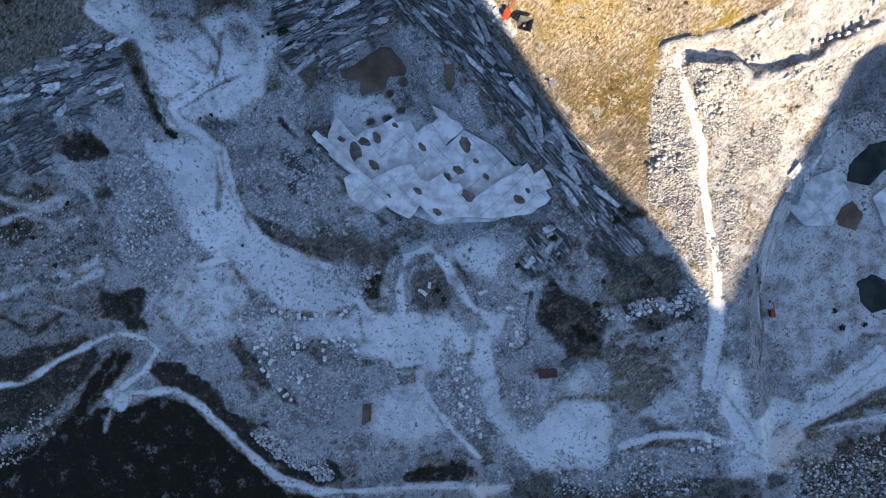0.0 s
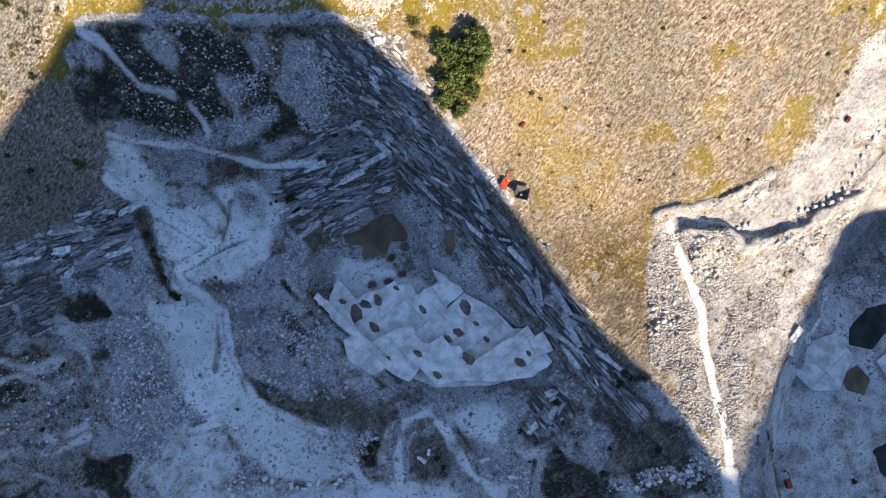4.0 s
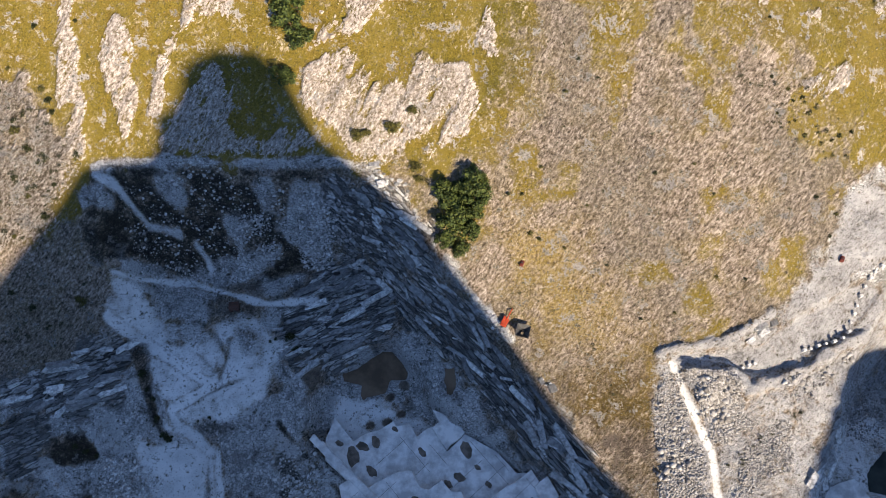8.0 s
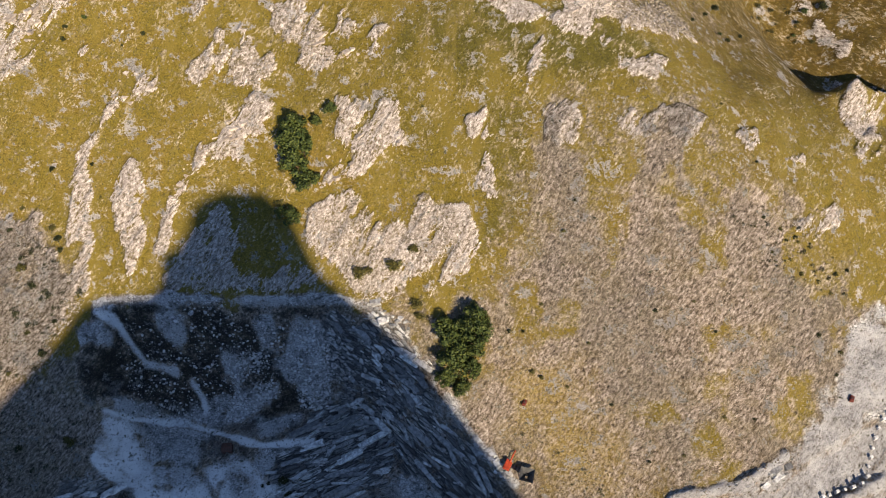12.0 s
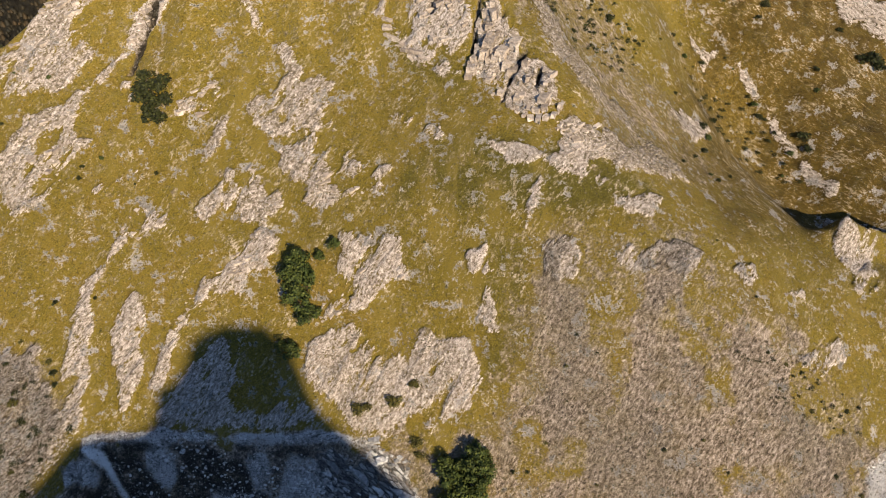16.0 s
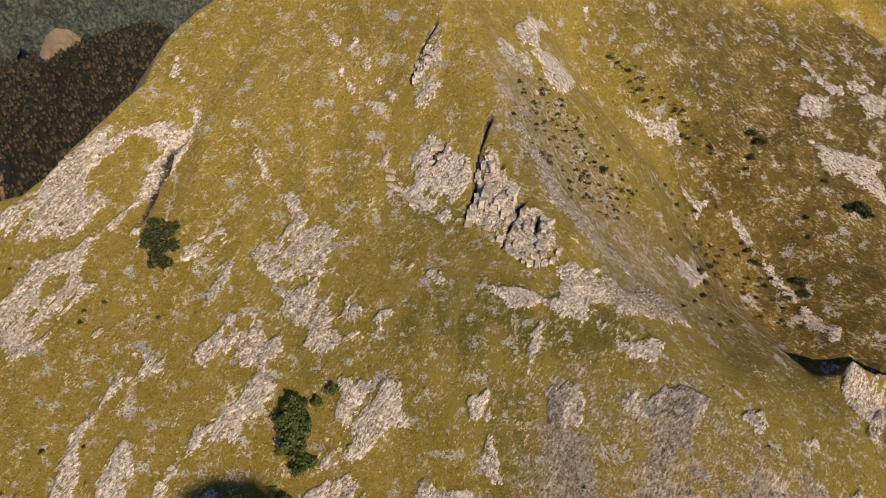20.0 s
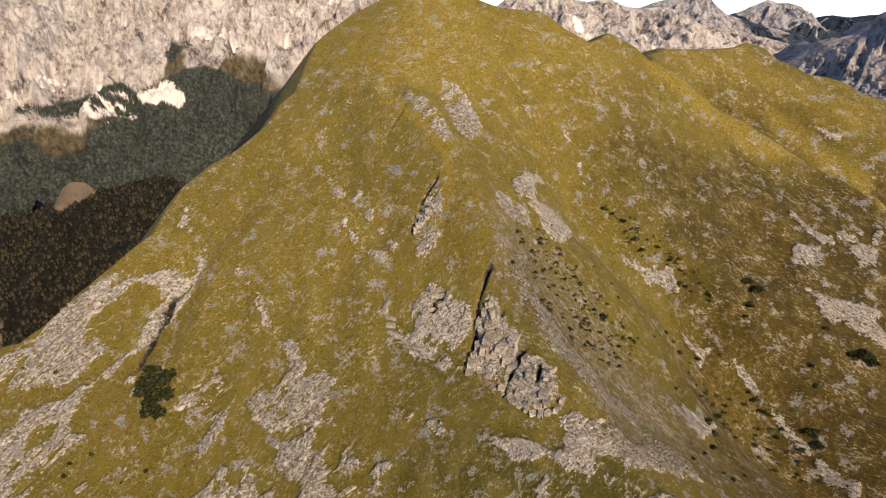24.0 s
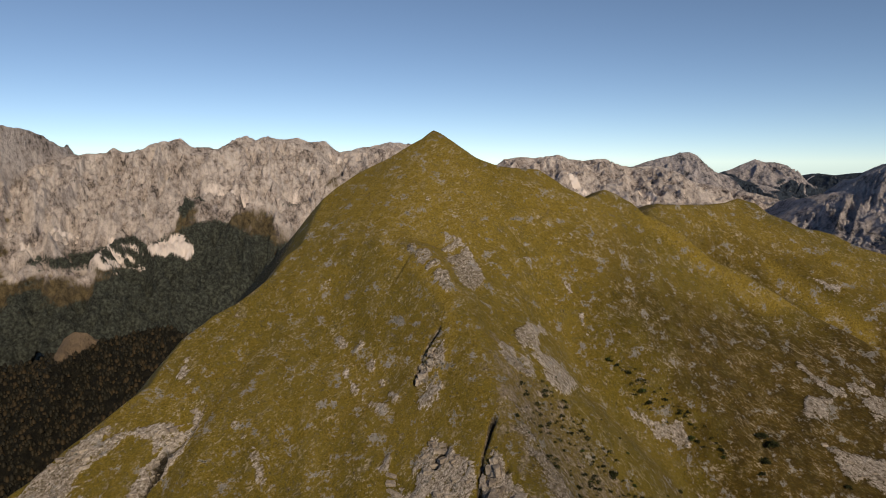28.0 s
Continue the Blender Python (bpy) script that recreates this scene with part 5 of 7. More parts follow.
# ---- benches sawn from the marble ----
def bench(points, top, label, foot=1.0):
    rng = random.Random(len(label))
    outline = []
    for (ax, ay), (bx, by) in zip(points, points[1:] + points[:1]):
        n = max(1, int(math.dist((ax, ay), (bx, by)) / 3.5))
        for k in range(n):
            u = (k + (rng.uniform(-0.25, 0.25) if k else 0)) / n
            o = rng.uniform(-0.5, 0.5) if k else 0
            outline.append((ax + (bx - ax) * u + o, ay + (by - ay) * u - o))
    bm = bmesh.new()
    face = bm.faces.new([bm.verts.new((px, py, top)) for px, py in outline])
    bm.normal_update()
    if face.normal.z < 0:
        face.normal_flip()
    made = bmesh.ops.extrude_face_region(bm, geom=[face])
    down = [v for v in made["geom"] if isinstance(v, bmesh.types.BMVert)]
    for v in down:
        v.co.z = foot
    bmesh.ops.recalc_face_normals(bm, faces=bm.faces[:])
    top_edges = [e for e in bm.edges if all(abs(v.co.z - top) < 1e-4 for v in e.verts)]
    bmesh.ops.bevel(bm, geom=top_edges, offset=0.15, segments=1, affect="EDGES")
    thing = tagged(part("quarry_bench", bm, cut_marble), label, "rock bench", "sawn quarry benches")
    # saw cuts and drill lines across its top
    ox, oy = np.mean(points, axis=0)
    for turn, gap in ((-49, 6.5), (41, 8.0)):
        c, s = math.cos(radians(turn)), math.sin(radians(turn))
        for off in np.arange(-60, 60, gap):
            off += rng.uniform(-1.5, 1.5)
            run = np.arange(-70, 70, 1.0)
            lx, ly = ox + run * c - off * s, oy + run * s + off * c
            ok = np.where(inside(lx, ly, points) > 0.8)[0]
            if len(ok) < 5 or rng.random() < 0.35:
                continue
            a, b_ = ok[0], ok[-1]
            if rng.random() < 0.6:
                a, b_ = sorted(rng.sample(range(a, b_ + 1), 2))
            if b_ - a < 3:
                continue
            cut = bmesh.new()
            box(cut, ((lx[a] + lx[b_]) / 2, (ly[a] + ly[b_]) / 2, top + 0.005), (b_ - a, 0.16, 0.03), Euler((0, 0, radians(turn))))
            part("saw_cut", cut, grimy_marble, thing)
    return thing


bench([(-52.1, 53.9), (-48.7, 62.9), (-39.8, 52.4), (-34.7, 55.6), (-28.6, 57.1), (-21.9, 61.1), (-20.5, 58.7), (-14.4, 59.9), (-11.2, 53.9), (-4.2, 58.4), (2.3, 47.5), (10.4, 55), (14.8, 52.6), (24.4, 47.2), (32.9, 37.7), (38.5, 38.2), (48.8, 22.4), (21.4, 12.2), (-2.9, 11.5), (-27.3, 22.8), (-51.8, 43.9)], 8.5, "pale sawn marble bench with a stepped edge above the pond")
bench([(-37.8, 30.5), (-31.7, 32), (-18.7, 38.5), (-13.2, 38.9), (-10, 32), (-5.8, 30.9), (-0.2, 34.7), (3.9, 29.9), (8.1, 29.9), (11.9, 21.9), (21.8, 27.6), (31.7, 33.5), (39, 38.7), (49.5, 22.3), (40.8, 15.6), (21.4, 13.5), (6.8, 14.2), (-2.9, 12.1), (-10.2, 20.2), (-15.2, 14.1), (-22.6, 17.8), (-28.6, 23.9)], 12.5, "broad upper marble bench with a saw-toothed edge")
bench([(-4.1, 65.8), (7.4, 60.4), (10.4, 55.2), (2.3, 47.8), (-4.2, 57.6), (-1.2, 60.3)], 10.0, "small square marble bench of lighter stone")
bench([(40, 31.4), (45.6, 35.7), (50, 27.1), (42.5, 24.7)], 14.0, "narrow marble bench below the bedded wall")
bench([(-55.1, 50.1), (-52.6, 51.8), (-22, 22), (-23.9, 18.6)], 13.6, "long narrow sawn marble step beside the pit")
bench([(-58.6, 52.3), (-56.6, 54.8), (-35.1, 33.9), (-37.2, 31.3)], 14.2, "long narrow sawn marble step above another")
bench([(-44.4, 32.7), (-40.4, 35.3), (-24.7, 20.7), (-31.3, 16.9), (-41.8, 23.5)], 14.4, "pale marble block bench at the pit's edge")
bench([(159.6, 26), (190.6, 35.8), (197.3, 24.7), (188.8, 8.4), (175, 8.6)], float(np.median(L.at(*zip(*[(159.6, 26), (190.6, 35.8), (197.3, 24.7), (188.8, 8.4), (175, 8.6)])))) + 2.0, "blue-white sawn marble bench in a side pit", -20)
bench([(208.2, 21.8), (222.1, 32.6), (238.5, 26.8), (238.3, 13.1), (213.5, 8)], float(np.median(L.at(*zip(*[(208.2, 21.8), (222.1, 32.6), (238.5, 26.8), (238.3, 13.1), (213.5, 8)])))) + 2.0, "sawn marble bench beside the black pond", -20)


def puddle(px, py, r, level, seed):
    rng = random.Random(seed)
    bm = bmesh.new()
    turn, size = rng.uniform(0.2, 1.4), rng.uniform(0.6, 1.15)
    ring = []
    for k in range(14):
        a, q = k * math.tau / 14, 1.2 * r * size * rng.uniform(0.75, 1.1)
        u, v = 1.25 * q * math.cos(a), 0.75 * q * math.sin(a)
        ring.append(bm.verts.new((px + u * math.cos(turn) + v * math.sin(turn), py - u * math.sin(turn) + v * math.cos(turn), level)))
    bm.faces.new(ring)
    tagged(part("puddle", bm, silt), "brown puddle of silt on a sawn marble bench", "puddle", "puddles on the benches")


silt = plain("wet_silt", (0.15, 0.12, 0.095), 0.35, 0.0, (0.06, 0.047, 0.035), 4.0)
for k, (px, py, r) in enumerate([(-29.6, 51.7, 2.1), (-35.5, 49.9, 2.1), (-39.7, 45.7, 2.9), (-45.9, 51.4, 1.6), (-21.1, 57.3, 1.9), (-8.9, 47.1, 1.6), (11.1, 47.9, 2.7), (15.7, 40.4, 1.9), (7.7, 36.2, 1.9), (2.6, 33.4, 2.1), (20.3, 33.1, 1.6), (-31.2, 39.2, 2.4)]):
    puddle(px, py, r, 8.52 + 0.001 * k, k)
for k, (px, py, r) in enumerate([(11.7, 24.0, 2.4), (35.0, 21.9, 2.9), (38.9, 26.0, 1.9), (44.3, 27.3, 1.3), (-10.9, 26.7, 1.9), (-2.3, 17.0, 2.1), (-24.6, 23.8, 1.9)]):
    puddle(px, py, r, 12.52 + 0.001 * k, 40 + k)


# ---- stones ----
def stones(name, spots, label, mat, seed, low=0.35, high=1.4, flat=0.75, cover=""):
    """Loose stones over areas: each area with its count."""
    rng = np.random.default_rng(seed)
    g = (1 + 5 ** 0.5) / 2
    ico = np.array([(-1, g, 0), (1, g, 0), (-1, -g, 0), (1, -g, 0), (0, -1, g), (0, 1, g), (0, -1, -g), (0, 1, -g), (g, 0, -1), (g, 0, 1), (-g, 0, -1), (-g, 0, 1)]) / 1.9
    tri = np.array([(0, 11, 5), (0, 5, 1), (0, 1, 7), (0, 7, 10), (0, 10, 11), (1, 5, 9), (5, 11, 4), (11, 10, 2), (10, 7, 6), (7, 1, 8), (3, 9, 4), (3, 4, 2), (3, 2, 6), (3, 6, 8), (3, 8, 9), (4, 9, 5), (2, 4, 11), (6, 2, 10), (8, 6, 7), (9, 8, 1)])
    ps = []
    for area, count in spots:
        ax, ay = np.array(area).T
        got, tries = np.zeros((0, 2)), 0
        while len(got) < count:
            q = np.stack([rng.uniform(ax.min(), ax.max(), 4 * count), rng.uniform(ay.min(), ay.max(), 4 * count)], -1)
            keep = inside(q[:, 0], q[:, 1], area) + 9 * fbm(q[:, 0], q[:, 1], 12, 3, seed) > 1.0
            if cover:
                i, j = np.searchsorted(L.xs, q[:, 0]), np.searchsorted(L.ys, q[:, 1])
                keep &= L.m[cover][j, i] > 0.35 + 0.3 * rng.random(len(q))
            got = np.concatenate([got, q[keep]])
            tries += 1
            if tries > 30:
                break
        ps.append(got[:count])
    ps = np.concatenate(ps)
    n = len(ps)
    r = low + (high - low) * rng.random(n) ** 3
    co = ico[None] * (1 + 0.35 * rng.standard_normal((n, 12, 1)).clip(-1, 1)) * r[:, None, None] * rng.uniform(0.6, 1.2, (n, 1, 3)) * (1, 1, flat)
    a = rng.uniform(0, 6.28, n)
    c, s = np.cos(a)[:, None], np.sin(a)[:, None]
    co = np.stack([co[..., 0] * c - co[..., 1] * s, co[..., 0] * s + co[..., 1] * c, co[..., 2]], -1)
    co += np.stack([ps[:, 0], ps[:, 1], L.at(ps[:, 0], ps[:, 1]) + 0.25 * r], -1)[:, None]
    faces = (tri[None] + 12 * np.arange(n)[:, None, None]).reshape(-1, 3)
    me = bpy.data.meshes.new(name)
    me.vertices.add(n * 12), me.loops.add(faces.size), me.polygons.add(len(faces))
    me.vertices.foreach_set("co", co.ravel())
    me.loops.foreach_set("vertex_index", faces.ravel())
    me.polygons.foreach_set("loop_start", np.arange(0, faces.size, 3))
    me.update()
    me.materials.append(mat)
    return tagged(new(name, me), label, "rubble", kind="stuff")


def stone_material(name, a, b, c):
    m, t, p = material(name, 0.9)
    geo = t.nodes.new("ShaderNodeNewGeometry")
    col = ramp(t, geo.outputs["Random Per Island"], (0.0, a), (0.5, b), (1.0, c))
    n = noise_node(t, 0.5, 4, 0.7)
    t.links.new(blend(t, grey(t, n, 0.4, 0.6, 0.4, 0.0), col, a), p.inputs["Base Color"])
    bump(t, p, n, 0.6, 0.2)
    return m


white_stone = stone_material("white_stone", (0.22, 0.215, 0.21), (0.45, 0.445, 0.43), (0.72, 0.71, 0.69))
# darker copy of white_stone for rubble in the sun, to offset its brightness
sunlit_stone = stone_material("sunlit_stone", (0.12, 0.112, 0.104), (0.26, 0.252, 0.246), (0.43, 0.425, 0.42))
tan_stone = stone_material("tan_stone", (0.1, 0.08, 0.055), (0.18, 0.15, 0.11), (0.32, 0.28, 0.22))
stones("rubble", [
    ([(101.8, 73.9), (118.4, 74.4), (122.2, 66.5), (129.5, 51.1), (123.3, 42), (115.3, 39.9), (107.5, 58.4)], 9000), ([(91.2, 63.6), (97.4, 73.7), (110.5, 42.4), (113.4, 13.4), (116.6, -11.5), (104.3, 3.7), (89.5, 26.4)], 9000),
    ([(116.9, 35.1), (132.2, 48.8), (148.5, 57.8), (145.7, 41.8), (127.1, 25.3), (119.9, 25.5)], 2200), ([(117.7, 23.1), (132.2, 22.8), (130.6, 3.2), (126.3, -16.7), (121.1, -1.6)], 1800), ([(166.6, 73.8), (207.6, 86.5), (225.3, 57.3), (208.6, 49.3), (195, 55)], 3000),
], "sunlit heap of broken pale marble", sunlit_stone, 3, 0.1, 0.62)
stones("boulders", [([(104.5, 72.8), (120.7, 70.2), (124.3, 62.9), (121.6, 55.7), (115.5, 49.1), (110, 56)], 240), ([(92.5, 64), (97.4, 73.7), (104, 52), (103, 30), (91, 30)], 90), ([(128, 64), (146, 69), (165, 80), (180, 86), (178, 80), (150, 62), (134, 58)], 90)], "tumbled white marble boulders on sunlit waste", sunlit_stone, 8, 0.5, 1.5)
stones("rubble", [
    ([(-151.3, 52.1), (-133.4, 49.4), (-127.5, 28.7), (-118, 4.8), (-126.6, -19), (-145.2, -13.4), (-155.1, 8)], 3000), ([(3.6, -39.7), (14.1, -53.1), (16.2, -85.1), (3, -79.7), (-2.1, -63.6)], 1200), ([(27.7, -21.3), (40.7, -26.7), (37.9, -47.9), (27.3, -53.2)], 700),
    ([(-39.4, -65.8), (-60.6, -52.1), (-70.9, -30.6), (-92.1, -24.9), (-97.7, -40.9), (-71.6, -73.3), (-50.4, -84.3)], 1500), ([(-103.7, -78.1), (-71.8, -89.3), (-50.7, -103), (-40.1, -108.5), (-61.5, -108.2), (-90.6, -91.7)], 1600), ([(71.1, -31.9), (85.8, -26.7), (119.1, -19.1), (116.9, -26.7), (85.8, -37.1)], 900),
    ([(105.8, -65.6), (123.7, -65.8), (125.4, -75.6), (114.2, -79.1)], 500), ([(-79.2, 40.9), (-53.2, 35.4), (-50.9, 24.9), (-69.5, 25.2)], 350), ([(-205.2, -81.9), (-180.9, -66.3), (-175.7, -77), (-200.1, -98), (-221.5, -103), (-221.3, -89.7)], 400), ([(160.1, -101.9), (214.2, -91), (214.5, -125.1), (159.9, -123)], 1500),
    ([(29.7, -69.1), (45.5, -63.8), (42.6, -85.1), (34.7, -90.5)], 350), ([(-198.4, 32.4), (-154.2, 23.9), (-155.7, -7.9), (-182.5, -12.8), (-208.7, -1.8)], 500), ([(50.4, -95.8), (117, -95.1), (117.6, -116.8), (50.2, -117.3)], 1300), ([(-59.8, -6.8), (-25.1, -7.3), (-38.8, -25.7), (-75.9, -14.5)], 600), ([(-78.8, 46), (-57.6, 50.7), (-43.5, 6.3), (-80.7, 6.9)], 900),
], "shaded rubble of white marble on the quarry floor", white_stone, 4, 0.2, 0.95)
stones("rubble", [
    ([(-102.3, 133.1), (-89.3, 137.7), (-74.6, 140.3), (-75.7, 137.4), (-88.6, 133), (-98.9, 127.1)], 900), ([(-123.5, 155.7), (-108.1, 156.9), (-114.4, 150.7), (-121.1, 152)], 500), ([(-150.4, 157.6), (-121.2, 159.4), (-33.5, 155.5), (-58.2, 141.5), (-83.1, 133), (-139.5, 124.9)], 1500),
    ([(-98.6, 146.4), (-79.7, 147.4), (-90, 142.1), (-96.1, 140.7)], 400), ([(-66.9, 153.6), (-44.5, 153.2), (-49.8, 132.6), (-66.4, 132.7)], 1300),
], "broken marble strewn over dark ground at the quarry head", white_stone, 5, 0.2, 0.9)
stones("scree", [([(-198.9, 189.7), (-174.8, 187.6), (-163.3, 175.8), (-156.6, 161.9), (-177.1, 142.2), (-202.2, 130.3)], 2500), (KNOLL, 7000), ([(-56.5, 189.1), (-42.9, 191.7), (-23.6, 187.1), (-4.5, 188), (4.8, 184), (11.7, 178), (14, 159), (2.3, 162.1), (-19.1, 175.1), (-14.5, 162), (-31.8, 155.7), (-43.8, 165.8), (-56.8, 179.7)], 2500),
    ([(-17.2, 152), (5.4, 124.2), (30, 94.7), (55.5, 61.3), (77.5, 25.9), (93.9, 25.4), (98.2, 78.5), (109.4, 94.2), (51, 127.2), (16.7, 147.3)], 2500)], "pale stones scattered over dry slopes", tan_stone, 6, 0.1, 0.5)
stones("scree", [([(-209.4, 294.2), (-180.2, 321.1), (-151.1, 328.6), (-141.2, 285.5), (-155.4, 264.4), (-178, 238.9), (-193.9, 232.9)], 2600), ([(48.3, 253.1), (122.9, 267), (116.8, 248.1), (70.3, 217.1)], 1600), ([(12.5, 275.9), (23.4, 302.7), (53.4, 256.8), (29.1, 255.3)], 500), ([(28.3, 357.3), (51.7, 350.9), (96.7, 313), (137.5, 258.1), (67.7, 250.3), (31, 302.5)], 2500),
    ([(-107, 333.8), (-51, 343.9), (-20.6, 264.7), (-19.6, 228), (-119.4, 232.4), (-125.7, 273.1)], 2600), ([(-56.6, 431.4), (-1, 438.9), (25.9, 411.1), (55.8, 377.6), (4.5, 329.8), (-55.3, 357.1)], 2600)], "limestone fragments in mountain grass", tan_stone, 7, 0.12, 0.8, 0.6, "stone")


# ---- broken bedrock ----
def slab_meshes(name, count, seed, mat):
    """A few broken slabs one metre long to share."""
    made = []
    for k in range(count):
        rng = np.random.default_rng(seed + k)
        bm = bmesh.new()
        box(bm, (0, 0, 0), (1, 1, 1), None, 0.06)
        for v in bm.verts:
            v.co += Vector(rng.uniform(-0.11, 0.11, 3))
        me = bpy.data.meshes.new(name)
        bm.to_mesh(me)
        bm.free()
        me.materials.append(mat)
        made.append(me)
    return made


def bedrock(name, area, count, turn, size, tilt, meshes, label, seed, lift=0.1):
    """Slabs in rough rows over an area, each a part of one outcrop."""
    rng = random.Random(seed)
    root = tagged(new(name), label, "rock outcrop", "rock outcrops")
    px, py = [p[0] for p in area], [p[1] for p in area]
    ox, oy = sum(px) / len(px), sum(py) / len(py)
    oz = float(L.at(ox, oy))
    root.location = (ox, oy, oz)
    done = tries = 0
    while done < count and tries < 60 * count:
        tries += 1
        x, y = rng.uniform(min(px), max(px)), rng.uniform(min(py), max(py))
        if inside(np.array([x]), np.array([y]), area)[0] < 0:
            continue
        ob = new("slab", rng.choice(meshes))
        k = 0.35 + 1.4 * rng.random() ** 2
        sx, sy, sz = size[0] * k * rng.uniform(0.6, 1.4), size[1] * k * rng.uniform(0.7, 1.3), size[2] * k
        m = pose(x - ox, y - oy, float(L.at(x, y)) - oz + lift * sz, tilt[0] + rng.uniform(-9, 9), tilt[1] + rng.uniform(-9, 9), turn + rng.gauss(0, 13))
        ob.matrix_basis = m @ Matrix.Diagonal((sx, sy, sz, 1))
        ob.parent = root
        done += 1
    return root


def slab_material(name, a, b, c):
    m, t, p = material(name, 0.9)
    info = t.nodes.new("ShaderNodeObjectInfo")
    n, f = noise_node(t, 1.6, 6, 0.7), noise_node(t, 0.4, 4, 0.7)
    col = ramp(t, info.outputs["Random"], (0.0, a), (0.5, b), (1.0, c))
    col = blend(t, grey(t, n, 0.4, 0.58, 0.65, 0.0), col, tuple(v * 0.4 for v in a))
    t.links.new(col, p.inputs["Base Color"])
    bump(t, p, calc(t, "ADD", n, calc(t, "MULTIPLY", f, 0.4)), 0.8, 0.5)
    return m


lime_slabs = slab_meshes("slab", 6, 100, slab_material("limestone_slab", (0.3, 0.25, 0.205), (0.42, 0.36, 0.3), (0.56, 0.49, 0.42)))
marble_slabs = slab_meshes("slab", 6, 120, slab_material("marble_slab", (0.17, 0.17, 0.17), (0.38, 0.38, 0.375), (0.74, 0.74, 0.72)))
for k, (area, count, turn, size, label) in enumerate((
    ([(12.5, 275.9), (18.1, 294.9), (22.9, 304.8), (25.7, 294.3), (17.6, 275)], 34, 70, (5.0, 2.4, 2.2), "tall cracked limestone slabs standing in the grass"),
    ([(20.8, 281.4), (26.9, 292), (35.3, 281.7), (28.3, 263.5), (22.3, 266.8)], 40, 68, (4.6, 2.2, 2.2), "split limestone rib between dark fissures"),
    ([(30.6, 259.3), (37.6, 276.2), (50.5, 267.1), (53.4, 256.8), (50.7, 252.9), (38.7, 253.2)], 46, 66, (4.0, 2.0, 1.8), "pale limestone outcrop broken into blocks"),
    ([(-5.5, 317), (13, 302.6), (14.2, 291.9), (5, 285), (-10.8, 298.2), (-14.9, 306)], 40, 20, (3.0, 1.6, 1.2), "bedded limestone ledges in the turf"),
    ([(-27.3, 312.2), (-21.7, 304.1), (-9.4, 290.8), (2.4, 281.1), (1.1, 278.3), (-12, 287.7), (-24.3, 301.1)], 34, -30, (3.4, 1.6, 1.2), "curved row of limestone ledges"),
    ([(48.3, 253.1), (67.7, 250.3), (68.8, 238.8), (51.2, 232.4)], 40, 30, (2.8, 1.5, 1.1), "broken limestone ledge on the spur"),
    ([(-118.9, 279.9), (-104.2, 289), (-98.3, 284.2), (-109.7, 270.7), (-120.5, 273.1)], 26, 50, (3.0, 1.6, 1.2), "knobbly limestone boss beside a thicket"),
    ([(-151.1, 328.6), (-127.8, 336.8), (-125.1, 350.1), (-119.1, 345.2), (-125.8, 323.5), (-138.1, 303.2), (-144.5, 303.1), (-138.1, 322)], 40, 55, (3.2, 1.5, 1.2), "limestone rib along a fissure"),
    ([(-58.5, 237.1), (-55.5, 247.3), (-50.4, 247.7), (-44.8, 239.2), (-22.3, 238.7), (-24.6, 233), (-44.7, 237.1), (-54.5, 234.5)], 30, 40, (2.6, 1.3, 1.0), "pale ledges of limestone in the grass"),
    ([(-187.5, 268.9), (-170.2, 273.3), (-155, 289.5), (-162.8, 275.6), (-163.2, 264.4), (-169.8, 247.2), (-178, 238.9)], 40, 55, (3.0, 1.4, 1.0), "weathered limestone ledges below the ridge"),
    ([(-199.8, 299), (-180.2, 321.1), (-163.2, 333.8), (-152.4, 328.6), (-164.9, 313.5), (-159.4, 298.9), (-167.8, 287.1), (-191.1, 284.8)], 46, 40, (3.2, 1.4, 1.0), "limestone ledges along the ridge"),
    ([(-2.5, 360.3), (-8.5, 353.2), (-14.1, 342), (-8.3, 339.9), (0.4, 352.6)], 24, 70, (3.6, 1.8, 1.6), "dark-cracked limestone rib high on the spur"),
    ([(-116.2, 194.9), (-105.8, 211), (-90.8, 220), (-80.7, 228.9), (-69.8, 226.7), (-81.3, 212.9), (-96.2, 207.9), (-108.7, 200.1)], 46, 45, (2.6, 1.2, 0.9), "streaks of limestone in yellow grass"),
    ([(-41.8, 222.6), (-18, 217.8), (-14, 205.2), (-20.7, 204.6), (-32.9, 198.1), (-52.6, 194.7)], 40, 50, (2.4, 1.1, 0.8), "limestone pavement in yellow grass"),
    ([(-144.1, 221.1), (-141.1, 232.6), (-132.4, 240.1), (-120.7, 232.3), (-126.8, 229.5), (-139.1, 224)], 26, 50, (2.2, 1.1, 0.8), "grey limestone patch in grass"),
    ([(208.1, 371.2), (217.6, 364), (244.1, 356.7), (240.1, 341.4), (215, 352.6)], 24, -20, (3.0, 1.5, 1.0), "grey limestone scar beside the gully"),
)):
    bedrock("rock_outcrop", area, count, turn, size, (0, 0), lime_slabs, label, 200 + k, -0.32)
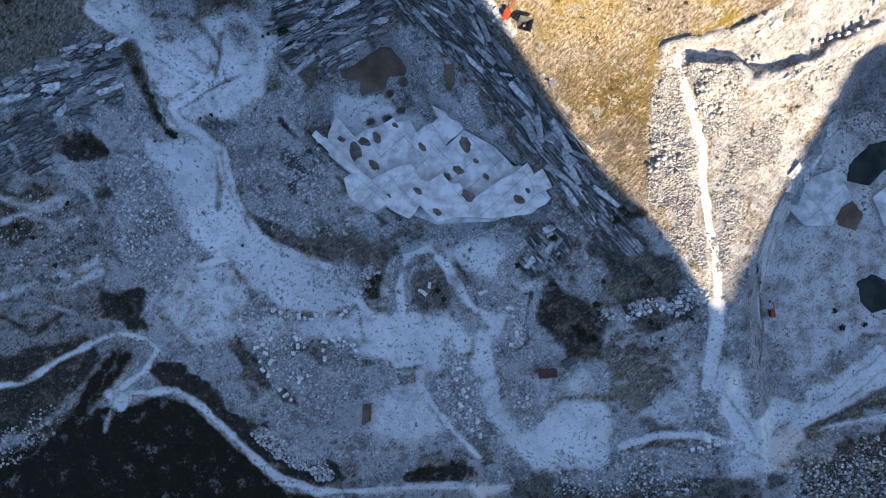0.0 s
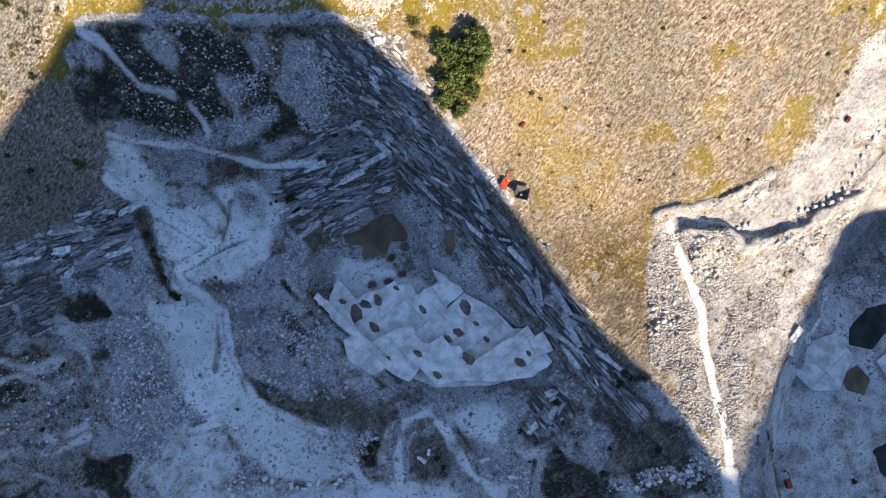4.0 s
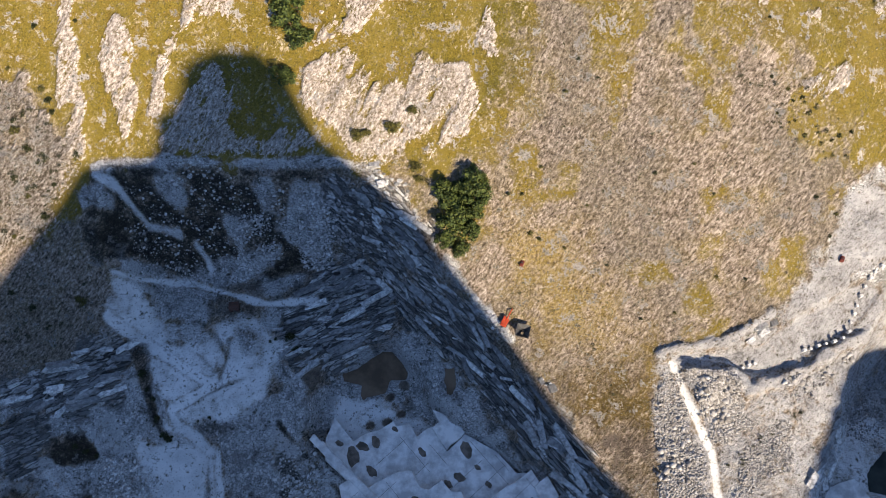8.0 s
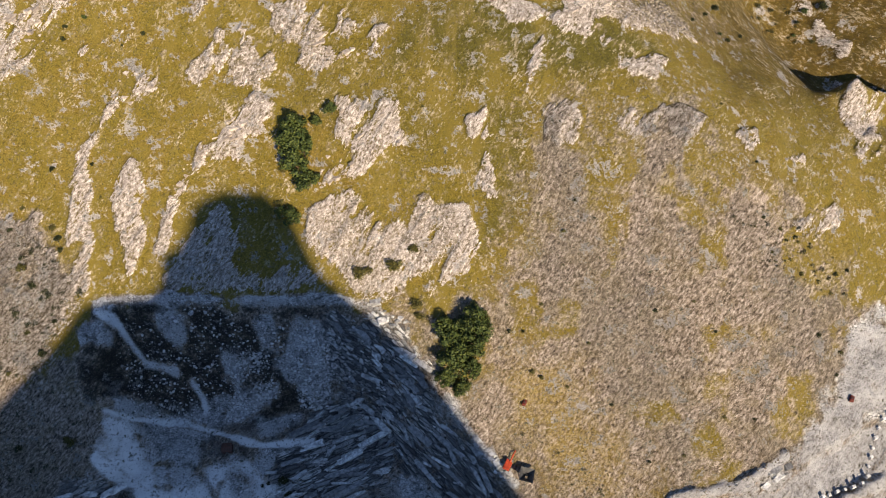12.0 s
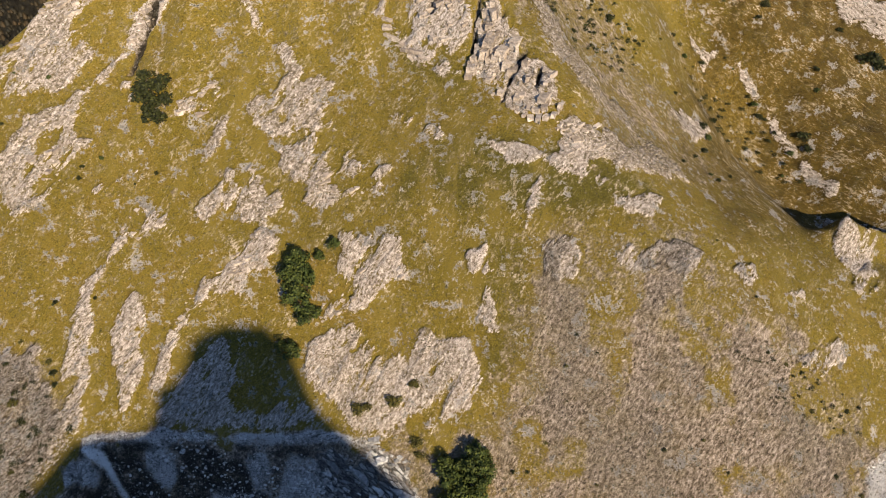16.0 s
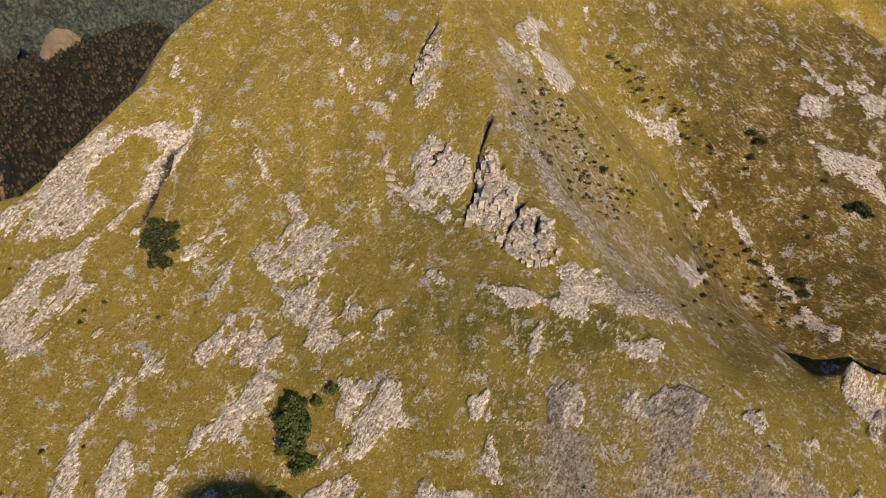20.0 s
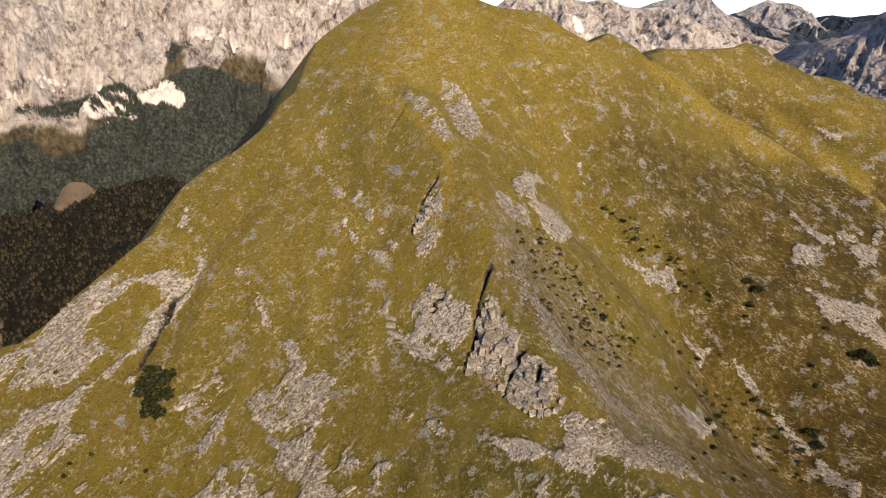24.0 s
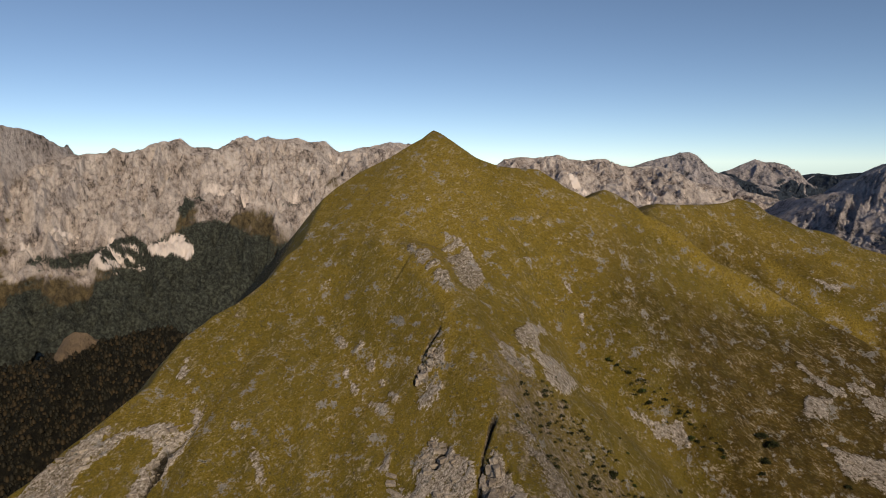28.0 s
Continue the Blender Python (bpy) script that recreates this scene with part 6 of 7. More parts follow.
for k, (area, count, turn, size, tilt, label) in enumerate((
    ([(-28.9, 141), (-20.6, 142.8), (-4.3, 124.9), (20.4, 96.5), (45.8, 68.3), (65.9, 39), (80.1, 16), (67.7, 11.2), (45.8, 32.1), (25.9, 68.8), (2.7, 91), (-10.5, 102.2), (-21.2, 110.6)], 130, -49, (9.0, 1.5, 1.4), (16, 0), "bedded grey-white marble wall with tilted slabs"),
    ([(-79.5, 99.9), (-58.7, 132.9), (-35.8, 135.6), (-22.5, 116.2), (-25.2, 100.9), (-42.9, 91.3), (-53.7, 79.3), (-63.3, 83.3)], 120, 24, (8.0, 1.4, 1.2), (-14, 0), "tilted marble beds at the head of the pit"),
    ([(-207, 76.8), (-174.2, 84.8), (-155.2, 95.4), (-143.1, 95.3), (-146.9, 69), (-169.3, 65.8), (-209.9, 67.6)], 90, 20, (7.0, 1.4, 1.2), (-14, 0), "tilted marble beds in shade"),
    ([(-49.8, 152.1), (-33.7, 154.9), (-19.3, 146.6), (-6, 134.7), (-10.4, 124.5), (-27.6, 122.5), (-44.1, 133)], 90, -40, (6.0, 1.5, 1.3), (14, 0), "chaotic marble slabs below the quarry rim"),
    ([(37, -0.3), (51.1, 11.2), (57.4, 8.5), (52.4, -7), (40.8, -10.3)], 30, 45, (3.2, 1.6, 1.3), (0, 0), "pale jumbled marble slabs beside a track"),
    ([(-33.5, 155.5), (-29.7, 157.9), (-21.4, 152.8), (-11.8, 148.4), (-14.3, 145.7), (-29.1, 151.7)], 22, 20, (2.6, 1.6, 1.3), (0, 0), "white broken rock on the quarry rim"),
    ([(3.6, 121.4), (12.2, 111.8), (24.6, 99.6), (30.7, 93.8), (27.2, 92.2), (12.3, 106.8)], 30, -50, (2.4, 1.4, 1.2), (0, 0), "white rock edge of the quarry in sun"),
    ([(44.2, 77.8), (50.6, 70.9), (48.4, 67.7), (43.5, 72.8)], 10, -50, (2.2, 1.4, 1.2), (0, 0), "white rock knob on the quarry rim"),
    ([(148.6, 25.1), (161.6, 44.4), (170.8, 59.1), (187.9, 57.8), (179.1, 35.6), (165, 19.1)], 46, 55, (6.0, 1.8, 1.5), (10, 0), "steep marble ribs between sun and shade"),
    ([(116.1, 84.7), (128, 82.6), (140.2, 90.4), (136.9, 93.1), (124.7, 86.4)], 20, 30, (3.0, 1.6, 1.2), (0, 0), "white rock edge above the bench"),
)):
    bedrock("rock_wall", area, count, turn, size, tilt, marble_slabs, label, 300 + k)


# ---- trees and bushes ----
def crown_mesh(bm, rng, blobs, leaves, leaf):
    """Leaves in loose clumps; blobs are centres with radii."""
    for _ in range(leaves):
        cx, cy, cz, r = blobs[rng.integers(len(blobs))]
        d = Vector(rng.standard_normal(3)).normalized()
        at = Vector((cx, cy, cz)) + d * r * (0.45 + 0.6 * rng.random() ** 0.6)
        u = Vector(rng.standard_normal(3)).normalized()
        w = u.cross(d + Vector((0.01, 0.02, 0))).normalized()
        k = leaf * rng.uniform(0.6, 1.4)
        bm.faces.new([bm.verts.new(at + q) for q in (-u * k, w * k * 0.6, u * k, -w * k * 0.6)])


def tree(seed, mat):
    """A broad tree one metre in crown radius."""
    rng = np.random.default_rng(seed)
    root = new("tree")
    bm = bmesh.new()
    blobs = []
    tube(bm, (0, 0, -0.3), (0.04, 0.02, 0.75), 0.07, 0.05)
    for k in range(7):
        a, r, h = k * 0.9 + rng.uniform(-0.3, 0.3), rng.uniform(0.35, 0.72), rng.uniform(0.7, 1.45)
        tip = (r * math.cos(a), r * math.sin(a), h)
        tube(bm, (0.03, 0.01, rng.uniform(0.35, 0.75)), tip, 0.035, 0.012, 5)
        blobs.append((*tip, rng.uniform(0.24, 0.4)))
    blobs += [(0, 0, 1.65, 0.35), (0.15, -0.1, 1.3, 0.4), (-0.2, 0.15, 1.15, 0.4)]
    part("trunk", bm, bark, root)
    bm = bmesh.new()
    crown_mesh(bm, rng, blobs, 1500, 0.075)
    part("crown", bm, mat, root)
    return root


def bush(seed, mat):
    rng = np.random.default_rng(seed)
    root = new("bush")
    bm = bmesh.new()
    blobs = []
    for k in range(5):
        a = k * 1.3 + rng.uniform(-0.4, 0.4)
        tip = (0.5 * math.cos(a), 0.5 * math.sin(a), rng.uniform(0.4, 0.8))
        tube(bm, (0, 0, -0.2), tip, 0.05, 0.015, 5)
        blobs.append((*tip, rng.uniform(0.3, 0.45)))
    blobs.append((0, 0, 0.8, 0.4))
    part("stem", bm, bark, root)
    bm = bmesh.new()
    crown_mesh(bm, rng, blobs, 420, 0.12)
    part("foliage", bm, mat, root)
    return root


def plant(kinds, spots, label, category, group, seed, tall=1.0):
    rng = random.Random(seed)
    for k, (px, py, r) in enumerate(spots):
        m = pose(px, py, float(L.at(px, py)) - 0.1 * r, 0, 0, rng.uniform(0, 360))
        made = copy_thing(kinds[k % len(kinds)], m)
        made.scale = (r * rng.uniform(0.85, 1.15), r * rng.uniform(0.85, 1.15), r * tall * rng.uniform(0.8, 1.15))
        tagged(made, label, category, group)


green_trees = [tree(1, leaf_green), tree(2, leaf_green), tree(3, leaf_green)]
dark_bushes, olive_bushes, green_bushes = [bush(4, leaf_dark), bush(5, leaf_dark)], [bush(6, leaf_olive), bush(7, leaf_olive)], [bush(8, leaf_green)]
plant(green_trees, [(-61.1, 214.2, 7.0), (-63.8, 207.6, 6.5), (-57.0, 206.5, 7.4), (-60.2, 200.7, 7.4), (-56.2, 196.0, 5.9), (-44.8, 218.6, 3.7), (-51.7, 215.9, 3.5), (-62.8, 184.7, 5.5), (-67.6, 187.8, 3.5), (-59.3, 210.4, 6.5)], "leafy green tree on a grassy slope", "tree", "trees above the quarry rim", 1)
plant(green_trees, [(2.6, 144.5, 6.8), (15.0, 145.1, 7.2), (5.0, 138.7, 7.8), (16.9, 140.0, 6.7), (4.4, 131.7, 7.3), (13.4, 129.5, 6.8), (1.9, 127.4, 4.9), (8.5, 124.0, 5.4), (9.8, 142.9, 6.3), (8.6, 134.6, 6.8), (15.1, 136.0, 5.3)], "bright green tree in a grove at the quarry rim", "tree", "trees above the quarry rim", 2)
plant(olive_bushes, [(-34.0, 165.3, 3.9), (-30.3, 166.0, 2.9), (-19.3, 166.9, 3.9), (-10.7, 171.5, 3.3), (-9.8, 154.2, 3.4), (-8.7, 150.4, 2.9), (-68.7, 191.6, 2.5), (-67.0, 202.7, 2.2), (18.7, 147.8, 2.1), (41.7, 148.6, 1.4)], "olive-green shrub among pale rock", "bush", "shrubs on the slope", 3, 0.7)
plant(dark_bushes, [(-134.8, 287.5, 5.8), (-126.9, 284.1, 6.3), (-131.8, 278.2, 7.4), (-124.7, 276.5, 5.9), (-128.1, 271.3, 6.2), (-136.5, 282.3, 4.6), (-129.8, 282.4, 6.8), (-129.9, 274.3, 6.2), (175.4, 370.2, 4.2), (179.5, 365.7, 4.9), (172.6, 357.0, 3.5), (168.8, 352.5, 2.4), (226.4, 333.3, 6.4), (231.4, 331.1, 5.0), (221.6, 334.7, 3.2)], "dense dark evergreen thicket on the slope", "bush", "thickets on the slope", 4, 0.8)
plant(dark_bushes + green_bushes, [(34.6, 312.3, 1.4), (41.7, 338.0, 1.2), (54.2, 352.5, 0.9), (60.0, 359.4, 0.9), (63.6, 331.9, 1.5), (67.6, 325.9, 1.8), (57.9, 319.4, 1.1), (53.5, 319.9, 1.1), (63.6, 348.9, 0.9), (82.5, 322.6, 2.7), (78.1, 324.5, 1.8), (93.4, 323.7, 1.5), (96.0, 319.6, 1.5), (88.8, 312.1, 1.5), (73.9, 302.3, 1.1), (62.0, 303.2, 1.4), (117.6, 305.9, 1.5), (131.7, 343.5, 2.0), (142.3, 344.8, 2.0), (154.6, 345.0, 1.0), (158.8, 340.6, 1.0), (125.8, 350.4, 1.0)], "small dark bush on a stony spur", "bush", "bushes on the slope", 5, 0.9)
plant(dark_bushes + green_bushes, [(112.8, 332.5, 0.9), (101.1, 322.1, 0.9), (93.9, 339.1, 1.2), (92.0, 348.1, 0.9), (82.8, 351.8, 0.9), (113.5, 385.2, 2.7), (116.6, 381.8, 2.4), (132.3, 378.0, 2.1), (137.0, 370.0, 2.4), (140.0, 368.7, 1.7), (151.7, 363.0, 1.7), (151.7, 361.2, 1.7), (107.4, 392.0, 2.1), (101.1, 395.0, 2.1), (96.6, 397.6, 2.1), (125.9, 382.2, 2.1), (130.7, 293.3, 2.7), (131.9, 286.6, 2.7), (127.4, 276.7, 2.3), (144.4, 313.9, 2.3), (169.7, 327.0, 2.7), (172.2, 322.5, 2.4), (167.0, 330.5, 1.7)], "dark bush along a mountain gully", "bush", "bushes on the slope", 6, 0.9)
plant(dark_bushes + green_bushes, [(191.8, 307.4, 4.4), (193.5, 301.9, 3.4), (186.0, 303.6, 2.4), (212.3, 347.6, 2.1), (198.5, 331.0, 2.1), (198.0, 322.8, 2.1), (112.6, 261.8, 1.4), (120.8, 269.8, 1.4), (126.9, 261.2, 1.4), (130.5, 258.9, 1.4), (138.4, 264.6, 1.2), (181.8, 295.8, 1.3), (174.8, 320.8, 1.7), (179.6, 314.0, 1.7), (-178.4, 287.1, 1.5), (-159.7, 253.6, 1.4), (-160.6, 249.3, 1.4), (-151.4, 256.7, 1.7), (-126.2, 251.2, 1.4), (-135.6, 247.1, 0.8), (-194.9, 289.5, 0.9), (-198.1, 270.1, 1.2), (-203.1, 301.4, 1.0), (39.1, 306.3, 0.8), (43.0, 303.2, 0.8), (46.8, 298.6, 0.8), (69.2, 312.7, 1.1), (73.7, 326.4, 1.2)], "low dark bush on the mountainside", "bush", "bushes on the slope", 7, 0.9)
plant(dark_bushes + olive_bushes, [(-166.6, 205.0, 1.7), (-149.6, 206.8, 1.4), (-145.8, 195.2, 0.8), (-166.5, 184.6, 2.0), (-164.3, 180.7, 2.2), (-163.2, 176.8, 1.7), (-179.5, 191.5, 1.4), (-179.4, 170.0, 2.6), (-174.8, 164.1, 2.0), (-184.7, 183.8, 1.7), (-6.4, 214.5, 0.9), (18.5, 193.2, 0.9), (53.8, 177.4, 0.9), (61.6, 171.6, 0.9), (49.8, 169.1, 1.2), (115.2, 213.1, 1.0), (127.8, 191.6, 1.0), (129.4, 172.2, 1.0), (125.7, 168.8, 0.7), (137.0, 169.4, 1.3), (139.5, 165.9, 1.0), (143.4, 167.4, 1.3), (133.0, 161.2, 1.0), (145.9, 155.3, 1.3), (162.3, 157.8, 1.3), (167.9, 159.7, 1.3)], "small bush on dry stony ground", "bush", "bushes on the slope", 8, 0.8)
plant(dark_bushes + olive_bushes, [(85.8, 141.9, 1.2), (109.3, 134.7, 1.0), (60.5, 134.7, 1.0), (164.2, 131.7, 1.3), (153.7, 136.1, 1.3), (162.3, 124.0, 1.1), (97.3, 95.4, 1.0), (113.2, 107.3, 1.2), (124.9, 106.3, 1.0), (84.0, 94.4, 1.2), (38.3, 128.2, 1.7), (41.9, 126.0, 1.4), (34.4, 141.2, 1.2), (28.6, 141.9, 1.4), (100.7, 144.1, 1.0), (52.5, 122.2, 1.0), (69.6, 114.4, 1.0), (-181.9, 107.5, 2.1), (-159.0, 109.5, 2.6), (-161.4, 110.6, 2.0), (-190.0, 113.0, 1.8), (-171.1, 140.8, 2.3), (-177.4, 147.9, 1.7), (-185.7, 133.8, 1.5), (-165.8, 151.8, 1.4)], "scattered shrub on the dry knoll", "bush", "bushes on the slope", 9, 0.8)
plant(dark_bushes, [(-137.0, 82.5, 2.3), (-130.3, 71.1, 1.7), (-133.3, 74.8, 1.4), (-128.8, 62.8, 2.3), (-124.8, 55.5, 2.3), (-122.3, 54.2, 2.3), (-131.8, 51.8, 0.9), (-109.7, 61.3, 0.8), (-104.4, 62.5, 1.1), (-102.0, 60.7, 0.8), (-79.9, 97.2, 1.1), (-77.3, 98.4, 1.1), (-70.9, 99.7, 3.0), (-68.5, 94.5, 2.7), (-59.2, 59.5, 0.8), (-94.1, 3.1, 1.1), (-33.3, -15.2, 2.1), (-30.6, -12.5, 1.9), (-36.0, -19.1, 1.6), (-2.7, -19.6, 1.9), (-0.1, -23.6, 1.6), (69.9, -26.7, 2.1), (71.1, -30.6, 1.9), (63.6, -39.9, 2.7), (68.6, -42.4, 2.7), (61.1, -37.2, 2.1)], "dark shrub in the shade of the quarry", "bush", "bushes in the quarry", 10, 0.8)
plant(dark_bushes, [(93.0, -16.4, 1.9), (96.7, -37.0, 1.9), (98.0, -42.1, 1.6), (93.1, -34.4, 1.6), (95.6, -46.8, 1.1), (111.7, -33.3, 1.4), (189.5, -32.9, 1.9), (193.5, -41.2, 1.9), (204.5, -40.0, 1.6), (34.4, -8.1, 1.6), (38.2, -21.4, 0.8), (51.1, 4.7, 1.8), (80.5, 16.8, 2.6), (78.2, 11.8, 2.4), (82.9, 14.2, 2.1), (-8.0, -103.6, 2.0), (2.7, -101.0, 2.0), (-13.4, -104.9, 1.7), (66.0, -117.3, 1.1), (-154.6, 47.2, 1.8), (-159.5, 49.2, 1.8), (-164.4, 51.1, 1.8), (-175.4, 24.2, 1.5), (-192.3, 8.6, 1.8), (-199.9, 14.0, 1.9), (-182.2, -4.8, 1.5), (-153.4, -21.3, 2.1), (-148.1, -26.7, 1.8), (143.1, -12.2, 0.8), (150.1, -18.1, 0.9)], "dark shrub on quarry waste", "bush", "bushes in the quarry", 11, 0.8)
def strew(kinds, area, count, low, high, label, group, seed):
    """Many small bushes over an area, joined."""
    rng = np.random.default_rng(seed)
    ax, ay = np.array(area).T
    cos, faces, at = [], [], 0
    while len(cos) < count:
        qx, qy = rng.uniform(ax.min(), ax.max()), rng.uniform(ay.min(), ay.max())
        if inside(np.array([qx]), np.array([qy]), area)[0] < 0:
            continue
        me = [o for o in kinds[len(cos) % len(kinds)].children if o.name.startswith("foliage")][0].data
        co = np.zeros(len(me.vertices) * 3)
        me.vertices.foreach_get("co", co)
        co = co.reshape(-1, 4, 3)[:: 3].reshape(-1, 3)
        r, a = low + (high - low) * rng.random() ** 2, rng.uniform(0, 6.28)
        c, s = math.cos(a) * r, math.sin(a) * r
        cos.append(np.stack([co[:, 0] * c - co[:, 1] * s + qx, co[:, 0] * s + co[:, 1] * c + qy, co[:, 2] * 0.9 * r + float(L.at(qx, qy)) - 0.1 * r], -1))
        faces.append(np.arange(len(co)).reshape(-1, 4) + at)
        at += len(co)
    me = bpy.data.meshes.new("bushes")
    me.from_pydata(np.concatenate(cos).tolist(), [], np.concatenate(faces).tolist())
    me.materials.append(leaf_dark)
    tagged(new("bushes", me), label, "bushes", kind="stuff")


strew(dark_bushes + green_bushes, [(33.6, 348.2), (52.2, 357.5), (81, 337.9), (100.5, 317.6), (92, 302.2), (63.1, 289.7), (44.2, 301.1)], 130, 0.9, 2.3, "low dark bushes strewn over the stony spur", "", 21)
strew(dark_bushes + green_bushes, [(95.2, 400.1), (107.4, 396.7), (141.5, 375.6), (156, 360.3), (132.5, 369.8), (104.2, 387.8)], 44, 1.0, 2.4, "dark bush along a mountain gully", "bushes on the slope", 22)
strew(dark_bushes + olive_bushes, [(124.4, 352.5), (150.1, 343.9), (172.1, 320.5), (194.9, 283.6), (178.4, 293.4), (138.7, 308)], 60, 0.9, 2.3, "small bush in a dry gully", "bushes on the slope", 23)
strew(dark_bushes + olive_bushes, [(111.2, 171.1), (146.4, 173.9), (173.7, 156.8), (162.5, 147.4), (125.6, 157.6)], 34, 0.7, 1.6, "small bush on the flank of the knoll", "bushes on the slope", 24)
strew(dark_bushes + olive_bushes, [(-184.6, 184.6), (-162.6, 173.1), (-152.6, 159.5), (-170.3, 137.8), (-195, 121.5)], 44, 0.9, 2.3, "dark bush on pale scree", "bushes on the slope", 25)
strew(dark_bushes, [(-195.6, 117.3), (-156.1, 133.6), (-152, 104), (-183.8, 86.6), (-199.3, 82.2)], 22, 0.7, 2.0, "dark bush on a shaded slope", "bushes on the slope", 26)
strew(olive_bushes + dark_bushes, [(17.2, 121.5), (44.1, 99.8), (79.4, 57.4), (91.2, 52), (73.1, 82.5), (41, 114)], 26, 0.4, 1.2, "low shrub behind the quarry rim", "bushes on the slope", 27)
strew(dark_bushes, [(51.1, -3.1), (76, -8.6), (100.6, -16.6), (105.3, -39.5), (81, -44.9), (55.9, -47.8), (45.8, -32)], 30, 0.6, 1.9, "dark shrub on quarry waste", "bushes in the quarry", 28)
strew(dark_bushes, [(-205.3, 40.3), (-158.9, 31.8), (-155.7, -7.9), (-150.9, -29.3), (-193.9, -50), (-209.7, -39.1)], 34, 0.6, 1.9, "dark shrub on quarry waste", "bushes in the quarry", 29)
strew(dark_bushes, [(81.3, -92.6), (153.3, -106.1), (211.5, -96.3), (203.3, -119.2), (81.6, -117.1)], 26, 0.5, 1.6, "dark shrub on quarry waste", "bushes in the quarry", 30)
strew(olive_bushes + dark_bushes, [(114.6, 36.4), (122.2, 41.6), (129.7, 47.6), (136.5, 52.1), (148.2, 60.1), (151.3, 58), (136.2, 46.5), (123.8, 37.3), (117.5, 33.7)], 30, 0.4, 1.3, "low shrubs on sunlit quarry waste", "", 31)
for ob in green_trees + dark_bushes + olive_bushes + green_bushes:
    for o in (*ob.children_recursive, ob):
        bpy.data.objects.remove(o)


# ---- marble blocks ----
def block(seed, size):
    rng = np.random.default_rng(seed)
    bm = bmesh.new()
    box(bm, (0, 0, size[2] / 2 - 0.15), size, None, 0.08)
    for v in bm.verts:
        v.co += Vector(rng.uniform(-0.06, 0.06, 3))
    return part("marble_block", bm, rough_marble)


def lay_blocks(kinds, spots, label, group, seed, turn=None):
    rng = random.Random(seed)
    for k, (px, py, r) in enumerate(spots):
        made = copy_thing(kinds[k % len(kinds)], pose(px, py, float(L.at(px, py)), 0, 0, rng.uniform(0, 360) if turn is None else turn + rng.uniform(-8, 8)))
        tagged(made, label, "stone block", group)


blocks = [block(1, (2.6, 1.6, 1.5)), block(2, (2.0, 1.7, 1.3)), block(3, (3.0, 1.5, 1.6)), block(4, (1.7, 1.4, 1.1))]
lay_blocks(blocks, [(-80.2, -27.5, 1.1), (-77.0, -28.6, 1.1), (-68.2, -30.6, 1.1), (-65.6, -31.5, 1.1), (-62.4, -32.3, 1.1), (-60.2, -30.2, 1.1), (-56.2, -29.5, 0.8), (-51.9, -14.9, 1.1), (-48.2, -30.1, 1.1), (-46.3, -28.3, 0.8), (-69.7, -40.8, 1.1), (-67.6, -41.3, 1.1), (-69.0, -44.5, 1.1), (-71.2, -47.9, 1.1), (-56.4, -42.8, 1.1), (-57.3, -46.8, 1.1), (-56.5, -50.8, 1.1), (-49.7, -41.6, 1.1), (-52.4, -42.1, 0.8), (-47.1, -43.0, 0.8), (-43.1, -44.4, 0.8), (-41.8, -47.1, 0.8), (-68.2, -59.5, 1.1), (-64.7, -58.7, 1.1), (-68.7, -61.3, 0.8)], "rough-sawn white marble block on the quarry floor", "stacked marble blocks", 1)
lay_blocks(blocks, [(-84.5, -47.7, 1.1), (-85.8, -43.7, 1.1), (-88.5, -45.0, 1.1), (-87.2, -51.7, 1.4), (-86.0, -55.7, 1.4), (-83.4, -58.4, 1.4), (-81.9, -51.8, 1.1), (-84.9, -41.1, 1.1), (-81.7, -41.1, 0.8), (-78.1, -65.2, 1.1), (-75.5, -67.9, 1.1), (-72.9, -70.1, 1.1), (-10.7, -19.5, 1.1), (-8.8, -20.9, 1.1), (-6.6, -16.9, 1.1), (-91.7, -6.3, 1.1), (-94.3, -4.9, 1.1), (113.6, -94.1, 1.1), (117.2, -93.4, 1.1), (120.1, -91.9, 1.1), (123.3, -90.8, 1.1), (126.2, -89.7, 1.1), (129.3, -89.7, 1.1), (132.2, -91.9, 1.2), (135.5, -95.2, 1.2), (139.1, -98.8, 1.2)], "pale marble block lining a quarry track", "stacked marble blocks", 2)
lay_blocks(blocks, [(8.6, -66.4, 1.1), (10.1, -69.1, 1.1), (7.1, -73.0, 1.1), (11.6, -75.7, 1.1), (15.0, -81.1, 1.1), (12.3, -85.1, 1.1), (6.6, -55.7, 1.1), (9.3, -53.1, 1.1), (16.2, -87.8, 1.1), (5.4, -61.0, 1.1), (30.2, -27.9, 0.8), (32.3, -31.9, 0.8), (34.0, -39.9, 0.8), (31.3, -45.2, 0.8), (97.9, -28.0, 0.8), (93.0, -29.3, 0.8), (88.2, -30.6, 0.8), (83.4, -32.4, 0.8), (105.5, -25.5, 0.8), (110.4, -24.3, 0.8)], "loose marble block among rubble", "stacked marble blocks", 3)
uprights = [block(5, (1.5, 1.2, 2.3)), block(6, (1.2, 1.1, 1.7))]
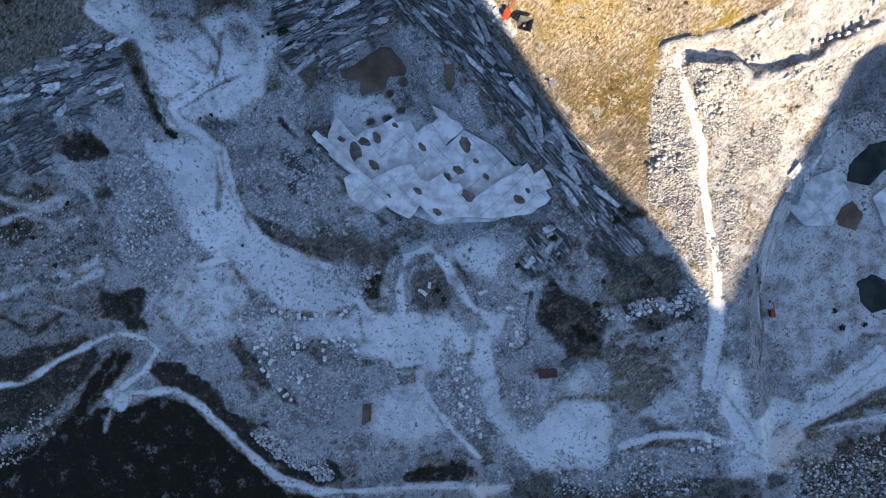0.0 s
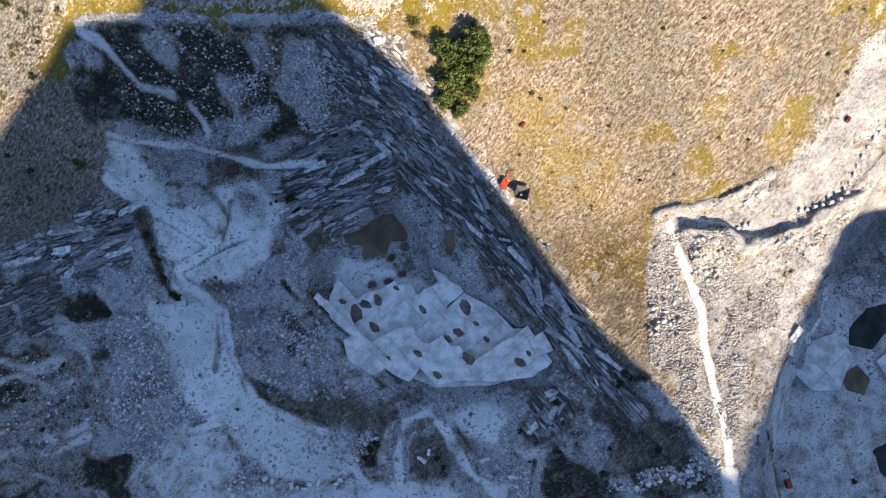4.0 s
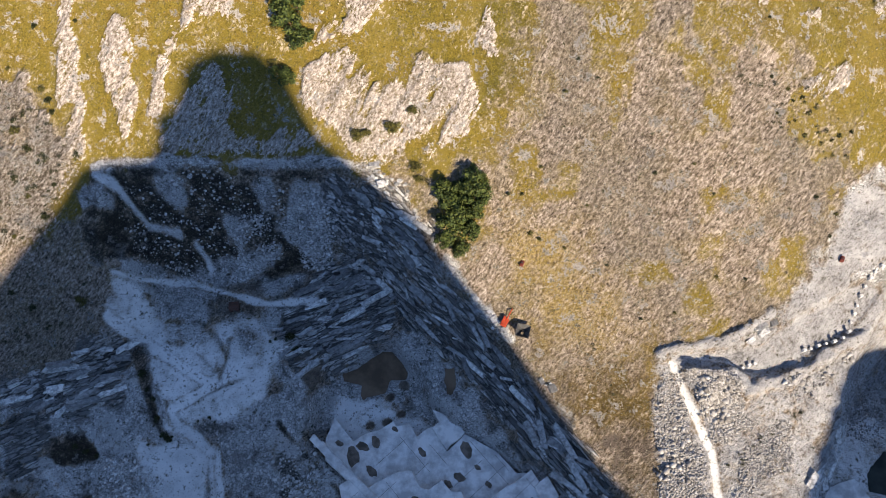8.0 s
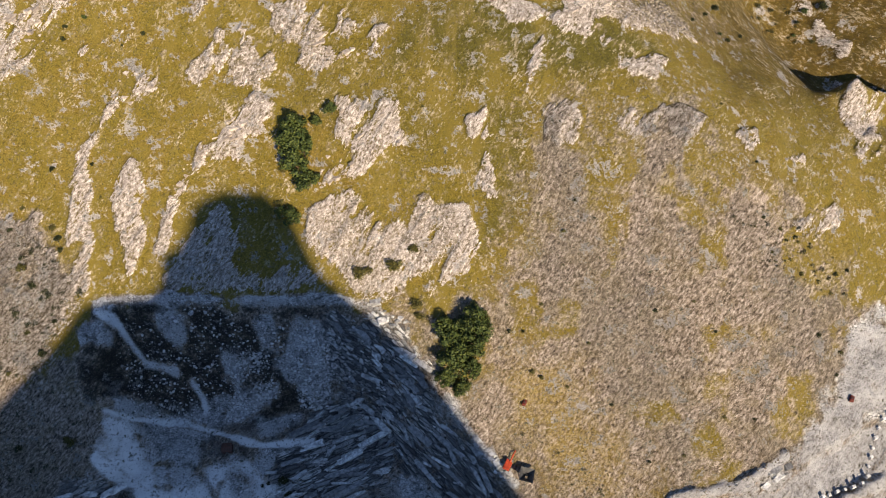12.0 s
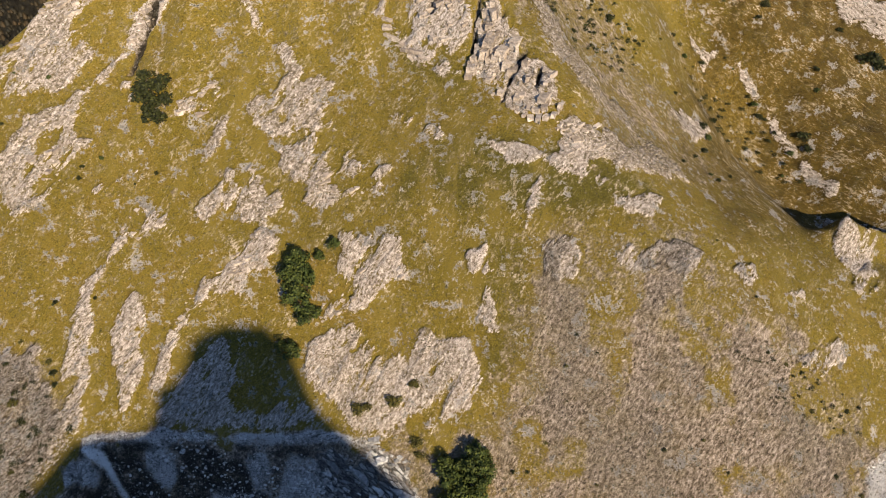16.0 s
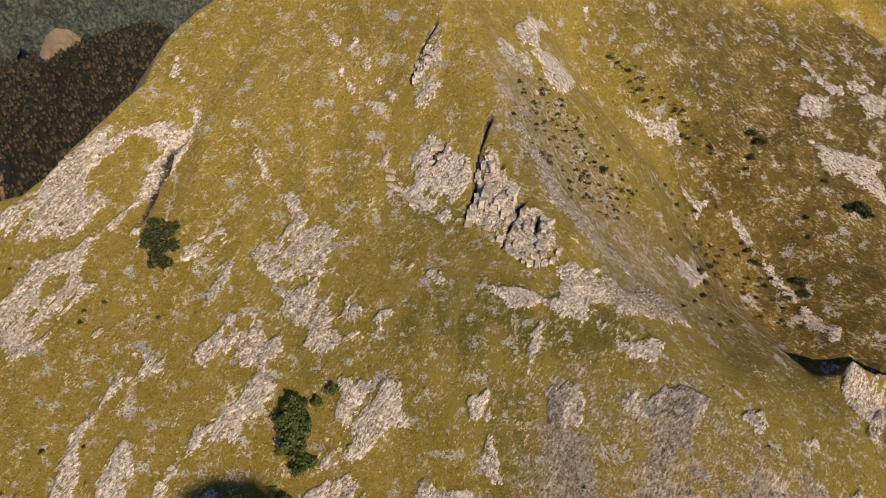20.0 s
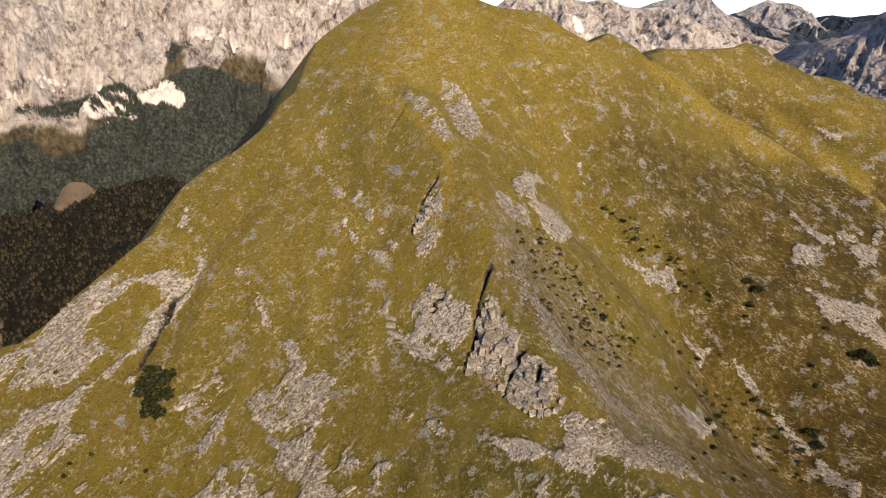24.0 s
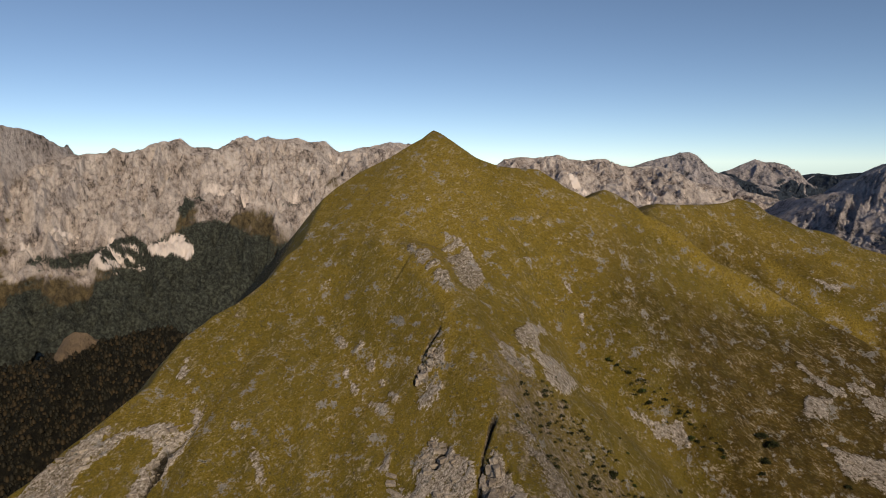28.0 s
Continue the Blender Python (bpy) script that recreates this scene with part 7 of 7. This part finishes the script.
lay_blocks(uprights, [(153.4, 82.1, 1.1), (156.6, 82.9, 1.1), (160.2, 84.2, 1.1), (163.8, 85.1, 1.1), (167.4, 86.0, 1.1), (171.4, 87.5, 1.1), (175.1, 90.4, 1.1), (176.9, 94.4, 1.1), (178.4, 97.7, 1.1), (179.6, 101.0, 1.1), (181.0, 104.7, 1.1), (182.7, 108.2, 1.1), (184.5, 111.2, 1.1), (186.6, 113.5, 1.1), (189.5, 115.8, 1.1), (126.4, 75.0, 1.0), (128.8, 75.8, 1.0), (131.2, 76.5, 1.0)], "upright marble block guarding the edge of a bench", "marble blocks along the bench", 4, 20)
for ob in blocks + uprights:
    bpy.data.objects.remove(ob)


# ---- machines and huts ----
def excavator(at, turn, label, size=1.0):
    root = tagged(new("excavator"), label, "excavator", "quarry machines")
    for s in (-1, 1):
        bm = bmesh.new()
        box(bm, (0, s * 1.2, 0.5), (4.2, 0.6, 1.0), None, 0.3)
        part("track", bm, rubber, root)
    bm = bmesh.new()
    box(bm, (-0.4, 0, 1.7), (3.6, 2.7, 1.2), None, 0.12)
    box(bm, (-1.9, 0, 1.8), (0.9, 2.6, 1.4), None, 0.2)
    body = part("body", bm, red_paint, root)
    bm = bmesh.new()
    box(bm, (0.9, 0.8, 2.4), (1.5, 1.0, 1.6), None, 0.1)
    cab = part("cab", bm, red_paint, root)
    bm = bmesh.new()
    box(bm, (1.3, 0.8, 2.75), (0.8, 1.04, 0.7), None, 0.03)
    part("window", bm, glass_dark, cab)
    bm = bmesh.new()
    tube(bm, (1.0, -0.3, 1.9), (3.4, -0.3, 4.6), 0.32, 0.28, 4)
    tube(bm, (3.4, -0.3, 4.6), (5.6, -0.3, 4.0), 0.28, 0.22, 4)
    part("boom", bm, red_paint, root)
    bm = bmesh.new()
    tube(bm, (5.6, -0.3, 4.1), (6.4, -0.3, 1.4), 0.22, 0.16, 4)
    part("stick", bm, red_paint, root)
    bm = bmesh.new()
    box(bm, (6.2, -0.3, 0.7), (1.1, 1.3, 1.0), Euler((0, 0.4, 0)), 0.15)
    part("bucket", bm, steel, root)
    root.matrix_basis = pose(at[0], at[1], float(L.at(at[0], at[1])), 0, 0, turn) @ Matrix.Scale(size, 4)
    return root


def shed(at, turn, size, label, roof_mat, wall_mat, name="shed"):
    root = tagged(new(name), label, "shed", "quarry sheds")
    w, d, h = size
    bm = bmesh.new()
    box(bm, (0, 0, h / 2 - 0.5), (w, d, h + 1.0), None, 0.04)
    part("wall", bm, wall_mat, root)
    bm = bmesh.new()
    for s in (-1, 1):
        box(bm, (0, s * d * 0.26, h + d * 0.07), (w + 0.5, d * 0.58, 0.12), Euler((-s * 0.26, 0, 0)), 0.02)
    part("roof", bm, roof_mat, root)
    bm = bmesh.new()
    box(bm, (0, -d / 2 - 0.03, 1.0), (1.1, 0.08, 2.0), None, 0.02)
    part("door", bm, steel, root)
    root.matrix_basis = pose(at[0], at[1], float(L.at(at[0], at[1])), 0, 0, turn)
    return root


(ex, ey, _), (fx, fy, _) = [(28.2, 98.0, 1.3), (159.1, -33.4, 1.5)]
excavator((ex, ey), 60, "red tracked excavator on the quarry rim", 1.05)
excavator((fx, fy), 100, "small orange-red excavator on marble dust", 0.9)
for px, py, r in [(-98.0, 114.0, 2.3)]:
    shed((px, py), 5, (4.2, 4.0, 2.6), "dark square hut on a quarry track", rust, rust, "hut")
for px, py, r in [(47.6, -58.4, 2.2)]:
    shed((px, py), 4, (8.0, 3.6, 3.5), "rust-red crushing shed at the edge of a yard", rust, rust)
for px, py, r in [(57.2, -53.1, 2.2)]:
    shed((px, py), 30, (6.0, 3.4, 3.8), "dark-roofed shed beside a yard", steel, rust)
for px, py, r in [(35.2, 118.7, 1.0), (168.4, 116.0, 1.1)]:
    bm = bmesh.new()
    box(bm, (0, 0, 0.8), (2.6, 1.6, 1.6), None, 0.2)
    tank = part("tank", bm, dark_red)
    bm = bmesh.new()
    tube(bm, (0, 0, 1.5), (0, 0, 1.8), 0.35, 0.3, 10)
    part("lid", bm, steel, tank)
    tank.matrix_basis = pose(px, py, float(L.at(px, py)), 0, 0, 65)
    tagged(tank, "small dark red steel tank on the slope", "tank", "red tanks")
for px, py, r in [(35.6, 93.1, 1.5)]:
    hopper = tagged(new("loading_hopper"), "dark steel loading hopper on legs at the quarry rim", "hopper", "quarry machines")
    bm = bmesh.new()
    got = bmesh.ops.create_cone(bm, cap_ends=False, segments=4, radius1=0.8, radius2=4.2, depth=3.2)["verts"]
    bmesh.ops.translate(bm, vec=(0, 0, 3.4), verts=got)
    bmesh.ops.solidify(bm, geom=bm.faces[:], thickness=0.12)
    part("funnel", bm, steel, hopper)
    for sx in (-2, 2):
        for sy in (-2, 2):
            bm = bmesh.new()
            tube(bm, (sx, sy, -1.0), (sx, sy, 4.2), 0.14, 0.14, 6)
            part("leg", bm, steel, hopper)
    bm = bmesh.new()
    box(bm, (3.6, 1.5, 2.2), (7.0, 1.0, 0.3), Euler((0, 0.3, 0.3)), 0.04)
    part("conveyor", bm, rubber, hopper)
    hopper.matrix_basis = pose(px, py, float(L.at(px, py)), 0, 0, 30)
for px, py, r in [(18.5, -20.4, 1.3)]:
    van = tagged(new("pickup_truck"), "white pickup truck parked on a quarry yard", "truck")
    bm = bmesh.new()
    box(bm, (0, 0, 0.85), (4.6, 1.8, 0.7), None, 0.1)
    part("body", bm, white_paint, van)
    bm = bmesh.new()
    box(bm, (0.5, 0, 1.5), (1.7, 1.6, 0.7), None, 0.15)
    part("cab", bm, white_paint, van)
    for sx in (-1.4, 1.4):
        for sy in (-0.85, 0.85):
            bm = bmesh.new()
            tube(bm, (sx, sy - 0.12, 0.38), (sx, sy + 0.12, 0.38), 0.38, 0.38, 12)
            part("wheel", bm, rubber, van)
    van.matrix_basis = pose(px, py, float(L.at(px, py)), 0, 0, 20)


# ---- far mountains ----
def rock_material(name, pale, shade, tree, turf):
    """Bare rock with scree, turf and woods where the mesh says."""
    m, t, p = material(name, 0.95)
    rib, fine, spot = noise_node(t, 40, 11, 0.76, (1.0, 3.2, 3.2), 24), noise_node(t, 14, 7, 0.74), noise_node(t, 7, 5, 0.7)
    mix = mean(t, rib, fine, 0.4)
    rock = ramp(t, mix, (0.41, tuple(c * 0.3 for c in shade)), (0.455, shade), (0.51, tuple((a + b) / 2 for a, b in zip(pale, shade))), (0.57, pale))
    woods = ramp(t, mean(t, spot, fine, 0.3), (0.4, tuple(c * 0.45 for c in tree)), (0.5, tree), (0.62, tuple(c * 2.0 for c in tree)))
    col = blend(t, ragged(t, "turf", mix, 0.5, 4.0), rock, ramp(t, fine, (0.4, tuple(c * 0.5 for c in turf)), (0.6, tuple(c * 1.3 for c in turf))))
    col = blend(t, ragged(t, "scree", mix, 0.5, 2.0), col, tuple(min(1, c * 1.3) for c in pale))
    col = blend(t, ragged(t, "wood", mean(t, mix, spot, 0.4), 0.3, 3.0), col, woods)
    t.links.new(col, p.inputs["Base Color"])
    bump(t, p, mix, 0.8, 30.0)
    return m


def mountain_range(name, crest, reach, foot, jag, mat, label, seed, line=130, woods=(), scree=(), turf=-400, n=420, rows=190):
    """A range that falls from its crest towards the quarry over that reach, down to its foot."""
    cx, cy, cz = [np.array(c, float) for c in zip(*crest)]
    s = np.concatenate([[0], np.cumsum(np.hypot(np.diff(cx), np.diff(cy)))])
    u = np.linspace(0, s[-1], n)
    px, py, pz = np.interp(u, s, cx), np.interp(u, s, cy), np.interp(u, s, cz)
    v = np.concatenate([-np.linspace(0.6, 0, 14)[:-1], np.linspace(0, 1, rows) ** 1.2])[:, None]
    x, y = px + 0 * v, py - v * reach
    down = v * reach + 0 * x
    warp = 60 * fbm(x, y, reach / 4.0, 3, seed + 5)
    # sharp ribs that lean both ways, with gullies between them
    ribs = fbm(x + 0.35 * y + warp, y * 0.22 + 0.2 * warp, reach / 7.0, 5, seed, True, 0.6)
    cross = fbm(x - 0.5 * y + warp, y * 0.3 - 0.2 * warp, reach / 9.0, 5, seed + 7, True, 0.6)
    rough = fbm(x + warp, y, reach / 14.0, 5, seed + 3, True, 0.65)
    fall, edge = np.abs(v) ** 0.85, np.minimum(1, np.abs(v) * 10)
    teeth = jag * 0.75 * (fbm(x, y, 70, 5, seed + 9, True, 0.7) - 0.25) * np.minimum(1, 0.4 + np.abs(v) * 8)
    z = pz - (pz - foot) * fall + jag * edge * (np.maximum(ribs, cross - 0.15) * 4.2 * (1 - 0.55 * np.abs(v)) + 1.6 * rough)
    z = np.minimum(z, pz - 0.3 * (pz - foot) * fall) + teeth
    gully = 0 * z
    for lean, wide, k in ((0.5, 190, 1), (-0.55, 240, 2), (0.15, 330, 3)):
        g = 1 - np.abs(value_noise((x + lean * down + 1.2 * warp) / wide, down / 800, seed + 20 + k))
        gully = np.maximum(gully, step(0.965, 0.998, g) * step(0.02, 0.12, v) * step(-0.5, 0.2, value_noise(x / 160, down / 200, seed + 30 + k)))
    z = z - 0.45 * jag * gully
    blur = fbm(x, z, 90, 4, seed + 13)
    wood = step(0.35, 0.65, 0.5 + (line - z) / 220 + 0.55 * blur) if line is not None else np.zeros(z.shape)
    for area in woods:
        wood = np.maximum(wood, step(-12, 12, inside(x, z, area) + 22 * blur))
    bare = 0.75 * gully * step(0.75, 0.55, v)
    for area in scree:
        bare = np.maximum(bare, step(-6, 6, inside(x, z, area) + 12 * blur))
    grown = step(0.3, 0.75, 0.45 + (turf - z) / 260 + 1.1 * blur)
    shrub = 0.55 * step(0.25, 0.6, fbm(x, z * 1.6, 40, 4, seed + 17)) * step(0.08, 0.35, v)
    wood = np.maximum(wood, shrub * (line is None)) * (1 - bare)
    ny, nx = z.shape
    i = np.arange(nx * ny).reshape(ny, nx)
    quads = np.stack([i[:-1, :-1], i[1:, :-1], i[1:, 1:], i[:-1, 1:]], -1).reshape(-1, 4)
    me = bpy.data.meshes.new(name)
    me.vertices.add(nx * ny), me.loops.add(quads.size), me.polygons.add(len(quads))
    me.vertices.foreach_set("co", np.stack([x, y, z], -1).ravel())
    me.loops.foreach_set("vertex_index", quads.ravel())
    me.polygons.foreach_set("loop_start", np.arange(0, quads.size, 4))
    for key, a in (("wood", wood), ("scree", bare), ("turf", grown)):
        me.attributes.new(key, "FLOAT", "POINT").data.foreach_set("value", a.astype(np.float32).ravel())
    me.update()
    me.materials.append(mat)
    tagged(new(name, me), label, "mountain", "far mountains", "structure")
    return x, y, z, wood, v + 0 * x


def forest(name, grid, count, low, high, mat, label, seed):
    """Tree crowns over the wooded part of a hill, joined."""
    x, y, z, wood, v = [a.ravel() for a in grid]
    rng = np.random.default_rng(seed)
    ok = np.where((wood > 0.5) & (v > -0.02))[0]
    k = rng.choice(ok, count)
    n = count
    r = low + (high - low) * rng.random(n) ** 1.5
    a = np.arange(6) * math.tau / 6
    # an uneven six-sided crown: skirt, shoulder, tip
    ring = np.stack([np.cos(a), np.sin(a)], -1)
    co = np.zeros((n, 13, 3))
    for row, (w, h) in enumerate(((1.0, 0.1), (0.75, 1.1))):
        co[:, row * 6:row * 6 + 6, :2] = ring[None] * w * rng.uniform(0.7, 1.25, (n, 6, 1))
        co[:, row * 6:row * 6 + 6, 2] = h * rng.uniform(0.7, 1.3, (n, 6))
    co[:, 12, 2] = rng.uniform(1.5, 2.3, n)
    co *= r[:, None, None]
    co += np.stack([x[k] + rng.uniform(-3, 3, n), y[k] + rng.uniform(-3, 3, n), z[k] - 0.3 * r], -1)[:, None]
    tri = [(j, (j + 1) % 6, 6 + j) for j in range(6)] + [((j + 1) % 6, 6 + (j + 1) % 6, 6 + j) for j in range(6)] + [(6 + j, 6 + (j + 1) % 6, 12) for j in range(6)]
    faces = (np.array(tri)[None] + 13 * np.arange(n)[:, None, None]).reshape(-1, 3)
    me = bpy.data.meshes.new(name)
    me.vertices.add(n * 13), me.loops.add(faces.size), me.polygons.add(len(faces))
    me.vertices.foreach_set("co", co.ravel())
    me.loops.foreach_set("vertex_index", faces.ravel())
    me.polygons.foreach_set("loop_start", np.arange(0, faces.size, 3))
    me.update()
    me.materials.append(mat)
    tagged(new(name, me), label, "woods", kind="stuff")


limestone = rock_material("limestone", (0.69, 0.61, 0.57), (0.34, 0.285, 0.26), (0.046, 0.052, 0.043), (0.13, 0.1, 0.055))
mountain_range("mountain_range", [(-1480, 1850, 470), (-1300, 1900, 440), (-1200, 1919, 429), (-1196, 1997, 425), (-1192, 2060, 400), (-1184, 2140, 361), (-1175, 2200, 342), (-1122, 2262, 359), (-1092, 2295, 363), (-1079, 2308, 376), (-1059, 2331, 360), (-1026, 2364, 364), (-996, 2393, 385), (-948, 2436, 403), (-912, 2455, 412), (-877, 2473, 383), (-839, 2490, 377), (-773, 2521, 378), (-742, 2534, 406), (-707, 2550, 425), (-673, 2565, 403), (-639, 2579, 426), (-600, 2596, 412), (-537, 2614, 419), (-503, 2622, 405), (-437, 2638, 405), (-393, 2650, 368), (-347, 2660, 374), (-308, 2670, 383), (-203, 2695, 405), (-52, 2700, 392), (35, 2700, 323)], 1100, -120, 30, limestone, "jagged pale limestone range above a wooded valley", 11, None,
    [[(-824, -6), (-844, 40), (-812, 50), (-855, 93), (-874, 134), (-831, 138), (-790, 116), (-711, 135), (-680, 156), (-648, 165), (-602, 151), (-533, 121), (-475, 104), (-417, 98), (-330, 84), (-220, 30), (-220, -200), (-844, -200), (-828, -32)], [(-1029, 92), (-984, 113), (-921, 104), (-892, 121), (-867, 92), (-865, 66), (-922, 66), (-987, 81)], [(-1065, 47), (-1066, 81), (-1059, 98), (-1046, 78), (-1051, 51), (-1055, 35)], [(-975, 23), (-942, 32), (-908, 8), (-952, 5)], [(-1033, 3), (-962, -8), (-912, 1), (-842, 1), (-764, -70), (-764, -200), (-1300, -200), (-1300, -20)], [(-753, 215), (-734, 235), (-709, 216), (-726, 190)]],
    [[(-889, 135), (-872, 127), (-834, 90), (-805, 63), (-775, 55), (-829, 70), (-869, 99)], [(-788, 112), (-745, 116), (-743, 127), (-714, 124), (-676, 103), (-670, 85), (-681, 72), (-716, 92), (-735, 82)], [(-855, 122), (-819, 113), (-792, 88), (-823, 99)]], 90, 640, 260)
mountain_range("mountain_range", [(60, 3000, 296), (229, 2976, 318), (257, 2973, 342), (313, 2965, 350), (382, 2955, 346), (430, 2948, 355), (484, 2940, 358), (525, 2934, 341), (586, 2925, 336), (640, 2918, 344), (680, 2912, 339), (734, 2904, 314), (788, 2896, 309), (867, 2884, 314), (932, 2875, 301), (986, 2867, 257), (1090, 2851, 237), (1194, 2835, 218), (1296, 2820, 191), (1423, 2800, 152)], 900, 0, 16, limestone, "grey limestone range with pale scree", 21, 40,
    (), [[(479, 301), (508, 270), (540, 213), (501, 213), (483, 260)]], -100, 460, 200)
# limestone and woods with the haze of distance put into their bluer colours
hazy = rock_material("hazy_limestone", (0.52, 0.465, 0.46), (0.25, 0.23, 0.24), (0.035, 0.048, 0.068), (0.09, 0.09, 0.085))
mountain_range("mountain_range", [(850, 3830, 235), (977, 3790, 288), (1042, 3768, 315), (1107, 3747, 338), (1154, 3730, 352), (1202, 3714, 362), (1241, 3700, 379), (1287, 3684, 382), (1327, 3671, 362), (1376, 3654, 306), (1408, 3643, 281), (1454, 3627, 264), (1530, 3600, 239), (1736, 3493, 182)], 900, -100, 12, hazy, "domed limestone peak in the distance", 31, 190)
mountain_range("mountain_range", [(1335, 3990, 193), (1508, 3950, 258), (1586, 3914, 283), (1662, 3879, 323), (1707, 3857, 345), (1753, 3836, 329), (1812, 3807, 327), (1857, 3786, 309), (1896, 3768, 261), (1948, 3743, 217), (2034, 3700, 183), (2311, 3507, 153)], 700, 0, 10, hazy, "wooded blue-grey mountain with a pale cliff", 41, 260)
mountain_range("mountain_range", [(1990, 4250, 215), (2085, 4200, 223), (2136, 4147, 254), (2186, 4093, 265), (2247, 4027, 254), (2303, 3960, 267), (2346, 3907, 272), (2427, 3800, 261), (2730, 3702, 232)], 600, 150, 6, hazy, "low blue-grey hills on the horizon", 51, 400)
mountain_range("mountain_range", [(1060, 2300, 110), (1149, 2260, 192), (1168, 2238, 215), (1188, 2216, 226), (1214, 2187, 233), (1232, 2165, 242), (1249, 2144, 265), (1276, 2107, 296), (1303, 2069, 319), (1334, 2020, 345), (1476, 1960, 405)], 800, 0, 13, hazy, "rocky mountainside with woods below", 61, 90)
# brown woods, coloured darker in place of the near mountain's shadow
brown_woods = rock_material("brown_woods", (0.17, 0.125, 0.085), (0.08, 0.058, 0.036), (0.01, 0.009, 0.006), (0.08, 0.055, 0.03))
hill = mountain_range("wooded_hill", [(-760, 760, 60), (-640, 775, 80), (-541, 790, 100), (-509, 800, 90), (-488, 810, 94), (-463, 815, 103), (-456, 820, 119), (-446, 825, 126), (-432, 830, 124), (-425, 835, 112), (-409, 845, 113), (-383, 850, 119), (-358, 860, 123), (-342, 865, 122), (-327, 870, 110), (-271, 900, 98), (-166, 920, 80)], 330, -80, 4, brown_woods, "brown wooded hill with a bare top in the valley", 71, 600, (), [[(-464, 108), (-453, 135), (-430, 135), (-424, 112), (-442, 104)]], -400, 300, 120)
# autumn tones with that missing shadow put into the leaf colour
shaded_autumn_leaf = leaf_material("shaded_autumn_leaf", (0.007, 0.007, 0.004), (0.017, 0.014, 0.007), (0.04, 0.027, 0.012))
forest("woods", hill, 13000, 1.5, 3.3, shaded_autumn_leaf, "brown and dark green woods over a valley hill", 81)
